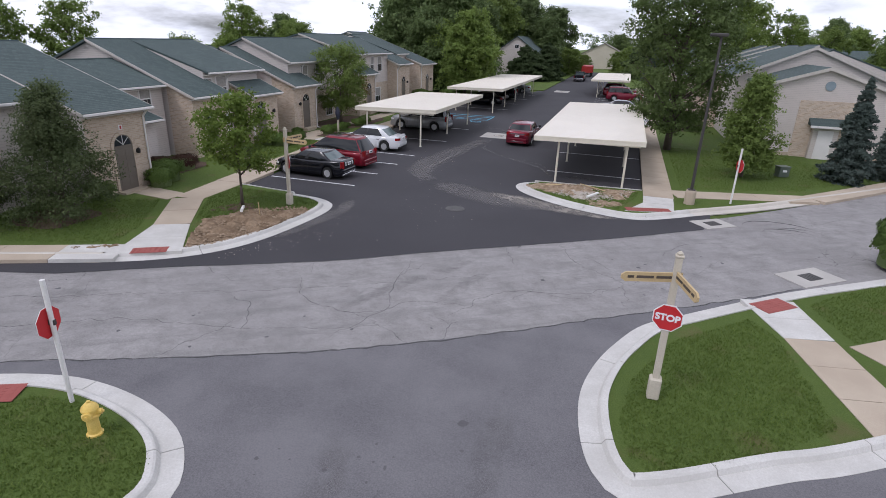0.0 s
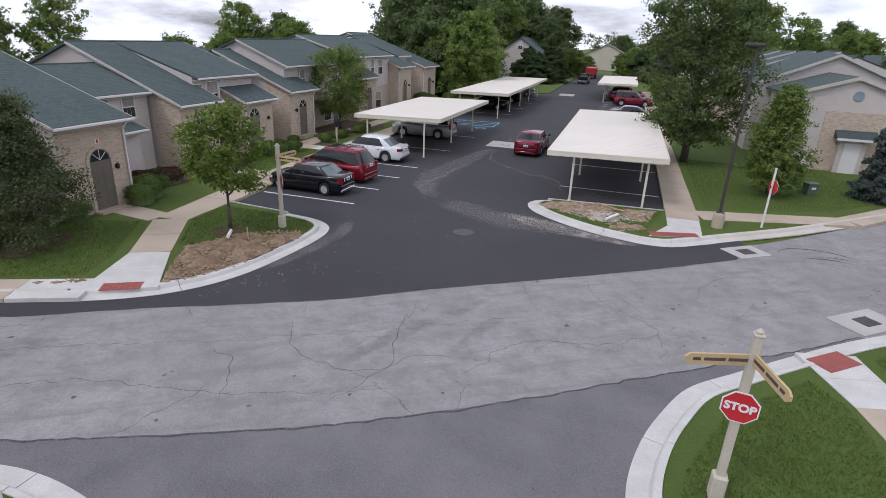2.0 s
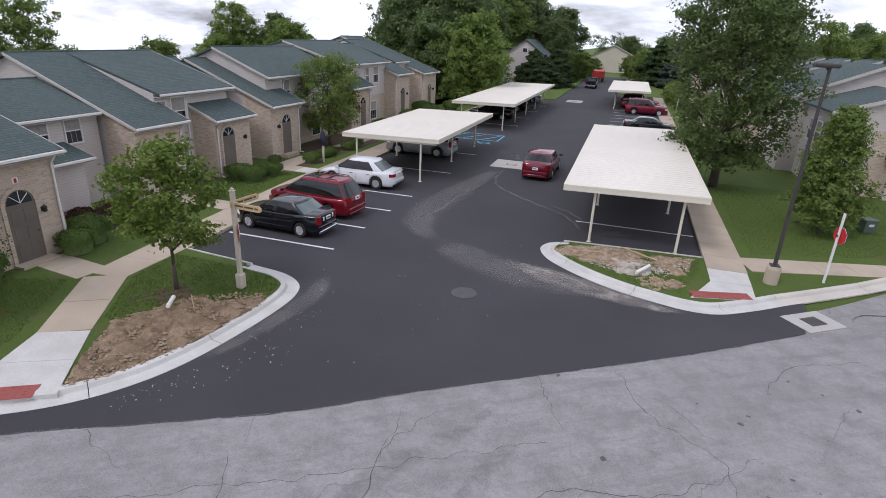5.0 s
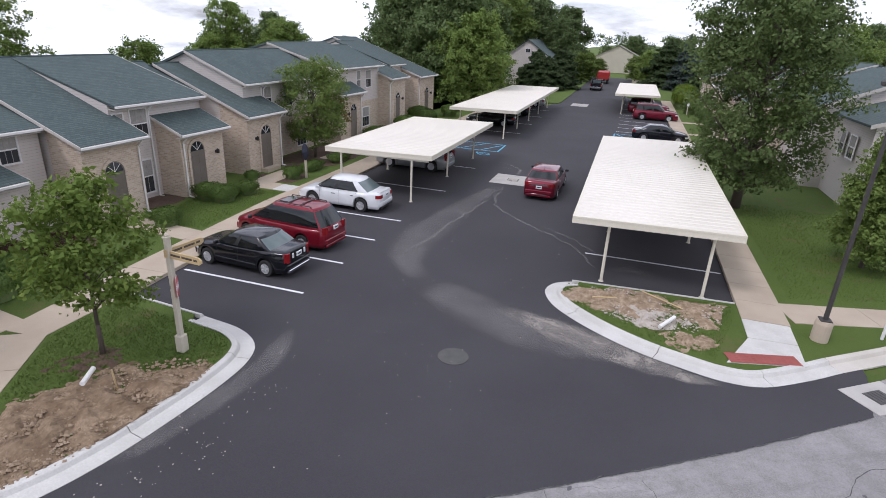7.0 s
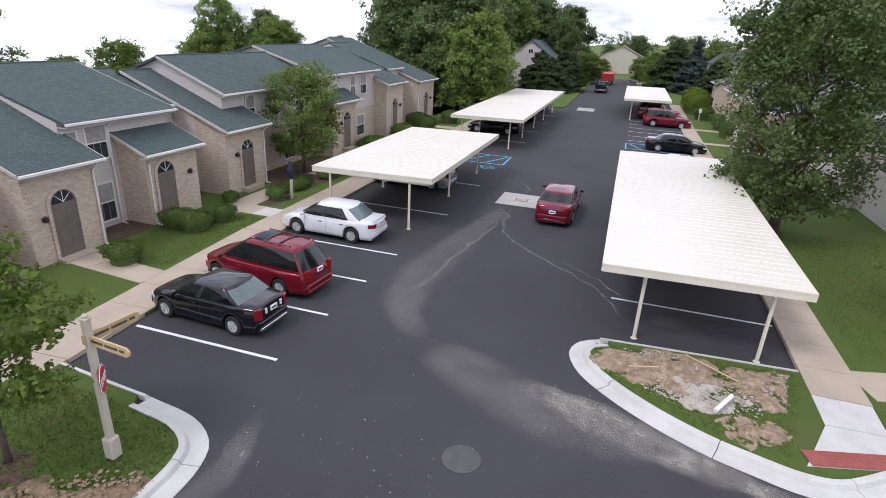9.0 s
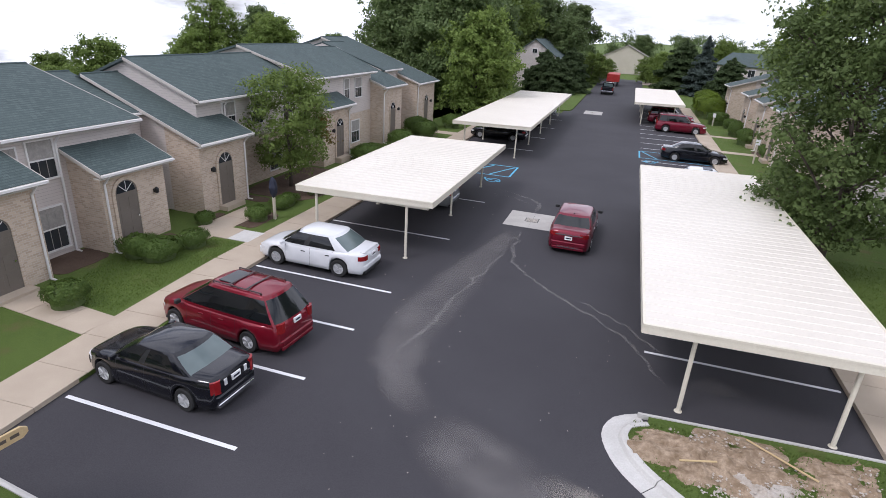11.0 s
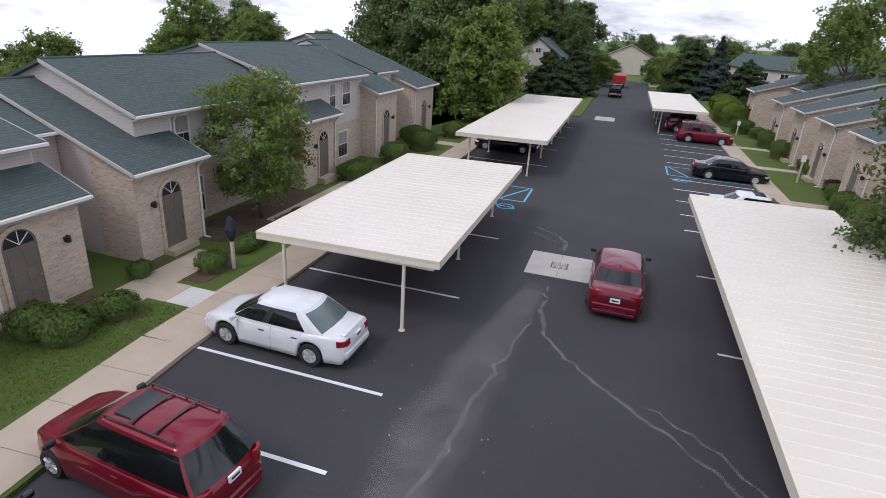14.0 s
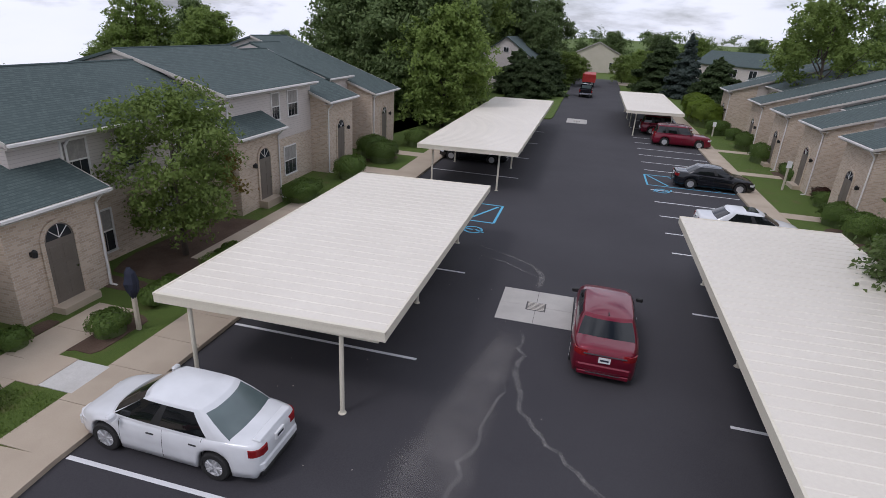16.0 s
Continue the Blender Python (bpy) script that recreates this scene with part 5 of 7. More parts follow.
    pl = part("number_plate", boxes((-L / 2 - 0.03, -L / 2 + 0.02, -0.155, 0.155, zp, zp + 0.15)), M["sign_white"], root)
    part("plate_bar", boxes((-L / 2 - 0.034, -L / 2 - 0.03, -0.11, 0.11, zp + 0.05, zp + 0.1)), M["navy_cloth"], pl)
    if spec.get("rails"):
        for s in (-1, 1):
            y = s * (W / 2 - ins - 0.08)
            bm = tube(bmesh.new(), (xr0 + 0.2, y, zr + 0.065), (xr1 - 0.1, y, zr + 0.065), 0.02, n=8)
            for x in (xr0 + 0.2, (xr0 + xr1) / 2, xr1 - 0.1):
                tube(bm, (x, y, zr - 0.02), (x, y, zr + 0.065), 0.022, n=8)
            part("roof_rail", bm, M["roof_rail"], root, "dark roof rail")
        for x in (xr0 + 0.75, xr1 - 0.75):
            part("roof_bar", boxes((x - 0.035, x + 0.035, -W / 2 + ins + 0.08, W / 2 - ins - 0.08, zr + 0.075, zr + 0.10), bevel=0.01), M["roof_rail"], root, "dark roof bar")
    # glass roof panel; on the minivan it is added to mimic reflected sky
    if spec.get("sunroof"):
        xc = xr1 - spec["sunroof"]
        part("sunroof", boxes((xc - 0.27, xc + 0.27, -0.42, 0.42, zr + 0.03, zr + 0.072), bevel=0.012), M["glass_car"], root, "dark glass sunroof, on the minivan in place of a sky reflection")
    if spec.get("chrome_trunk"):
        part("chrome_strip", boxes((-L / 2 - 0.03, -L / 2 + 0.02, -wt * 0.75, wt * 0.75, spec["chrome_trunk"], spec["chrome_trunk"] + 0.035)), M["chrome"], root)
        part("chrome_strip", boxes((-L / 2 - 0.045, -L / 2 + 0.02, -wt * 0.6, wt * 0.6, 0.32, 0.345)), M["chrome"], root)
        part("aerial", boxes((xr0 - 0.0, xr0 + 0.14, -0.012, 0.012, zr + 0.03, zr + 0.065)), M["black_plastic"], root)
    if spec.get("trunk_lamps"):
        for s in (-1, 1):
            part("reverse_lamp", boxes((-L / 2 - 0.02, -L / 2 + 0.02, s * 0.36 - 0.05, s * 0.36 + 0.05, zp - 0.01, zp + 0.17), bevel=0.01), M["lamp_clear"], root)
        part("chrome_strip", boxes((-L / 2 - 0.045, -L / 2 + 0.02, -wt * 0.85, wt * 0.85, 0.40, 0.425)), M["chrome"], root)
    if spec.get("spoiler"):
        part("spoiler", boxes((-L / 2 + 0.06, -L / 2 + 0.26, -wt * 0.8, wt * 0.8, zd + 0.02, zd + 0.07), bevel=0.02), paint, root)
    return root


def spec_sedan(L, W, roof, hood, deck, belt, boot=0.55, nose=1.12):
    """A three-box car: boot and nose are the lengths of the deck and the bonnet outside the glass."""
    h = L / 2
    return dict(length=L, width=W, front_axle=h - 0.86, rear_axle=-h + 0.98, wheel=0.325,
                top=[(-h, deck - 0.16), (-h + 0.03, deck - 0.06), (-h + 0.10, deck - 0.01), (-h + 0.2, deck), (-h + 0.75, deck + 0.01), (-0.2, belt + 0.03), (h - nose - 0.1, hood), (h - 0.7, hood - 0.07), (h - 0.35, hood - 0.14), (h - 0.16, hood - 0.21), (h - 0.05, hood - 0.31), (h, hood - 0.44)],
                plan=[(-h, 0.70), (-h + 0.05, 0.80), (-h + 0.15, 0.88), (-h + 0.5, 0.96), (-h + 1.2, 1.0), (h - 1.3, 1.0), (h - 0.6, 0.95), (h - 0.25, 0.85), (h - 0.08, 0.74), (h, 0.62)],
                cabin=(-h + boot, h - nose, -h + boot + 0.72, h - nose - 0.84, roof - 0.06, belt - 0.02, 0.24), c_pillar=2, pillars=(4,), tail=(deck - 0.27, deck - 0.11, 0.17, 0.22),
                handles=(-0.80, 0.20), seams=(-1.0, -0.08, 0.95))


focus = spec_sedan(4.45, 1.72, 1.50, 0.95, 1.0, 0.93, 0.42, 0.95)
focus.update(cabin=(-1.72, 1.28, -0.95, 0.42, 1.44, 0.91, 0.27), spoiler=True, mirror=True, handle_mat=M["black_plastic"], rear_glass=M["glass_sky_sheen"], wheel=0.33)
cts = spec_sedan(4.75, 1.80, 1.45, 0.98, 1.03, 0.97, 0.62, 1.2)
cts.update(trunk_lamps=True, mirror=True, tail=(0.62, 0.97, 0.08, 0.13), rear_glass=M["glass_sky_sheen"], valance=M["chrome"])
mid = spec_sedan(4.85, 1.84, 1.48, 0.99, 1.06, 0.98, 0.5, 1.1)
mid.update(chrome_trunk=0.86, mirror=True, plate=0.66, valance=M["car_maroon"], handle_mat=M["chrome"])
plain = spec_sedan(4.7, 1.83, 1.45, 0.97, 1.02, 0.96, 0.62, 1.18)
van = dict(length=4.95, width=1.95, front_axle=1.62, rear_axle=-1.35, wheel=0.33,
           top=[(-2.475, 0.80), (-2.42, 0.98), (-2.3, 1.03), (1.0, 1.03), (1.35, 1.05), (1.9, 0.97), (2.25, 0.86), (2.42, 0.72), (2.475, 0.55)],
           plan=[(-2.475, 0.74), (-2.4, 0.84), (-2.25, 0.92), (-1.8, 1.0), (1.2, 1.0), (1.8, 0.95), (2.25, 0.80), (2.475, 0.55)],
           cabin=(-2.40, 1.55, -1.84, 0.30, 1.73, 0.98, 0.34), pillars=(), tail=(0.78, 1.08, 0.15, 0.1), handles=(-0.35, 0.45), seams=(-0.9, 0.05, 1.05), rails=True, mirror=False, plate=0.88, sunroof=0.45,
           valance=M["car_red"])
suv = dict(length=4.75, width=1.83, front_axle=1.45, rear_axle=-1.38, wheel=0.36,
           top=[(-2.375, 0.85), (-2.32, 1.04), (-2.2, 1.10), (0.7, 1.10), (1.1, 1.11), (1.9, 1.06), (2.25, 0.98), (2.34, 0.82), (2.375, 0.6)],
           plan=[(-2.375, 0.92), (-2.2, 0.97), (-1.8, 1.0), (1.6, 1.0), (2.1, 0.95), (2.3, 0.88), (2.375, 0.75)],
           cabin=(-2.28, 0.95, -2.05, 0.22, 1.75, 1.06, 0.24), pillars=(4, 8), tail=(0.8, 1.2, 0.16, 0.12), handles=(-0.5, 0.4), seams=(-0.95, 0.0, 0.85), rails=True, plate=0.85)

# nose towards the walk (-x) on the west side, towards +x on the east side
black_car = car(pose(-3.0, 1.45, 0.008, rz=177), M["car_black"], cts, "glossy black sedan with upright red tail lamps, parked in a stall")
red_van = car(pose(-3.2, 4.22, 0.008, rz=175), M["car_red"], van, "dark red minivan with roof rails, parked in a stall", "car")
car(pose(-3.42, 9.45, 0.008, rz=179), M["car_white"], focus, "white compact sedan with a small spoiler, parked in a stall")
car(pose(5.35, 17.0, 0.008, rz=89), M["car_maroon"], mid, "dark red sedan with chrome strip standing in the lane", "car", "cars in the lane")
car(pose(-3.3, 18.75, 0.008, rz=180), M["car_silver"], suv, "silver sport utility car under the carport")
car(pose(-3.3, 39.4, 0.008, rz=180), M["car_black"], plain, "dark sedan under the carport")
car(pose(-3.3, 47.2, 0.008, rz=180), M["car_black"], suv, "dark sport utility car under the carport")
car(pose(-3.2, 57.3, 0.008, rz=180), M["car_silver"], plain, "silver sedan at the far carport's end")
car(pose(12.1, 29.2, 0.008, rz=0), M["car_white"], dict(plain, sunroof=0.4), "white sedan with a sunroof beyond the carport")
car(pose(12.2, 38.9, 0.008, rz=0), M["car_black"], plain, "black sedan parked in an access stall")
car(pose(12.15, 53.7, 0.008, rz=0), M["car_maroon"], suv, "dark red sport utility car with roof rails")
car(pose(11.5, 59.4, 0.008, rz=0), M["car_maroon"], suv, "dark red car under the far carport")


black_car.scale = (0.86, 0.92, 0.95)
red_van.scale = (0.90, 0.93, 0.95)


def pickup(m):
    root = thing("pickup_truck", m, "black pickup truck standing at the lane's far end", "truck")
    part("body", boxes((-2.6, 2.6, -0.95, 0.95, 0.5, 1.0), (-0.2, 1.1, -0.85, 0.85, 1.0, 1.75), (-2.6, -0.3, -0.95, -0.85, 1.0, 1.2), (-2.6, -0.3, 0.85, 0.95, 1.0, 1.2), (-2.6, -2.5, -0.95, 0.95, 1.0, 1.2), bevel=0.05), M["car_black"], root)
    part("rear_window", boxes((-0.23, -0.2, -0.7, 0.7, 1.15, 1.6)), M["glass_sky_sheen"], root)
    part("rear_bumper", boxes((-2.72, -2.6, -0.9, 0.9, 0.45, 0.65), bevel=0.02), M["chrome"], root)
    for x in (-1.7, 1.7):
        for s in (-1, 1):
            bm = lathe(bmesh.new(), [(0.2, -0.11), (0.4, -0.1), (0.4, 0.1), (0.2, 0.11)], 18)
            bmesh.ops.rotate(bm, verts=bm.verts, matrix=Matrix.Rotation(radians(90), 3, "X"))
            t = part("tyre", bm, M["rubber"], root)
            t.location = (x, s * 0.85, 0.4)
    for s in (-1, 1):
        part("tail_lamp", boxes((-2.63, -2.58, s * 0.86 - 0.07, s * 0.86 + 0.07, 0.75, 1.1)), M["lamp_red"], root)


def dump_truck(m):
    root = thing("dump_truck", m, "red dump truck standing beyond the lot", "truck")
    bed = bmesh.new()
    prism(bed, [(-3, -1.2, 1.1), (2.2, -1.2, 1.1), (2.4, -1.2, 2.9), (-3.2, -1.2, 2.7)], (0, 2.4, 0))
    b = part("dump_bed", bed, M["dump_red"], root)
    for i in range(5):
        part("bed_rib", boxes((-3.0 + i * 1.2, -2.88 + i * 1.2, -1.26, 1.26, 1.1, 2.75)), M["dump_red"], b)
    part("chassis", boxes((-3, 4.4, -0.5, 0.5, 0.7, 1.1)), M["black_plastic"], root)
    part("cab", boxes((2.6, 4.4, -1.1, 1.1, 0.8, 2.6), bevel=0.08), M["dump_red"], root)
    for x in (-2.2, -1.0, 3.6):
        for s in (-1, 1):
            bm = lathe(bmesh.new(), [(0.25, -0.15), (0.5, -0.14), (0.5, 0.14), (0.25, 0.15)], 18)
            bmesh.ops.rotate(bm, verts=bm.verts, matrix=Matrix.Rotation(radians(90), 3, "X"))
            t = part("tyre", bm, M["rubber"], root)
            t.location = (x, s * 0.95, 0.5)


pickup(pose(3.3, 90, 0.008, rz=90))
dump_truck(pose(3.4, 108, 0.008, rz=90))
bpy.data.objects["dump_truck"].scale = (0.85, 0.9, 0.8)


# ---------------- signs, lamp, hydrant ----------------
def octagon(r, x, z0, d):
    return [(x, r * math.cos(radians(22.5 + 45 * i)), z0 + r * math.sin(radians(22.5 + 45 * i))) for i in range(8)], d


def stop_plate(root, z, x=0.075, r=0.33, front=1):
    """An octagonal stop sign whose face looks along +x of its post."""
    s = front
    bm = bmesh.new()
    pts, _ = octagon(r, s * x, z, 0)
    prism(bm, pts, (s * 0.008, 0, 0))
    p = part("stop_sign", bm, M["sign_white"], root, "red octagonal stop sign with white rim")
    bm = bmesh.new()
    pts, _ = octagon(r * 0.92, s * (x + 0.009), z, 0)
    prism(bm, pts, (s * 0.004, 0, 0))
    part("sign_face", bm, M["stop_red"], p)
    cu = bpy.data.curves.new("lettering", "FONT")
    cu.body, cu.size, cu.align_x, cu.align_y, cu.extrude = "STOP", r * 0.64, "CENTER", "CENTER", 0.003
    cu.offset = 0.008
    cu.materials.append(M["sign_white"])
    t = new("lettering", cu)
    t.parent = p
    t.matrix_local = pose(s * (x + 0.017), 0, z, 90, 0, 90 * s)
    bm = bmesh.new()
    pts, _ = octagon(r * 0.98, s * (x - 0.006), z, 0)
    prism(bm, pts, (s * 0.005, 0, 0))
    part("sign_back", bm, M["stop_red"], p)


def street_post(m, label, turn, height=3.15, stop=1.95):
    """A square tan post on a plinth with two carved name boards and a stop sign."""
    root = thing("street_sign_post", m, label, "street sign", "street sign posts")
    part("post", boxes((-0.065, 0.065, -0.065, 0.065, 0.0, height), bevel=0.012), M["tan_post"], root)
    part("plinth", boxes((-0.12, 0.12, -0.12, 0.12, 0.0, 0.5), bevel=0.03), M["tan_post"], root)
    bm = boxes((-0.08, 0.08, -0.08, 0.08, height, height + 0.04), bevel=0.01)
    lathe(bm, [(0.05, 0.0), (0.06, 0.04), (0.02, 0.08)], 10, (0, 0, height + 0.04))
    part("cap", bm, M["tan_post"], root)
    for k, (a, z) in enumerate(((turn, height - 0.42), (turn + 88, height - 0.38))):
        bm = bmesh.new()
        ln, hh = 1.05, 0.095
        pts = [(-0.12, -0.02, -hh), (ln - 0.08, -0.02, -hh), (ln, -0.02, -hh * 0.4), (ln, -0.02, hh * 0.4), (ln - 0.08, -0.02, hh), (-0.12, -0.02, hh)]
        prism(bm, pts, (0, 0.04, 0))
        b = part("name_board", bm, M["sign_wood"], root, "carved tan name board with dark rim")
        b.matrix_local = pose(0, 0, z, rz=a)
        xs = 0.08
        for w in (0.30, 0.33, 0.12):
            for sy in (-1, 1):
                part("name_bar", boxes((xs, xs + w, min(sy * 0.02, sy * 0.025), max(sy * 0.02, sy * 0.025), -0.022, 0.03)), M["bark"], b)
            xs += w + 0.05
    plate = thing("stop_sign_holder", pose(0, 0, 0), "", "")
    return root, plate


def stop_on(root, plate, angle, z, r=0.30):
    bpy.data.objects.remove(plate)
    holder = part("bracket", boxes((-0.075, 0.075, -0.03, 0.03, z - 0.05, z + 0.05)), M["dark_metal"], root)
    holder.matrix_local = pose(0, 0, 0, rz=angle)
    stop_plate(holder, z, 0.08, r)


post_a, pl_a = street_post(pose(13.5, -13.47, LAWN_Z), "tan square street sign post with name boards and stop sign", 198)
stop_on(post_a, pl_a, -98, 1.9)
post_b, pl_b = street_post(pose(-0.9, -4.35, LAWN_Z), "tan square street sign post with name boards and stop sign back", -5)
stop_on(post_b, pl_b, 40, 1.85)


def pole_sign(m, label, height, z, turn, lean=0):
    root = thing("stop_sign_pole", m, label, "stop sign", "pole signs")
    bm = tube(bmesh.new(), (0, 0, 0), (0, 0, height), 0.045, n=12)
    part("post", bm, M["trim"], root, "white round post")
    holder = part("bracket", boxes((-0.06, 0.06, -0.03, 0.03, z - 0.05, z + 0.05)), M["dark_metal"], root)
    holder.matrix_local = pose(0, 0, 0, rz=turn)
    stop_plate(holder, z, 0.065, 0.32)


pole_sign(pose(2.65, -17.65, LAWN_Z), "white round post with a red stop sign", 2.6, 1.75, 196)
pole_sign(pose(17.5, 3.95, LAWN_Z), "white round post with a red stop sign", 2.6, 1.8, 20)

lamp = thing("street_lamp", pose(15.62, 3.15, LAWN_Z), "tall dark street lamp on a round concrete footing", "street lamp")
part("footing", lathe(bmesh.new(), [(0.24, -0.05), (0.24, 0.56), (0.21, 0.66), (0.05, 0.67)], 20), M["concrete_walk"], lamp)
part("base_plate", boxes((-0.16, 0.16, -0.16, 0.16, 0.66, 0.7), bevel=0.01), M["dark_metal"], lamp)
part("pole", tube(bmesh.new(), (0, 0, 0.68), (0, 0, 7.3), 0.07, 0.05, 12), M["dark_metal"], lamp)
part("head", boxes((-0.45, 0.25, -0.2, 0.2, 7.28, 7.42), bevel=0.04), M["dark_metal"], lamp)
part("arm", tube(bmesh.new(), (0, 0, 7.2), (-0.1, 0, 7.3), 0.04, n=8), M["dark_metal"], lamp)

hyd = thing("fire_hydrant", pose(3.85, -18.2, LAWN_Z), "yellow fire hydrant with faded cap on the lawn", "fire hydrant")
part("barrel", lathe(bmesh.new(), [(0.14, -0.02), (0.14, 0.03), (0.105, 0.05), (0.10, 0.36), (0.15, 0.38), (0.15, 0.42), (0.12, 0.44), (0.12, 0.52)], 20), M["hydrant_yellow"], hyd)
part("bonnet", lathe(bmesh.new(), [(0.145, 0.52), (0.145, 0.555), (0.12, 0.60), (0.07, 0.65), (0.03, 0.67), (0.03, 0.70)], 20), M["hydrant_yellow"], hyd, "pale worn yellow bonnet")
for a, r in ((0, 0.075), (90, 0.055), (180, 0.055)):
    d = Vector((math.cos(radians(a - 60)), math.sin(radians(a - 60)), 0))
    bm = tube(bmesh.new(), d * 0.08 + Vector((0, 0, 0.47)), d * 0.19 + Vector((0, 0, 0.47)), r, n=12)
    tube(bm, d * 0.19 + Vector((0, 0, 0.47)), d * 0.22 + Vector((0, 0, 0.47)), r * 0.5, n=6)
    part("outlet_cap", bm, M["hydrant_yellow"], hyd)

ped = thing("utility_box", pose(21.3, 11.8, LAWN_Z, rz=20), "squat green utility box on the lawn", "utility box")
part("body", boxes((-0.3, 0.3, -0.25, 0.25, 0, 0.55), bevel=0.02), M["utility_green"], ped)
part("lid", boxes((-0.33, 0.33, -0.28, 0.28, 0.55, 0.62), bevel=0.02), M["utility_green"], ped)
part("label_plate", boxes((-0.12, 0.12, -0.262, -0.25, 0.3, 0.42)), M["sign_white"], ped)


def short_post(x, y, h, label, cover=False):
    root = thing("sign_post", pose(x, y, LAWN_Z), label, "post", "white posts")
    part("post", boxes((-0.055, 0.055, -0.055, 0.055, 0, h), bevel=0.01), M["tan_post"], root)
    if cover:
        bm = lathe(bmesh.new(), [(0.05, h - 0.35), (0.16, h - 0.1), (0.2, h + 0.15), (0.13, h + 0.45), (0.04, h + 0.6)], 10)
        for v in bm.verts:
            v.co.x += random.uniform(-0.03, 0.03)
            v.co.y += random.uniform(-0.03, 0.03)
        part("cloth_cover", bm, M["navy_cloth"], root, "draped navy cloth over the post's head")
    else:
        part("plate", boxes((-0.15, 0.15, -0.07, -0.055, h - 0.45, h - 0.02)), M["sign_white"], root)


short_post(-7.6, 12.7, 1.35, "short pale post with a dark navy cloth over its head", True)
short_post(16.7, 40.2, 1.9, "pale post with a small white sign")
short_post(16.0, 60.5, 1.4, "pale post with a small white sign")


# ---------------- plants ----------------
def leaf_mesh(name, pts, normals, size, jitter, seed, ratio=0.6):
    """Many small leaf quads at the given places, each turned at random about its outward way."""
    rng = np.random.default_rng(seed)
    n = len(pts)
    nor = normals + rng.normal(0, jitter, (n, 3))
    nor /= np.linalg.norm(nor, axis=1)[:, None] + 1e-9
    ref = rng.normal(0, 1, (n, 3))
    u = np.cross(nor, ref)
    u /= np.linalg.norm(u, axis=1)[:, None] + 1e-9
    v = np.cross(nor, u)
    s = size * rng.uniform(0.6, 1.35, (n, 1))
    a, b = u * s * 0.5, v * s * 0.5 * ratio
    tip = nor * s * 0.18
    vs = np.stack([pts - a, pts + b - tip, pts + a, pts - b - tip], 1).reshape(-1, 3)
    me = bpy.data.meshes.new(name)
    me.vertices.add(4 * n)
    me.vertices.foreach_set("co", vs.astype(np.float32).ravel())
    me.loops.add(4 * n)
    me.loops.foreach_set("vertex_index", np.arange(4 * n, dtype=np.int32))
    me.polygons.add(n)
    me.polygons.foreach_set("loop_start", np.arange(0, 4 * n, 4, dtype=np.int32))
    me.polygons.foreach_set("loop_total", np.full(n, 4, dtype=np.int32))
    me.update(calc_edges=True)
    return me


def clump_points(rng, clumps, per, flat_=0.7):
    """Leaf places and outward ways on a set of clumps (x, y, z, r): each clump is a few loose sprays of leaves."""
    P, N = [], []
    for x, y, z, r in clumps:
        k = max(10, int(per * r * r))
        sprays = rng.normal(0, 0.55 * r, (7, 3)) * np.array([1, 1, flat_])
        pick = rng.integers(0, 7, k)
        p = sprays[pick] + rng.normal(0, 0.27 * r, (k, 3)) * np.array([1, 1, 0.75])
        d = p / (np.linalg.norm(p, axis=1)[:, None] + 1e-6)
        P.append(p + np.array([x, y, z]))
        N.append(d * 0.6 + np.array([0, 0, 0.6]))
    return np.concatenate(P), np.concatenate(N)


def crown_clumps(rng, h0, h1, radius, n, shape):
    """Clump places within a crown between heights h0 and h1; shape(f) gives the radius at height fraction f."""
    out = []
    for _ in range(n):
        f = rng.random()
        r = radius * shape(f)
        a, q = rng.random() * 6.2832, rng.random() ** 0.42 * 0.95
        r *= 1 + 0.16 * math.sin(3 * a + 9 * f) + 0.1 * math.sin(5 * a - 13 * f)
        cr = radius * rng.uniform(0.12, 0.27)
        out.append((q * r * math.cos(a), q * r * math.sin(a), h0 + (h1 - h0) * f, cr))
    return out


def trunk_mesh(rng, clumps, h0, top, r0, limbs):
    bm = bmesh.new()
    bend = [(0, 0, 0)]
    for k in range(1, 6):
        bend.append((rng.normal(0, 0.012 * top) * k / 5, rng.normal(0, 0.012 * top) * k / 5, top * k / 5))
    for k in range(5):
        tube(bm, bend[k], bend[k + 1], r0 * (1 - 0.17 * k) * (1.25 if k == 0 else 1.0), r0 * (1 - 0.17 * (k + 1)), 9)
    picks = rng.choice(len(clumps), min(limbs, len(clumps)), replace=False)
    for i in picks:
        x, y, z, r = clumps[i]
        zs = min(max(h0 * 0.75, z - math.hypot(x, y) * 0.9), top * 0.9)
        f = min(max(zs / top, 0), 0.98) * 5
        k = int(f)
        a, b = Vector(bend[k]), Vector(bend[k + 1])
        st = a.lerp(b, f - k)
        mid_ = st.lerp(Vector((x, y, z)), 0.5) + Vector((rng.normal(0, 0.1), rng.normal(0, 0.1), 0.08 * r))
        rr = r0 * 0.36
        tube(bm, st, mid_, rr, rr * 0.6, 6)
        tube(bm, mid_, Vector((x, y, z)), rr * 0.6, rr * 0.2, 6)
    return bm


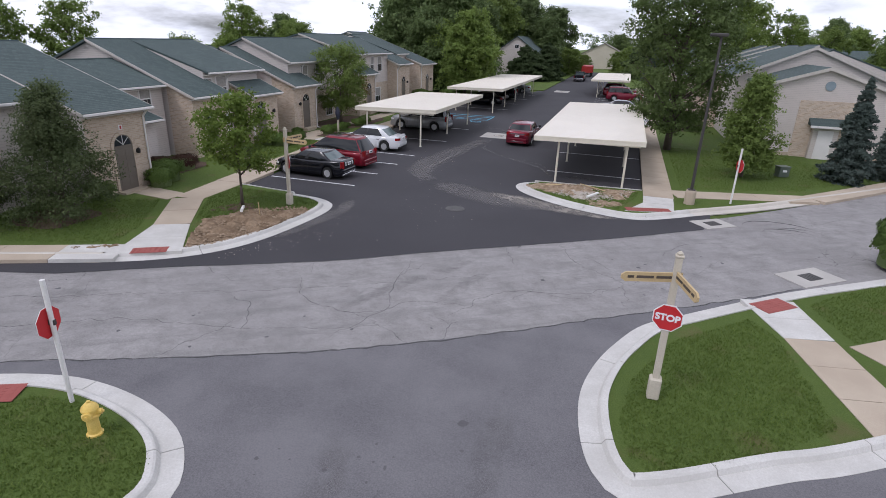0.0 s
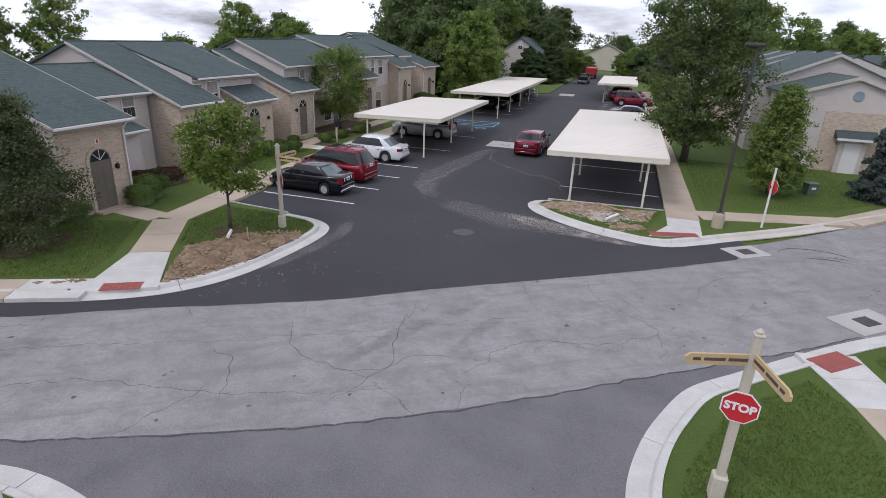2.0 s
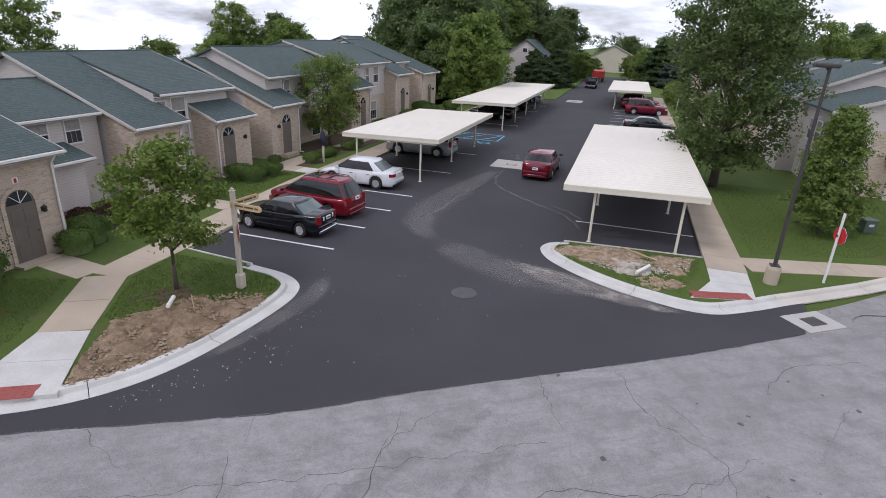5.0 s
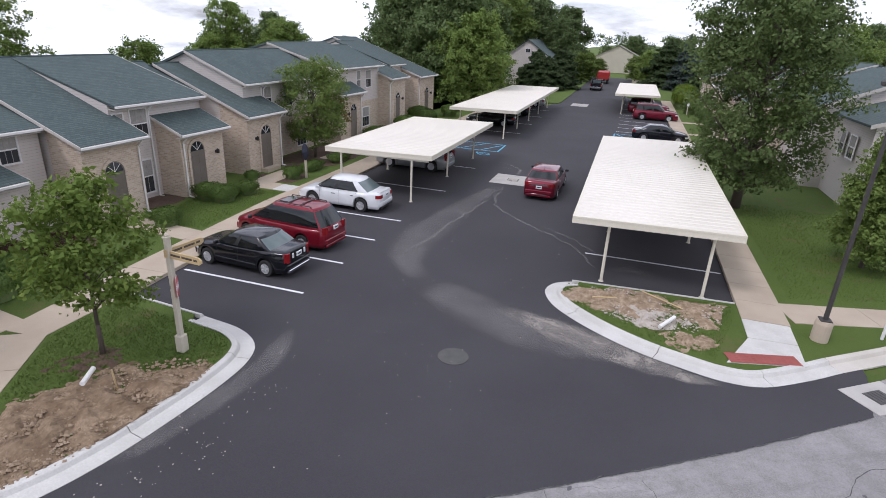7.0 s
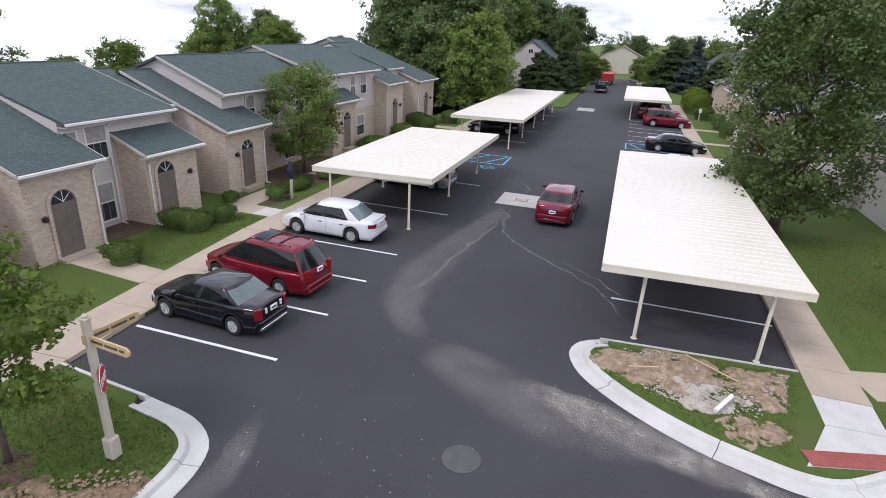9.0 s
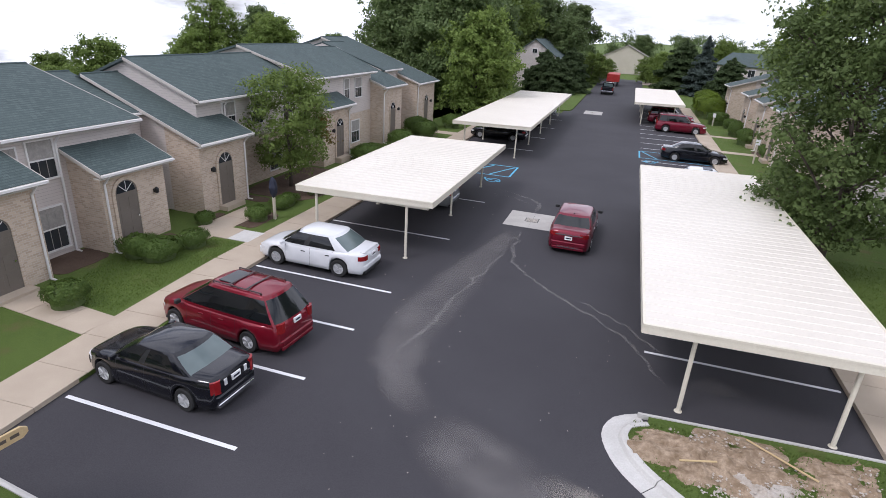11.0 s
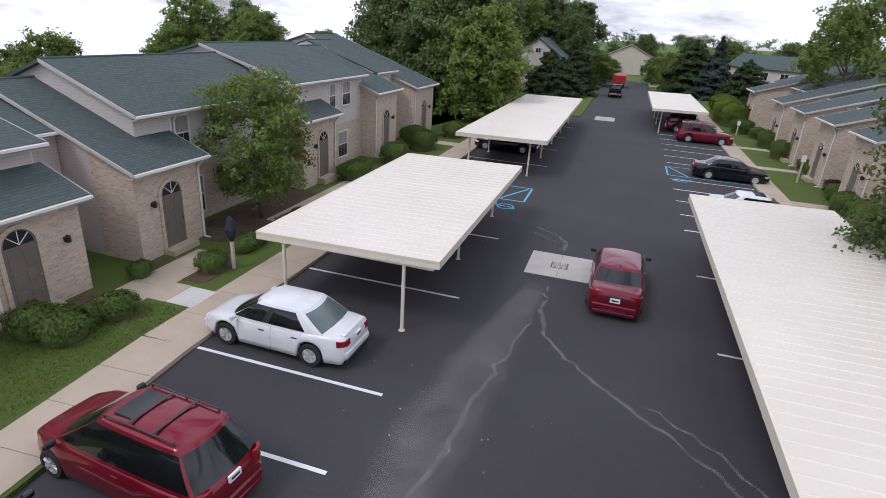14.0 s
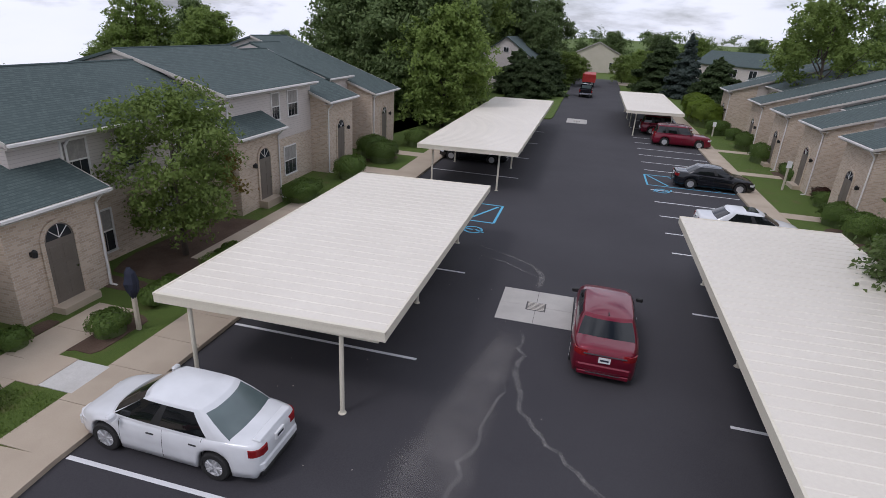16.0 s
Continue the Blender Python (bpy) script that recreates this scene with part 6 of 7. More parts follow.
def broadleaf(m, label, h, radius, trunk_h, leaf, material, n_clump, per, shape, seed, group="", r0=None, limbs=14, extra=None):
    rng = np.random.default_rng(seed)
    cl = crown_clumps(rng, trunk_h, h - radius * 0.2, radius, n_clump, shape)
    root = thing("tree", m, label, "tree", group)
    part("trunk", trunk_mesh(rng, cl, trunk_h, h * 0.88, r0 or h * 0.014, limbs), M["bark"], root, smooth=True)
    P, N = clump_points(rng, cl, per)
    part("crown", leaf_mesh("crown", P, N, leaf, 0.6, seed + 1), M[material], root)
    if extra:
        mat, sel = extra
        P, N = clump_points(rng, sel(cl), per)
        part("turning_leaves", leaf_mesh("turning_leaves", P, N, leaf, 0.6, seed + 2), M[mat], root, "reddish turning leaves")
    return root


def round_shape(f):
    return 0.35 + 0.65 * math.sin(math.pi * min(1, f * 0.93 + 0.07)) ** 0.7


def oval_shape(f):
    return max(0.12, math.sin(math.pi * (0.12 + 0.85 * f)) ** 0.8)


def cone_shape(f):
    return (0.75 + 0.4 * f if f < 0.22 else 0.84 * (1 - (f - 0.22) / 0.80) ** 0.8 + 0.04)


def conifer(m, label, h, radius, base_h, material, seed, group="", rows=16, dense=1.0, droop=0.25, leaf=0.3, ragged=0.2, power=0.8):
    """Whorls of boughs down a straight trunk, each set with needle sprays."""
    rng = np.random.default_rng(seed)
    root = thing("conifer", m, label, "tree", group)
    part("trunk", tube(bmesh.new(), (0, 0, 0), (0, 0, h * 0.96), h * 0.018, 0.01, 9), M["bark"], root, smooth=True)
    P, N = [], []
    bm = bmesh.new()
    for k in range(rows):
        f = k / (rows - 1)
        z = base_h + (h - base_h) * f
        rr = radius * ((1 - f) ** power + 0.04) * (1 if f > 0.12 else 0.85)
        nb = max(4, int(9 * (1 - f) + 4))
        for j in range(nb):
            a = 6.2832 * (j + rng.random() * 0.8) / nb + k
            L = rr * rng.uniform(1 - ragged * 1.5, 1 + ragged)
            zt = z - L * droop + rng.normal(0, 0.08)
            e = Vector((L * math.cos(a), L * math.sin(a), zt))
            tube(bm, (0, 0, z), e, 0.02 + 0.015 * (1 - f), 0.006, 5)
            cnt = int(dense * (26 + 90 * L))
            t = rng.random(cnt) ** 0.7
            w = 0.30 * L * (1.1 - t) + 0.08
            side = rng.normal(0, 1, cnt) * w * 0.75
            p = np.stack([t * e.x - np.sin(a) * side, t * e.y + np.cos(a) * side, z + (zt - z) * t + rng.normal(0, 0.06, cnt) - np.abs(side) * 0.25], 1)
            P.append(p)
            N.append(np.tile(np.array([0.3 * math.cos(a), 0.3 * math.sin(a), 0.8]), (cnt, 1)))
    part("boughs", bm, M["bark"], root)
    part("needles", leaf_mesh("needles", np.concatenate(P), np.concatenate(N), leaf, 0.55, seed, 0.45), M[material], root)
    return root


def shrub(m, label, rx, ry, h, material, seed, group="clipped shrubs", per=2600, leaf=0.055, name="shrub"):
    rng = np.random.default_rng(seed)
    n = int(per * (rx * ry + (rx + ry) * h * 0.5))
    d = rng.normal(0, 1, (n, 3))
    d[:, 2] = np.abs(d[:, 2]) * 1.0 - 0.25 * rng.random(n)
    d /= np.linalg.norm(d, axis=1)[:, None]
    p4 = (np.abs(d) ** 4).sum(1) ** -0.25            # a boxy, clipped form
    lump = 1 + 0.07 * np.sin(d[:, 0] * 5 + seed) * np.cos(d[:, 1] * 6) + 0.05 * np.sin(9 * d[:, 2] + 4 * d[:, 0])
    rad = (0.82 + 0.2 * rng.random(n)) * p4 * lump
    P = d * rad[:, None] * np.array([rx, ry, h * 0.56]) + np.array([0, 0, h * 0.48])
    P[:, 2] = np.maximum(P[:, 2], 0.03)
    root = thing(name, m, label, "shrub", group)
    part("foliage", leaf_mesh("foliage", P, d + np.array([0, 0, 0.3]), leaf * 1.7, 0.6, seed), M[material], root)
    bm = bmesh.new()
    for k in range(6):
        a = k * 1.05
        tube(bm, (0.05 * math.cos(a), 0.05 * math.sin(a), 0), (rx * 0.6 * math.cos(a), ry * 0.6 * math.sin(a), h * 0.75), 0.02, 0.008, 5)
    # a dark leafy heart, so that no daylight shows through
    rings = [(0.78, 0.02), (0.80, h * 0.5), (0.66, h * 0.78), (0.2, h * 0.9)]
    bm2 = lathe(bmesh.new(), rings, 16)
    for v in bm2.verts:
        v.co.x *= rx
        v.co.y *= ry
    part("stems", bm, M["bark"], root)
    part("inner_foliage", bm2, M["leaf_dark"], root)
    return root


LZ = LAWN_Z
broadleaf(pose(-2.65, -5.2, LZ), "young green maple with a slim trunk on the island", 4.75, 1.6, 1.65, 0.145, "leaf_young", 130, 560, round_shape, 11, r0=0.06)
broadleaf(pose(-9.95, 17.7, LZ), "green maple turning red on one side beside the entry walk", 6.5, 2.35, 1.4, 0.15, "leaf_maple", 160, 400, round_shape, 12, r0=0.09,
          extra=("leaf_turning", lambda cl: [(1.5, 1.0, 3.1, 0.5), (1.7, 1.3, 2.6, 0.45), (1.2, 1.6, 3.5, 0.4)]))
broadleaf(pose(15.4, 17.9, LZ), "tall shade tree with an airy crown full of gaps", 14.0, 3.3, 1.5, 0.19, "leaf_shade", 330, 320, lambda f: 0.8 + 0.35 * math.sin(math.pi * f) - 0.25 * f * f, 13, r0=0.22, limbs=46)
broadleaf(pose(19.0, 10.6, LZ), "dense cone-shaped linden tree on the lawn", 5.8, 1.75, 0.7, 0.14, "leaf_maple", 260, 800, cone_shape, 14, r0=0.08)
def pine_shape(f):
    return (1 - f) ** 0.55 * (0.72 + 0.5 * math.sin(math.pi * min(1.0, f * 1.5 + 0.15)))


broadleaf(pose(-7.6, -9.2, LZ), "dense dark green pine with a rounded tufted crown", 5.1, 2.0, 0.35, 0.085, "needle_near", 330, 700, pine_shape, 15, r0=0.12)
broadleaf(pose(-10.2, -11.0, LZ), "dense dark green pine with a rounded tufted crown", 4.7, 1.7, 0.6, 0.085, "needle_near", 230, 700, pine_shape, 16, r0=0.11)
conifer(pose(24.4, 11.8, LZ), "bluish spruce with layered boughs", 5.5, 1.4, 0.25, "needle_spruce", 17, rows=20, dense=1.1, droop=0.28, leaf=0.2)
conifer(pose(27.0, 13.6, LZ), "thin bluish spruce with bare patches", 4.6, 1.3, 0.3, "needle_spruce", 18, rows=16, dense=0.55, droop=0.28, leaf=0.2)
shrub(pose(21.9, -2.6, LZ), "leafy green shrub by the kerb", 0.9, 0.9, 1.6, "leaf_hedge", 19, "", leaf=0.08)

for k, (x, y, rx, ry, h, mat) in enumerate([
        (-9.6, 7.0, 0.6, 0.6, 0.75, "leaf_hedge"), (-8.8, 7.15, 0.7, 0.75, 0.7, "leaf_hedge"), (-8.5, 8.6, 0.5, 0.6, 0.62, "leaf_hedge"), (-8.5, 3.2, 0.55, 0.6, 0.7, "leaf_hedge"),
        (-7.9, -4.1, 0.55, 0.6, 0.8, "leaf_hedge"), (-8.4, -3.2, 0.7, 0.7, 0.95, "leaf_hedge"), (-8.6, -6.7, 0.55, 0.5, 0.7, "leaf_hedge"), (-9.6, -2.3, 0.8, 0.7, 0.8, "leaf_red"),
        (-9.4, -0.9, 0.6, 0.7, 0.7, "leaf_red"), (-8.2, 12.3, 0.5, 0.55, 0.6, "leaf_hedge"), (-9.9, 10.9, 0.35, 0.4, 0.5, "leaf_hedge"), (-8.3, 14.6, 0.45, 0.9, 0.5, "leaf_hedge"),
        (-8.1, 17.6, 0.5, 1.1, 0.55, "leaf_hedge"), (-9.4, 25.9, 0.75, 1.2, 0.9, "leaf_hedge"), (-9.0, 30.9, 0.8, 1.0, 1.15, "leaf_hedge"), (-8.8, 35.6, 1.0, 1.2, 1.2, "leaf_hedge"),
        (-9.9, 36.6, 0.9, 1.2, 1.3, "leaf_hedge"), (-8.3, 41.6, 0.8, 1.0, 1.1, "leaf_hedge"),
        (16.6, 62.0, 1.1, 1.0, 1.3, "leaf_hedge"), (17.6, 59.6, 0.7, 0.8, 1.0, "leaf_hedge"), (17.5, 54.6, 0.85, 1.3, 1.35, "leaf_hedge"), (17.5, 49.2, 0.85, 1.1, 1.35, "leaf_hedge"),
        (18.2, 43.0, 0.6, 0.6, 0.9, "leaf_hedge"), (18.4, 45.4, 0.5, 0.9, 0.7, "leaf_hedge"), (18.2, 38.2, 0.5, 0.5, 0.8, "leaf_red"), (17.9, 36.9, 0.55, 0.6, 0.8, "leaf_hedge"),
        (17.3, 33.2, 0.8, 0.8, 1.1, "leaf_hedge"), (17.6, 31.0, 0.9, 0.9, 1.2, "leaf_hedge"), (17.9, 28.6, 0.8, 0.8, 1.0, "leaf_hedge")]):
    lab = "low clipped green shrub in a mulched bed" if mat == "leaf_hedge" else "low dark red barberry shrub in a mulched bed"
    shrub(pose(x, y, LZ), lab, rx, ry, h, mat, 40 + k)
for k, (x, y) in enumerate([(16.2, 70.5), (16.6, 74.0), (16.9, 78.5), (16.4, 67.5)]):
    shrub(pose(x, y, LZ), "tall bright yellow-green hedge shrub", 1.5, 2.0, 2.3, "leaf_hedge_bright", 90 + k, "hedge shrubs", 900, 0.11)

# mulched beds
for x0, x1, y0, y1 in ((-12.0, -10.4, 4.5, 6.7), (-11.7, -9.4, 14.5, 15.3), (-9.0, -7.7, 11.2, 13.4), (-10.4, -9.9, 8.3, 9.3), (-10.4, -9.9, 11.3, 12.3), (-11.7, -7.6, 15.5, 22.2), (-12, -8.9, -4.1, 0.8), (18.0, 18.95, 36.3, 39.2),
                       (16.2, 18.95, 28.2, 32.4), (17.4, 18.95, 43.2, 46.0), (-10.4, -8.2, 34.9, 37.6), (-9.2, -6.6, -10.6, -8.2)):
    bm = bmesh.new()
    ring = []
    for i in range(28):
        a = 6.2832 * i / 28
        c_, s_ = math.cos(a), math.sin(a)
        q = (abs(c_) ** 5 + abs(s_) ** 5) ** -0.2 * random.uniform(0.94, 1.04)
        ring.append(((x0 + x1) / 2 + (x1 - x0) / 2 * c_ * q, (y0 + y1) / 2 + (y1 - y0) / 2 * s_ * q, LZ - 0.02))
    prism(bm, ring, (0, 0, 0.036))
    tagged(part("mulch_bed", bm, M["mulch"], None), "dark brown mulched planting bed", "planting bed", "planting beds", "structure")

# the woods behind
proto = dict(a=(15, 4.8, 1.6, 0.40, "leaf_dark", 260, 130, round_shape, 21), b=(17, 4.6, 1.4, 0.40, "leaf_dark", 280, 130, oval_shape, 22),
             c=(13, 4.6, 1.4, 0.38, "leaf_maple", 240, 140, round_shape, 23), d=(9, 3.4, 0.9, 0.28, "leaf_maple", 180, 220, round_shape, 24), e=(13, 3.9, 1.4, 0.30, "leaf_maple", 130, 190, round_shape, 25))
# kind, plan place, top height
woods = [("c", -8.6, 50.5, 11), ("a", -11.5, 53.5, 15), ("b", -16.0, 57, 17), ("a", -12.5, 61, 16), ("c", -16, 68, 16), ("a", -21, 60, 15), ("b", -26, 68, 11), ("c", -31, 64, 6.5), ("a", -24, 76, 15),
         ("a", -38, 74, 7), ("b", -50, 72, 10.5), ("c", -45.5, 69, 9.5), ("d", -58, 70, 8), ("c", -54, 76, 8), ("d", -60, 66, 4), ("c", -70, 80, 6), ("d", -66, 50, 1.5), ("d", -72, 40, 0.5), ("c", -80, 60, 2), ("d", -36, 30, 6.6),
         ("d", -60, 22, -0.5), ("c", -36, -16, 10), ("c", -30, -22, 12), ("a", -34, -6, 9.5), ("d", -62, 6, -1.5), ("c", -40, -30, 11),
         ("a", -6, 120, 15), ("b", -14, 124, 19), ("a", -24, 116, 19), ("b", -5, 100, 12), ("a", 8, 172, 10), ("b", -34, 108, 15), ("b", 20, 178, 10), ("a", -12, 104, 17), ("c", -16, 96, 17),
         ("c", 30, 172, 10), ("a", 42, 162, 10), ("b", 54, 152, 11), ("c", 64, 144, 13), ("a", 74, 134, 13), ("b", 54, 126, 14), ("a", 64, 114, 14), ("c", 72, 100, 13), ("a", 56, 88, 12), ("b", 48, 74, 11), ("b", 58, 70, 10),
         ("c", 44, 60, 10), ("e", 44, 48, 9), ("e", 46, 36, 8), ("a", 56, 44, 8), ("d", 60, 26, 9), ("a", 70, 36, 11), ("c", 80, 50, 12), ("b", 90, 70, 13), ("d", 32, 94, 6),
         ("d", 9.6, 121, 5.5), ("d", 1.5, 122, 4.5), ("d", 12.6, 114, 7), ("d", -0.8, 108, 6), ("e", -57.5, 70, 12), ("e", 24, 61, 14.5), ("e", 31, 62, 11.5), ("e", 29, 79, 14.0), ("e", 38, 70, 10), ("e", -40.5, 20, 9.5), ("e", -45, 15.0, 10.5), ("c", 88, 26, 9), ("d", 76, 14, 7)]
first = {}
rng_w = np.random.default_rng(5)
for nm, x, y, top_z in woods:
    h, r, th, leaf, mat, n, per, shp, sd = proto[nm]
    base = -0.06 - max(0.0, -30 - x) * 0.14
    mm = pose(x, y, base, rz=float(rng_w.uniform(0, 360)))
    s = (top_z - base) / h
    if nm not in first:
        first[nm] = broadleaf(mm, "tall leafy tree in the woods behind the houses" if nm != "d" else "round leafy tree behind the houses", h, r, th, leaf, mat, n, per, shp, sd, "woods", limbs=20)
        t = first[nm]
    else:
        t = copy_thing(first[nm], mm)
    w = max(s, 0.75) if s > 0.6 else s
    t.scale = (w, w, s)
far_con = [(17.8, 98, 9.5, 3.0, "needle_spruce", 31), (15.0, 106, 10.0, 3.4, "needle_pine", 32), (21, 90, 7.5, 2.6, "needle_pine", 33), (-6.4, 84, 7.0, 2.6, "needle_pine", 34), (-2.6, 87, 7.5, 2.6, "needle_pine", 35),
           (-4.4, 82, 6.0, 2.4, "needle_pine", 36)]
for x, y, h, r, mat, sd in far_con:
    conifer(pose(x, y, -0.06 - max(0.0, -30 - x) * 0.14), "tall dark conifer in the distance" if mat == "needle_pine" else "bluish spruce in the distance", h * (1.0 if mat == "needle_spruce" else 0.88), r * (1.0 if mat == "needle_spruce" else 1.2), 0.6, mat, sd, "far conifers", rows=26, dense=1.1, leaf=0.5, ragged=0.5, power=0.8 if mat == "needle_spruce" else 0.45)


def thicket(line, h, depth, seed, label):
    """Unbroken far undergrowth along a plan line."""
    rng = np.random.default_rng(seed)
    cl = []
    pts = spline(line, 3.0)
    for p in pts:
        for _ in range(5):
            r = rng.uniform(1.2, 2.4)
            gz = -0.06 - max(0.0, -30 - p.x) * 0.14
            cl.append((p.x + rng.normal(0, depth), p.y + rng.normal(0, depth), gz + rng.uniform(0.1, 1) * h, r))
    P, N = clump_points(rng, cl, 60)
    ob = part("thicket", leaf_mesh("thicket", P, N, 0.5, 0.6, seed), M["leaf_dark"], None)
    tagged(ob, label, "undergrowth", kind="stuff")


thicket([(-28, 76), (-19, 72), (-16, 80), (-15, 98)], 5, 1.6, 64, "dense dark undergrowth behind the houses")
thicket([(-9, 106), (-7, 118), (-3, 124)], 5, 1.6, 61, "dense dark undergrowth below the far trees")
thicket([(22, 182), (50, 162), (80, 138), (96, 100), (84, 64), (70, 40), (60, 24), (74, 10), (96, 4)], 6, 2.5, 62, "dense green undergrowth below the far trees")
thicket([(-40, 190), (10, 205), (60, 196), (110, 165), (150, 110), (170, 60)], 10, 3.0, 65, "far green tree line on the horizon")
thicket([(-30, 76), (-44, 84), (-60, 78), (-80, 66)], 4, 2.0, 63, "dense green undergrowth on the falling land")

# ---------------- dug-up earth ----------------
def inside(p, poly):
    hit, n = False, len(poly)
    for i in range(n):
        (x0, y0), (x1, y1) = poly[i], poly[(i + 1) % n]
        if (y0 > p[1]) != (y1 > p[1]) and p[0] < (x1 - x0) * (p[1] - y0) / (y1 - y0) + x0:
            hit = not hit
    return hit


SOIL_W = LAWN_W + [(-4.9, -2.1), (-29, -2.1)]
SOIL_E = LAWN_E + [(60, 60), (13.65, 60), (13.65, 5.05)]


WALK_LINES = [((-5.35, -5.3), (-3.4, -8.4), 0.72), ((-3.4, -8.4), (-2.05, -10.95), 1.05), ((14.25, 3.7), (13.8, 0.5), 1.2)]


def on_lawn(x, y):
    p = Vector((x, y))
    for a, b, w in WALK_LINES:
        a, d = Vector(a), Vector(b) - Vector(a)
        if (p - a - d * min(1.0, max(0.0, (p - a).dot(d) / d.length_squared))).length < w:
            return False
    return inside((x, y), SOIL_W) or inside((x, y), SOIL_E)


def earth_patch(name, cx, cy, rx, ry, turn, height, mat, seed, label):
    """A low heap of dug soil with a ragged edge."""
    rng = np.random.default_rng(seed)
    vs, fs = [], []
    n, rings = 84, 26
    for k in range(rings + 1):
        f = k / rings
        for i in range(n):
            a = 6.2832 * i / n
            q = f * (1 + 0.14 * math.sin(3 * a + seed) + 0.1 * math.sin(7 * a + 2 * seed))
            x, y = rx * q * math.cos(a), ry * q * math.sin(a)
            X_ = cx + x * math.cos(turn) - y * math.sin(turn)
            Y_ = cy + x * math.sin(turn) + y * math.cos(turn)
            z = LZ - 0.02 + height * (1 - f**1.6) * (0.6 + 0.8 * noise.noise((X_ * 2.3, Y_ * 2.3, seed))) + (0.09 * noise.noise((X_ * 5, Y_ * 5, seed + 3.0)) + 0.06 * noise.noise((X_ * 11, Y_ * 11, seed + 7.0))) * (1 - f * 0.6)
            vs.append((X_, Y_, max(z, LZ - 0.02) + 0.008 * (1 - f) if on_lawn(X_, Y_) else -0.25))
    for k in range(rings):
        for i in range(n):
            j = (i + 1) % n
            fs.append((k * n + i, k * n + j, (k + 1) * n + j, (k + 1) * n + i))
    ob = part(name, mesh_of(name, vs, fs), M[mat], None)
    return tagged(ob, label, "soil", kind="structure")


def stones(name, spots, mat, label, seed, lo=0.03, hi=0.12):
    rng = np.random.default_rng(seed)
    bm = bmesh.new()
    for cx, cy, rx, ry, turn, cnt in spots:
        for _ in range(cnt):
            a, q = rng.random() * 6.2832, math.sqrt(rng.random())
            x, y = rx * q * math.cos(a), ry * q * math.sin(a)
            s = rng.uniform(lo, hi) * rng.uniform(0.5, 1)
            c0 = Vector((cx + x * math.cos(turn) - y * math.sin(turn), cy + x * math.sin(turn) + y * math.cos(turn), LZ + 0.02 + 0.1 * max(0, 1 - q * q)))
            if hi > 0.05 and not on_lawn(c0.x, c0.y):
                continue
            d = [Vector(rng.normal(0, 1, 3)).normalized() * s * rng.uniform(0.6, 1.1) for _ in range(6)]
            vv = [bm.verts.new(c0 + Vector((sx * s * rng.uniform(0.6, 1.2), sy * s * rng.uniform(0.6, 1.2), sz * s * rng.uniform(0.4, 0.9)))) for sx, sy, sz in ((1, 0, 0), (-1, 0, 0), (0, 1, 0), (0, -1, 0), (0, 0, 1), (0, 0, -1))]
            for f in ((0, 2, 4), (2, 1, 4), (1, 3, 4), (3, 0, 4), (2, 0, 5), (1, 2, 5), (3, 1, 5), (0, 3, 5)):
                bm.faces.new([vv[i] for i in f])
    ob = part(name, bm, M[mat], None)
    return tagged(ob, label, "rubble", kind="stuff")


earth_patch("dug_soil", -1.0, -7.25, 3.1, 1.6, radians(62), 0.30, "soil", 3, "dug-up brown soil along the new kerb")
earth_patch("dug_soil", -1.75, -9.2, 1.7, 1.2, radians(55), 0.24, "soil", 4, "brown clods and rubble beside the ramp")
earth_patch("dug_soil", -2.5, -5.6, 1.0, 0.8, radians(20), 0.07, "mulch", 10, "dark bare earth round the young maple")
earth_patch("dug_soil", 9.8, 3.4, 2.0, 1.1, radians(8), 0.30, "clod", 5, "heap of pale brown soil in the island")
earth_patch("dug_soil", 10.7, 2.6, 1.3, 0.75, radians(-10), 0.16, "rubble", 6, "pale broken concrete and soil in the island")
earth_patch("dug_soil", 12.5, 3.6, 1.3, 1.0, radians(20), 0.16, "clod", 7, "brown soil in the island")
earth_patch("dug_soil", 11.9, 1.5, 0.9, 0.6, radians(20), 0.14, "clod", 8, "brown soil beside the ramp")
earth_patch("dug_soil", -3.6, -11.0, 1.6, 0.25, radians(28), 0.06, "soil", 9, "bare soil strip beside the walk")
stones("rubble_pieces", [(-1.0, -7.25, 3.0, 1.5, radians(62), 1700), (-1.75, -9.2, 1.7, 1.2, 0.95, 700)], "clod", "scattered clods and stones on the dug soil", 51, 0.02, 0.085)
stones("rubble_pieces", [(10.7, 2.7, 1.6, 0.9, -0.15, 420), (9.9, 3.7, 1.6, 0.7, 0.1, 200), (13.0, 3.6, 0.8, 0.8, 0, 120)], "rubble", "scattered stones and broken concrete", 52, 0.012, 0.06)
stones("asphalt_crumbs", [(2.5, -4, 3.5, 4, 0, 60), (5, 3, 4, 8, 0, 60), (1.25, -8.6, 2.4, 0.5, radians(58), 80), (1.7, -6.0, 1.6, 0.7, radians(75), 40), (0.5, 14, 4, 9, 0, 50)], "rubble", "small pale crumbs strewn on the asphalt", 53, 0.012, 0.03)
bpy.data.objects["asphalt_crumbs"].location = (0, 0, -LZ - 0.03)


def pipe(p, q, r, mat, label, cat="pipe"):
    ob = part(cat.replace(" ", "_"), tube(bmesh.new(), p, q, r, n=12), M[mat], None)
    tagged(ob, label, cat)


pipe((-1.65, -6.6, 0.36), (-1.95, -6.05, 0.36), 0.06, "pvc", "short white plastic pipe lying on the soil")
pipe((11.05, 1.78, 0.26), (11.5, 2.5, 0.32), 0.06, "pvc", "short white plastic pipe lying on the rubble")
pipe((-1.05, -6.25, 0.12), (-1.05, -6.3, 0.7), 0.02, "sign_wood", "thin wooden stake in the soil", "stake")
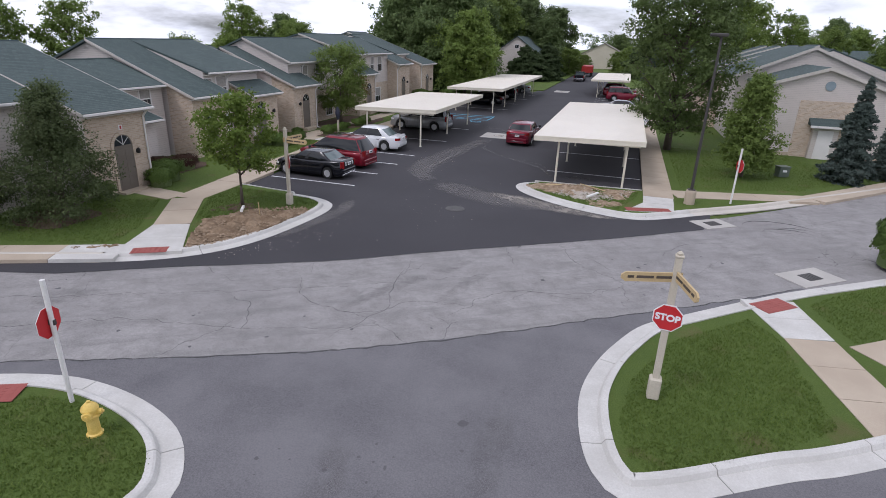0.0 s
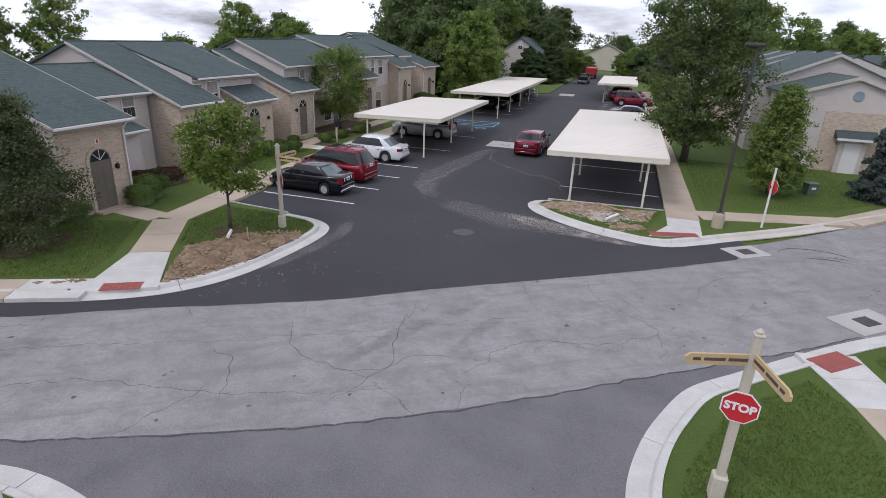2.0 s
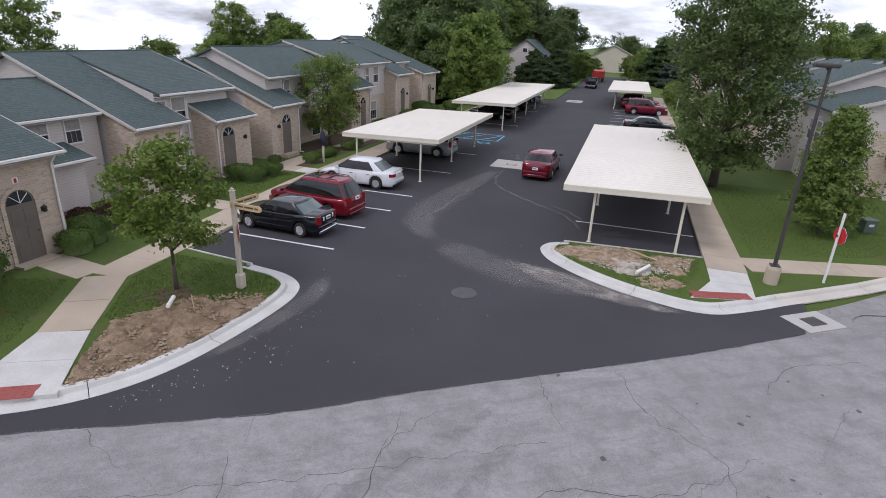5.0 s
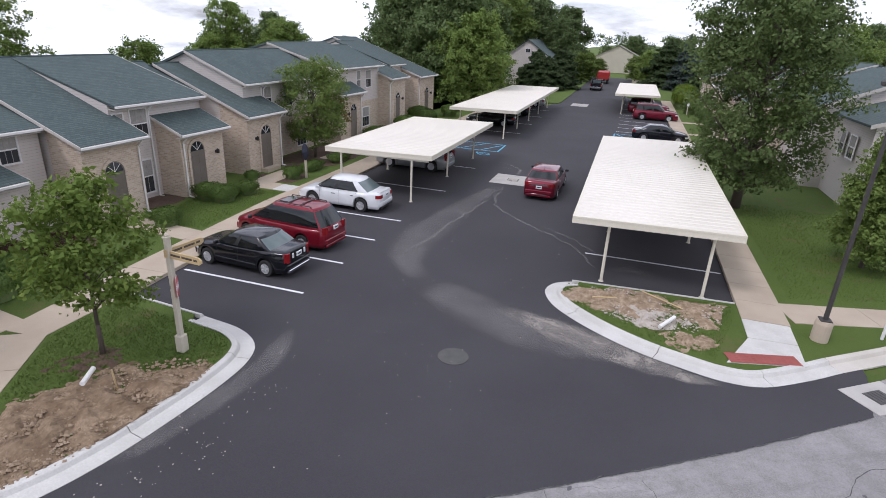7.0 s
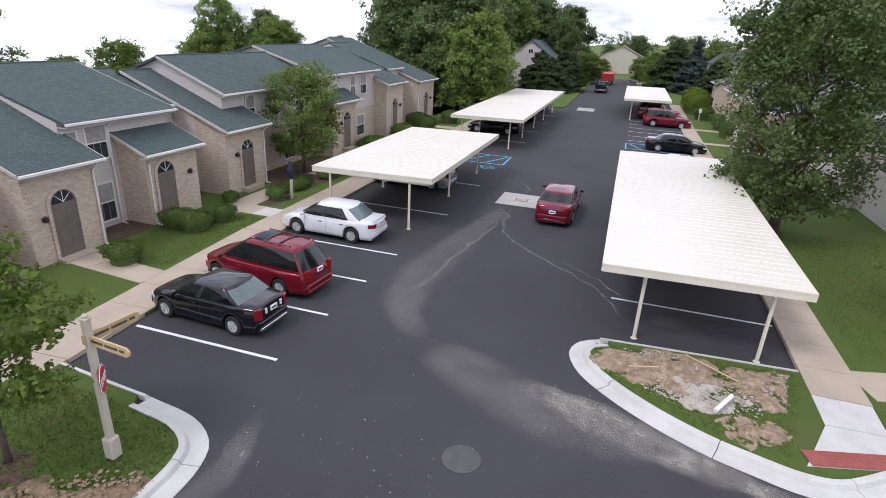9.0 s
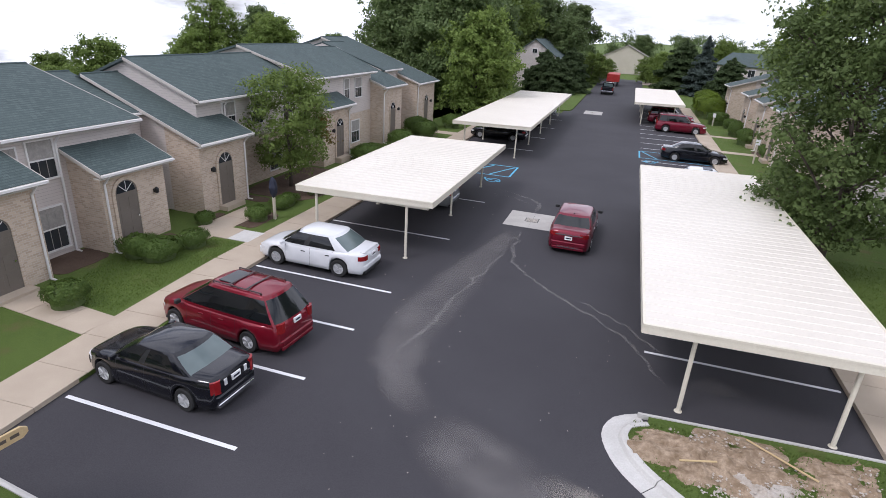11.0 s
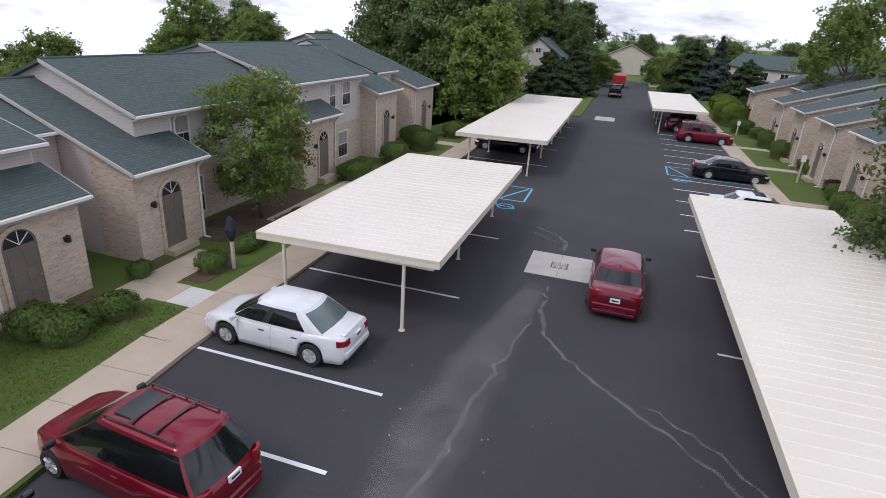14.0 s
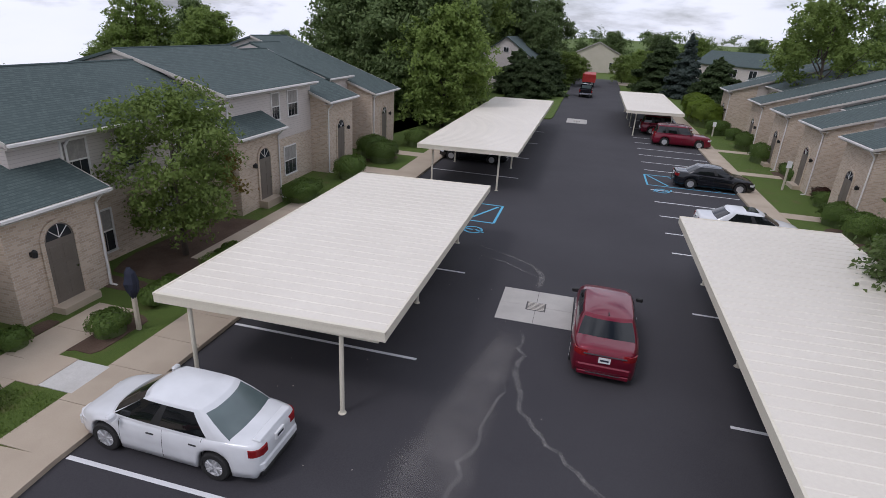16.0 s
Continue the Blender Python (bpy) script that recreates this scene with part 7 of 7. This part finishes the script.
pipe((10.55, 4.25, 0.26), (11.8, 3.4, 0.24), 0.022, "sign_wood", "long thin wooden lath lying on the island", "stake")
pipe((9.0, 2.8, 0.38), (9.75, 3.0, 0.42), 0.022, "sign_wood", "thin wooden lath lying on the soil", "stake")


# ---------------- oil stains on the paving ----------------
def stains(spots, seed, label):
    """Small flat ragged stains: (middle x, y, spread x, y, count, least and greatest radius, height)."""
    rng = np.random.default_rng(seed)
    vs, fs = [], []
    for cx, cy, sx, sy, cnt, lo, hi, z in spots:
        for _ in range(cnt):
            x, y = cx + rng.normal(0, sx), cy + rng.normal(0, sy)
            r, st, turn = lo + (hi - lo) * rng.random() ** 3, rng.uniform(0.5, 1.0), rng.random() * 3.14
            k = len(vs)
            for i in range(10):
                a = 0.62832 * i
                q = r * rng.uniform(0.7, 1.15)
                u, v = q * math.cos(a), q * st * math.sin(a)
                vs.append((x + u * math.cos(turn) - v * math.sin(turn), y + u * math.sin(turn) + v * math.cos(turn), z))
            fs.append(tuple(range(k, k + 10)))
    ob = part("oil_stains", mesh_of("oil_stains", vs, fs), M["oil_stain"], None)
    tagged(ob, label, "stains", kind="stuff")


stains([(8.6, -18.2, 1.6, 2.2, 70, 0.012, 0.06, 0.0125), (10.0, -15.5, 0.02, 0.02, 1, 0.11, 0.12, 0.0125), (11.5, -17, 1.5, 2, 30, 0.012, 0.05, 0.0125)], 61, "small dark oil spots on the driveway")
stains([(2, -15, 5, 2.0, 45, 0.015, 0.085, 0.0045), (13, -6, 4, 2.2, 45, 0.015, 0.085, 0.0045)], 62, "dark oil spots on the old street")


# ---------------- dust, tyre tracks and cracks on the paving ----------------
def dust_material(name, c, lo, hi, scale, strength=1.0):
    m, n, l, b = node_material(name, 0.95)
    co = place(n)
    f, _ = noise_node(n, l, co, scale, 6, 0.7, lo, hi)
    f2, _ = noise_node(n, l, co, 40, 3, 0.7, 0.3, 0.7)
    l.new(mixed(n, l, f2, c, tuple(v * 1.25 for v in c)), b.inputs["Base Color"])
    uv = n.new("ShaderNodeAttribute")
    uv.attribute_name = "soft_edge"
    k = n.new("ShaderNodeMath")
    k.operation = "MULTIPLY"
    l.new(f, k.inputs[0])
    l.new(uv.outputs["Fac"], k.inputs[1])
    t = n.new("ShaderNodeBsdfTransparent")
    mx = n.new("ShaderNodeMixShader")
    dim = n.new("ShaderNodeMath")
    dim.operation = "MULTIPLY"
    dim.inputs[1].default_value = strength
    l.new(k.outputs[0], dim.inputs[0])
    l.new(dim.outputs[0], mx.inputs[0])
    l.new(t.outputs[0], mx.inputs[1])
    l.new(b.outputs[0], mx.inputs[2])
    l.new(mx.outputs[0], n["Material Output"].inputs["Surface"])
    return m


M["dust"] = dust_material("dust", (0.17, 0.16, 0.157), 0.2, 0.68, 0.8, 0.65)
M["dust_thick"] = dust_material("dust_thick", (0.33, 0.30, 0.265), 0.3, 0.66, 1.1, 0.75)
M["dried_trickle"] = dust_material("dried_trickle", (0.24, 0.23, 0.22), 0.34, 0.72, 3.0, 0.7)
M["tar"] = dust_material("tar", (0.07, 0.07, 0.07), 0.3, 0.55, 5.0)
M["worn_dark"] = dust_material("worn_dark", (0.16, 0.153, 0.15), 0.40, 0.85, 1.6, 0.55)


def trace(name, line, widths, material, label, category, z=0.0125, step=0.3, wander=0.04):
    """A thin stain along a plan line, fading to its edges."""
    pts = spline(line, step)
    nor = lefts(pts)
    n = len(pts)
    vs, fs, soft = [], [], []
    at = [i / (len(widths) - 1) for i in range(len(widths))]
    for i, (p, v) in enumerate(zip(pts, nor)):
        w = float(np.interp(i / (n - 1), at, widths)) * (1 + 0.35 * noise.noise((p.x * 1.7, p.y * 1.7, 4.0)))
        off = wander * noise.noise((p.x * 2.5, p.y * 2.5, 9.0)) * 2
        for q, s in ((-0.5, 0.0), (-0.22, 1.0), (0.22, 1.0), (0.5, 0.0)):
            c = p + v * (q * w + off)
            vs.append((c.x, c.y, z))
            soft.append(s * min(1.0, i / 3, (n - 1 - i) / 3))
    for i in range(n - 1):
        for j in range(3):
            fs.append((i * 4 + j, (i + 1) * 4 + j, (i + 1) * 4 + j + 1, i * 4 + j + 1))
    me = bpy.data.meshes.new(name)
    me.from_pydata(vs, [], fs)
    a = me.attributes.new("soft_edge", "FLOAT", "POINT")
    a.data.foreach_set("value", soft)
    me.update()
    me.materials.append(M[material])
    ob = new(name, me)
    tagged(ob, label, category, kind="structure")
    return ob


trace("dust_stain", [(3.4, 2.5), (2.3, 3.6), (1.6, 5.6), (1.7, 8.6), (2.1, 12.2), (2.7, 16.6)], [0.8, 2.0, 2.2, 1.9, 1.4, 0.8], "dust", "pale dried dust trail on the dark asphalt", "stain", 0.0125)
trace("dust_stain", [(3.4, 2.5), (4.8, 1.6), (6.8, 0.6), (9.0, 0.3), (10.6, 0.0)], [1.4, 2.2, 2.6, 2.2, 0.8], "dust", "pale dried dust trail on the dark asphalt", "stain", 0.0130)
trace("dust_stain", [(6.2, 1.6), (7.4, 1.1), (9.0, 0.5), (11.4, -0.3), (12.6, -0.4)], [0.4, 1.3, 1.3, 0.9, 0.25], "dust_thick", "pale silt washed along the kerb", "stain", 0.0136)
trace("dust_stain", [(9.0, 6.0), (7.9, 8.2), (6.2, 9.8), (4.4, 11.5), (3.3, 13.2), (3.0, 16.9)], [0.1, 0.16, 0.18, 0.14, 0.2, 0.12], "dried_trickle", "thin dried trickle line on the asphalt", "stain", 0.0142, wander=0.12)
trace("dust_stain", [(9.4, 7.4), (8.5, 8.3), (7.3, 9.6), (5.8, 10.6)], [0.08, 0.14, 0.12, 0.05], "dried_trickle", "thin dried trickle line on the asphalt", "stain", 0.0148, wander=0.12)
trace("dust_stain", [(1.6, 4.4), (2.0, 6.4), (2.1, 8.0), (2.6, 11.8), (3.0, 14.0)], [0.1, 0.16, 0.14, 0.12, 0.06], "dried_trickle", "thin dried trickle line on the asphalt", "stain", 0.0148, wander=0.1)
trace("dust_stain", [(3.0, 19.6), (3.2, 21.0), (2.4, 22.2), (0.6, 23.2), (-0.6, 23.6)], [0.35, 0.3, 0.16, 0.1, 0.06], "dried_trickle", "thin dried trickle line on the asphalt", "stain", 0.0142, wander=0.12)
trace("dust_stain", [(3.1, 20.8), (1.6, 21.8), (0.0, 22.4)], [0.12, 0.1, 0.06], "dried_trickle", "thin dried trickle line on the asphalt", "stain", 0.0148, wander=0.1)
trace("dust_stain", [(0.9, -1.9), (1.3, -4.0), (1.0, -6.4), (0.6, -8.2)], [0.5, 0.9, 0.8, 0.4], "dust", "scattered dust beside the kerb", "stain", 0.0125)
trace("dust_stain", [(9.3, 6.2), (10.2, 6.6), (11.2, 6.4)], [0.5, 1.0, 0.4], "dust", "dust under the carport's end", "stain", 0.0125)
for k, ln in enumerate([[(-24, -24.2), (-10, -17.8), (-2, -14.2), (4, -11.2), (9.5, -7.8)], [(5.9, -13.6), (6.6, -11.6), (6.2, -9.4), (6.9, -7.7)], [(10.6, -4.4), (11.4, -6.3), (12.7, -7.2), (13.0, -9.3)],
                        [(-6, -18.6), (-2.4, -16.4), (0.6, -14.6), (4.0, -13.8), (7.2, -12.4)], [(2.2, -12.4), (3.3, -12.9), (3.9, -14.3)], [(8.4, -11.6), (9.4, -9.4), (11.7, -8.6), (13.6, -6.8)], [(14, -4.4), (15.2, -2.6), (17.2, -1.6)],
                        [(-9, -16.0), (-7.4, -17.2), (-7.0, -18.9)], [(3.4, -10.4), (4.2, -11.8), (6.0, -12.1), (7.3, -10.9), (9.0, -10.6)], [(18, 0.6), (20.2, 1.8), (23, 4.8)]]):
    trace("asphalt_crack", ln, [0.010, 0.022, 0.016, 0.010], "tar", "dark wandering crack in the old asphalt", "crack", 0.005, 0.12, 0.10)
trace("worn_patch", [(5.5, -12.2), (6.2, -10.5), (7.4, -8.4), (8.1, -7.0)], [0.3, 0.6, 0.6, 0.3], "worn_dark", "dark tyre-worn streak on the street", "stain", 0.0045)
trace("worn_patch", [(7.8, -11.0), (8.2, -9.4), (8.8, -8.0)], [0.2, 0.5, 0.3], "worn_dark", "dark tyre-worn streak on the street", "stain", 0.0049)
trace("worn_patch", [(-2.6, -14.9), (-1.9, -14.2), (-0.9, -13.4)], [0.6, 1.2, 0.5], "worn_dark", "dark oily patch on the street", "stain", 0.0045)
for k, (cx, cy, r) in enumerate([(19.2, 0.2, 1.1), (19.6, 0.7, 0.8), (19.0, 0.9, 1.5)]):
    trace("tyre_mark", [(cx + r * math.cos(a), cy + 0.7 * r * math.sin(a)) for a in (0.2, 0.9, 1.7, 2.5, 3.2)], [0.05, 0.12, 0.1, 0.04], "tar", "curved black tyre mark on the street", "stain", 0.0045 + 0.0006 * k)
trace("worn_patch", [(7.9, -24), (8.6, -20.5), (9.2, -17.6)], [0.1, 0.1, 0.08], "tar", "thin dark drip line in the driveway", "stain", 0.0125)
trace("worn_patch", [(8.0, -16.5), (8.4, -19.5), (8.0, -24)], [0.6, 1.0, 0.8], "worn_dark", "tyre-worn band in the driveway", "stain", 0.0125)
trace("worn_patch", [(10.7, -14.5), (10.6, -18), (10.2, -24)], [0.6, 0.9, 0.8], "worn_dark", "tyre-worn band in the driveway", "stain", 0.0125)
# dark seams where new asphalt meets old
trace("asphalt_seam", lot_edge[:-1], [0.05, 0.06, 0.05, 0.06, 0.05], "tar", "dark joint between new and old asphalt", "seam", 0.0125, 0.2, 0.03)
trace("asphalt_seam", [(-3, -18.4), (0, -16.95), (2.8, -15.75), (6.5, -13.95), (9.6, -12.0), (12.6, -9.8), (14.6, -8.4), (16.5, -7.0), (18.2, -5.6)], [0.06, 0.07, 0.06], "tar", "dark joint between new and old asphalt", "seam", 0.0125, 0.2, 0.04)


# ---------------- grass ----------------
def grass(poly, per, seed, size, keep_out=()):
    """Upright blades over a lawn."""
    rng = np.random.default_rng(seed)
    xs_, ys_ = [p[0] for p in poly], [p[1] for p in poly]
    n = int((max(xs_) - min(xs_)) * (max(ys_) - min(ys_)) * per)
    cand = np.stack([rng.uniform(min(xs_), max(xs_), n), rng.uniform(min(ys_), max(ys_), n)], 1)
    bad = lambda p: any(inside(p, k) for k in keep_out)
    ok = np.array([inside(p, poly) and not bad(p) for p in cand])
    c = cand[ok]
    k = len(c)
    a = rng.uniform(0, 6.2832, k)
    w = 0.012 + 0.01 * rng.random(k)
    h = size * rng.uniform(0.5, 1.3, k)
    lean = rng.normal(0, 0.45, (k, 2)) * h[:, None]
    base = np.column_stack([c, np.full(k, LAWN_Z - 0.01)])
    side = np.column_stack([np.cos(a) * w, np.sin(a) * w, np.zeros(k)])
    tip = base + np.column_stack([lean, h])
    vs = np.stack([base - side, base + side, tip], 1).reshape(-1, 3)
    me = bpy.data.meshes.new("grass")
    me.vertices.add(3 * k)
    me.vertices.foreach_set("co", vs.astype(np.float32).ravel())
    me.loops.add(3 * k)
    me.loops.foreach_set("vertex_index", np.arange(3 * k, dtype=np.int32))
    me.polygons.add(k)
    me.polygons.foreach_set("loop_start", np.arange(0, 3 * k, 3, dtype=np.int32))
    me.polygons.foreach_set("loop_total", np.full(k, 3, dtype=np.int32))
    me.update(calc_edges=True)
    me.materials.append(M["grass_blade"])
    tagged(new("grass", me), "short mown grass blades on the lawn", "grass", kind="stuff")


def band(x0, y0, x1, y1, w):
    d = Vector((x1 - x0, y1 - y0)).normalized()
    s = Vector((-d.y, d.x)) * w / 2
    return [(x0 - s.x, y0 - s.y), (x1 - s.x, y1 - s.y), (x1 + s.x, y1 + s.y), (x0 + s.x, y0 + s.y)]


grass([(16.1, -8.8), (14.1, -10.8), (13.1, -12.9), (12.85, -14.5), (13.05, -15.5), (13.4, -15.8), (14.4, -15.3), (15.7, -14.4), (16.95, -13.3), (16.65, -9.7)], 700, 71, 0.06)
grass([(17.95, -7.2), (19.6, -5.5), (21.4, -4.1), (25, -1.2), (26, -5.2), (18.5, -9.5)], 500, 72, 0.06, [band(18.6, -10.0, 26, -4.6, 1.2)])
grass([(5.5, -19.9), (5.55, -18.9), (5.3, -18.4), (4.4, -17.95), (2.7, -17.6), (1.75, -17.8), (0.6, -20), (0, -22), (5, -22)], 700, 73, 0.06)
grass([(-4.7, -2.9), (-1.8, -3.0), (-0.5, -3.2), (0.1, -3.8), (0.25, -4.8), (0.2, -6), (-2.4, -7.2), (-3.0, -7.6), (-4.6, -5.0)], 500, 74, 0.06)
grass([(8.1, 4.2), (8.0, 3.6), (8.3, 2.7), (9.1, 1.95), (10.6, 1.2), (12.4, 0.8), (12.5, 0.7), (13.3, 3.4), (13.4, 4.6)], 260, 75, 0.07)
grass([(-6.95, 3.3), (-9.3, 3.3), (-10.3, 6.4), (-9.2, 9.0), (-8.0, 9.6), (-6.95, 9.6)], 420, 76, 0.06)
grass([(-6.2, -5.95), (-4.35, -8.9), (-3.75, -10.6), (-4.8, -11.2), (-9, -12.5), (-12, -10), (-8.5, -6.9)], 320, 77, 0.06)
grass([(15.45, 6.0), (21.3, 8.0), (26, 13), (23, 18.8), (15.45, 18.8)], 160, 78, 0.07)
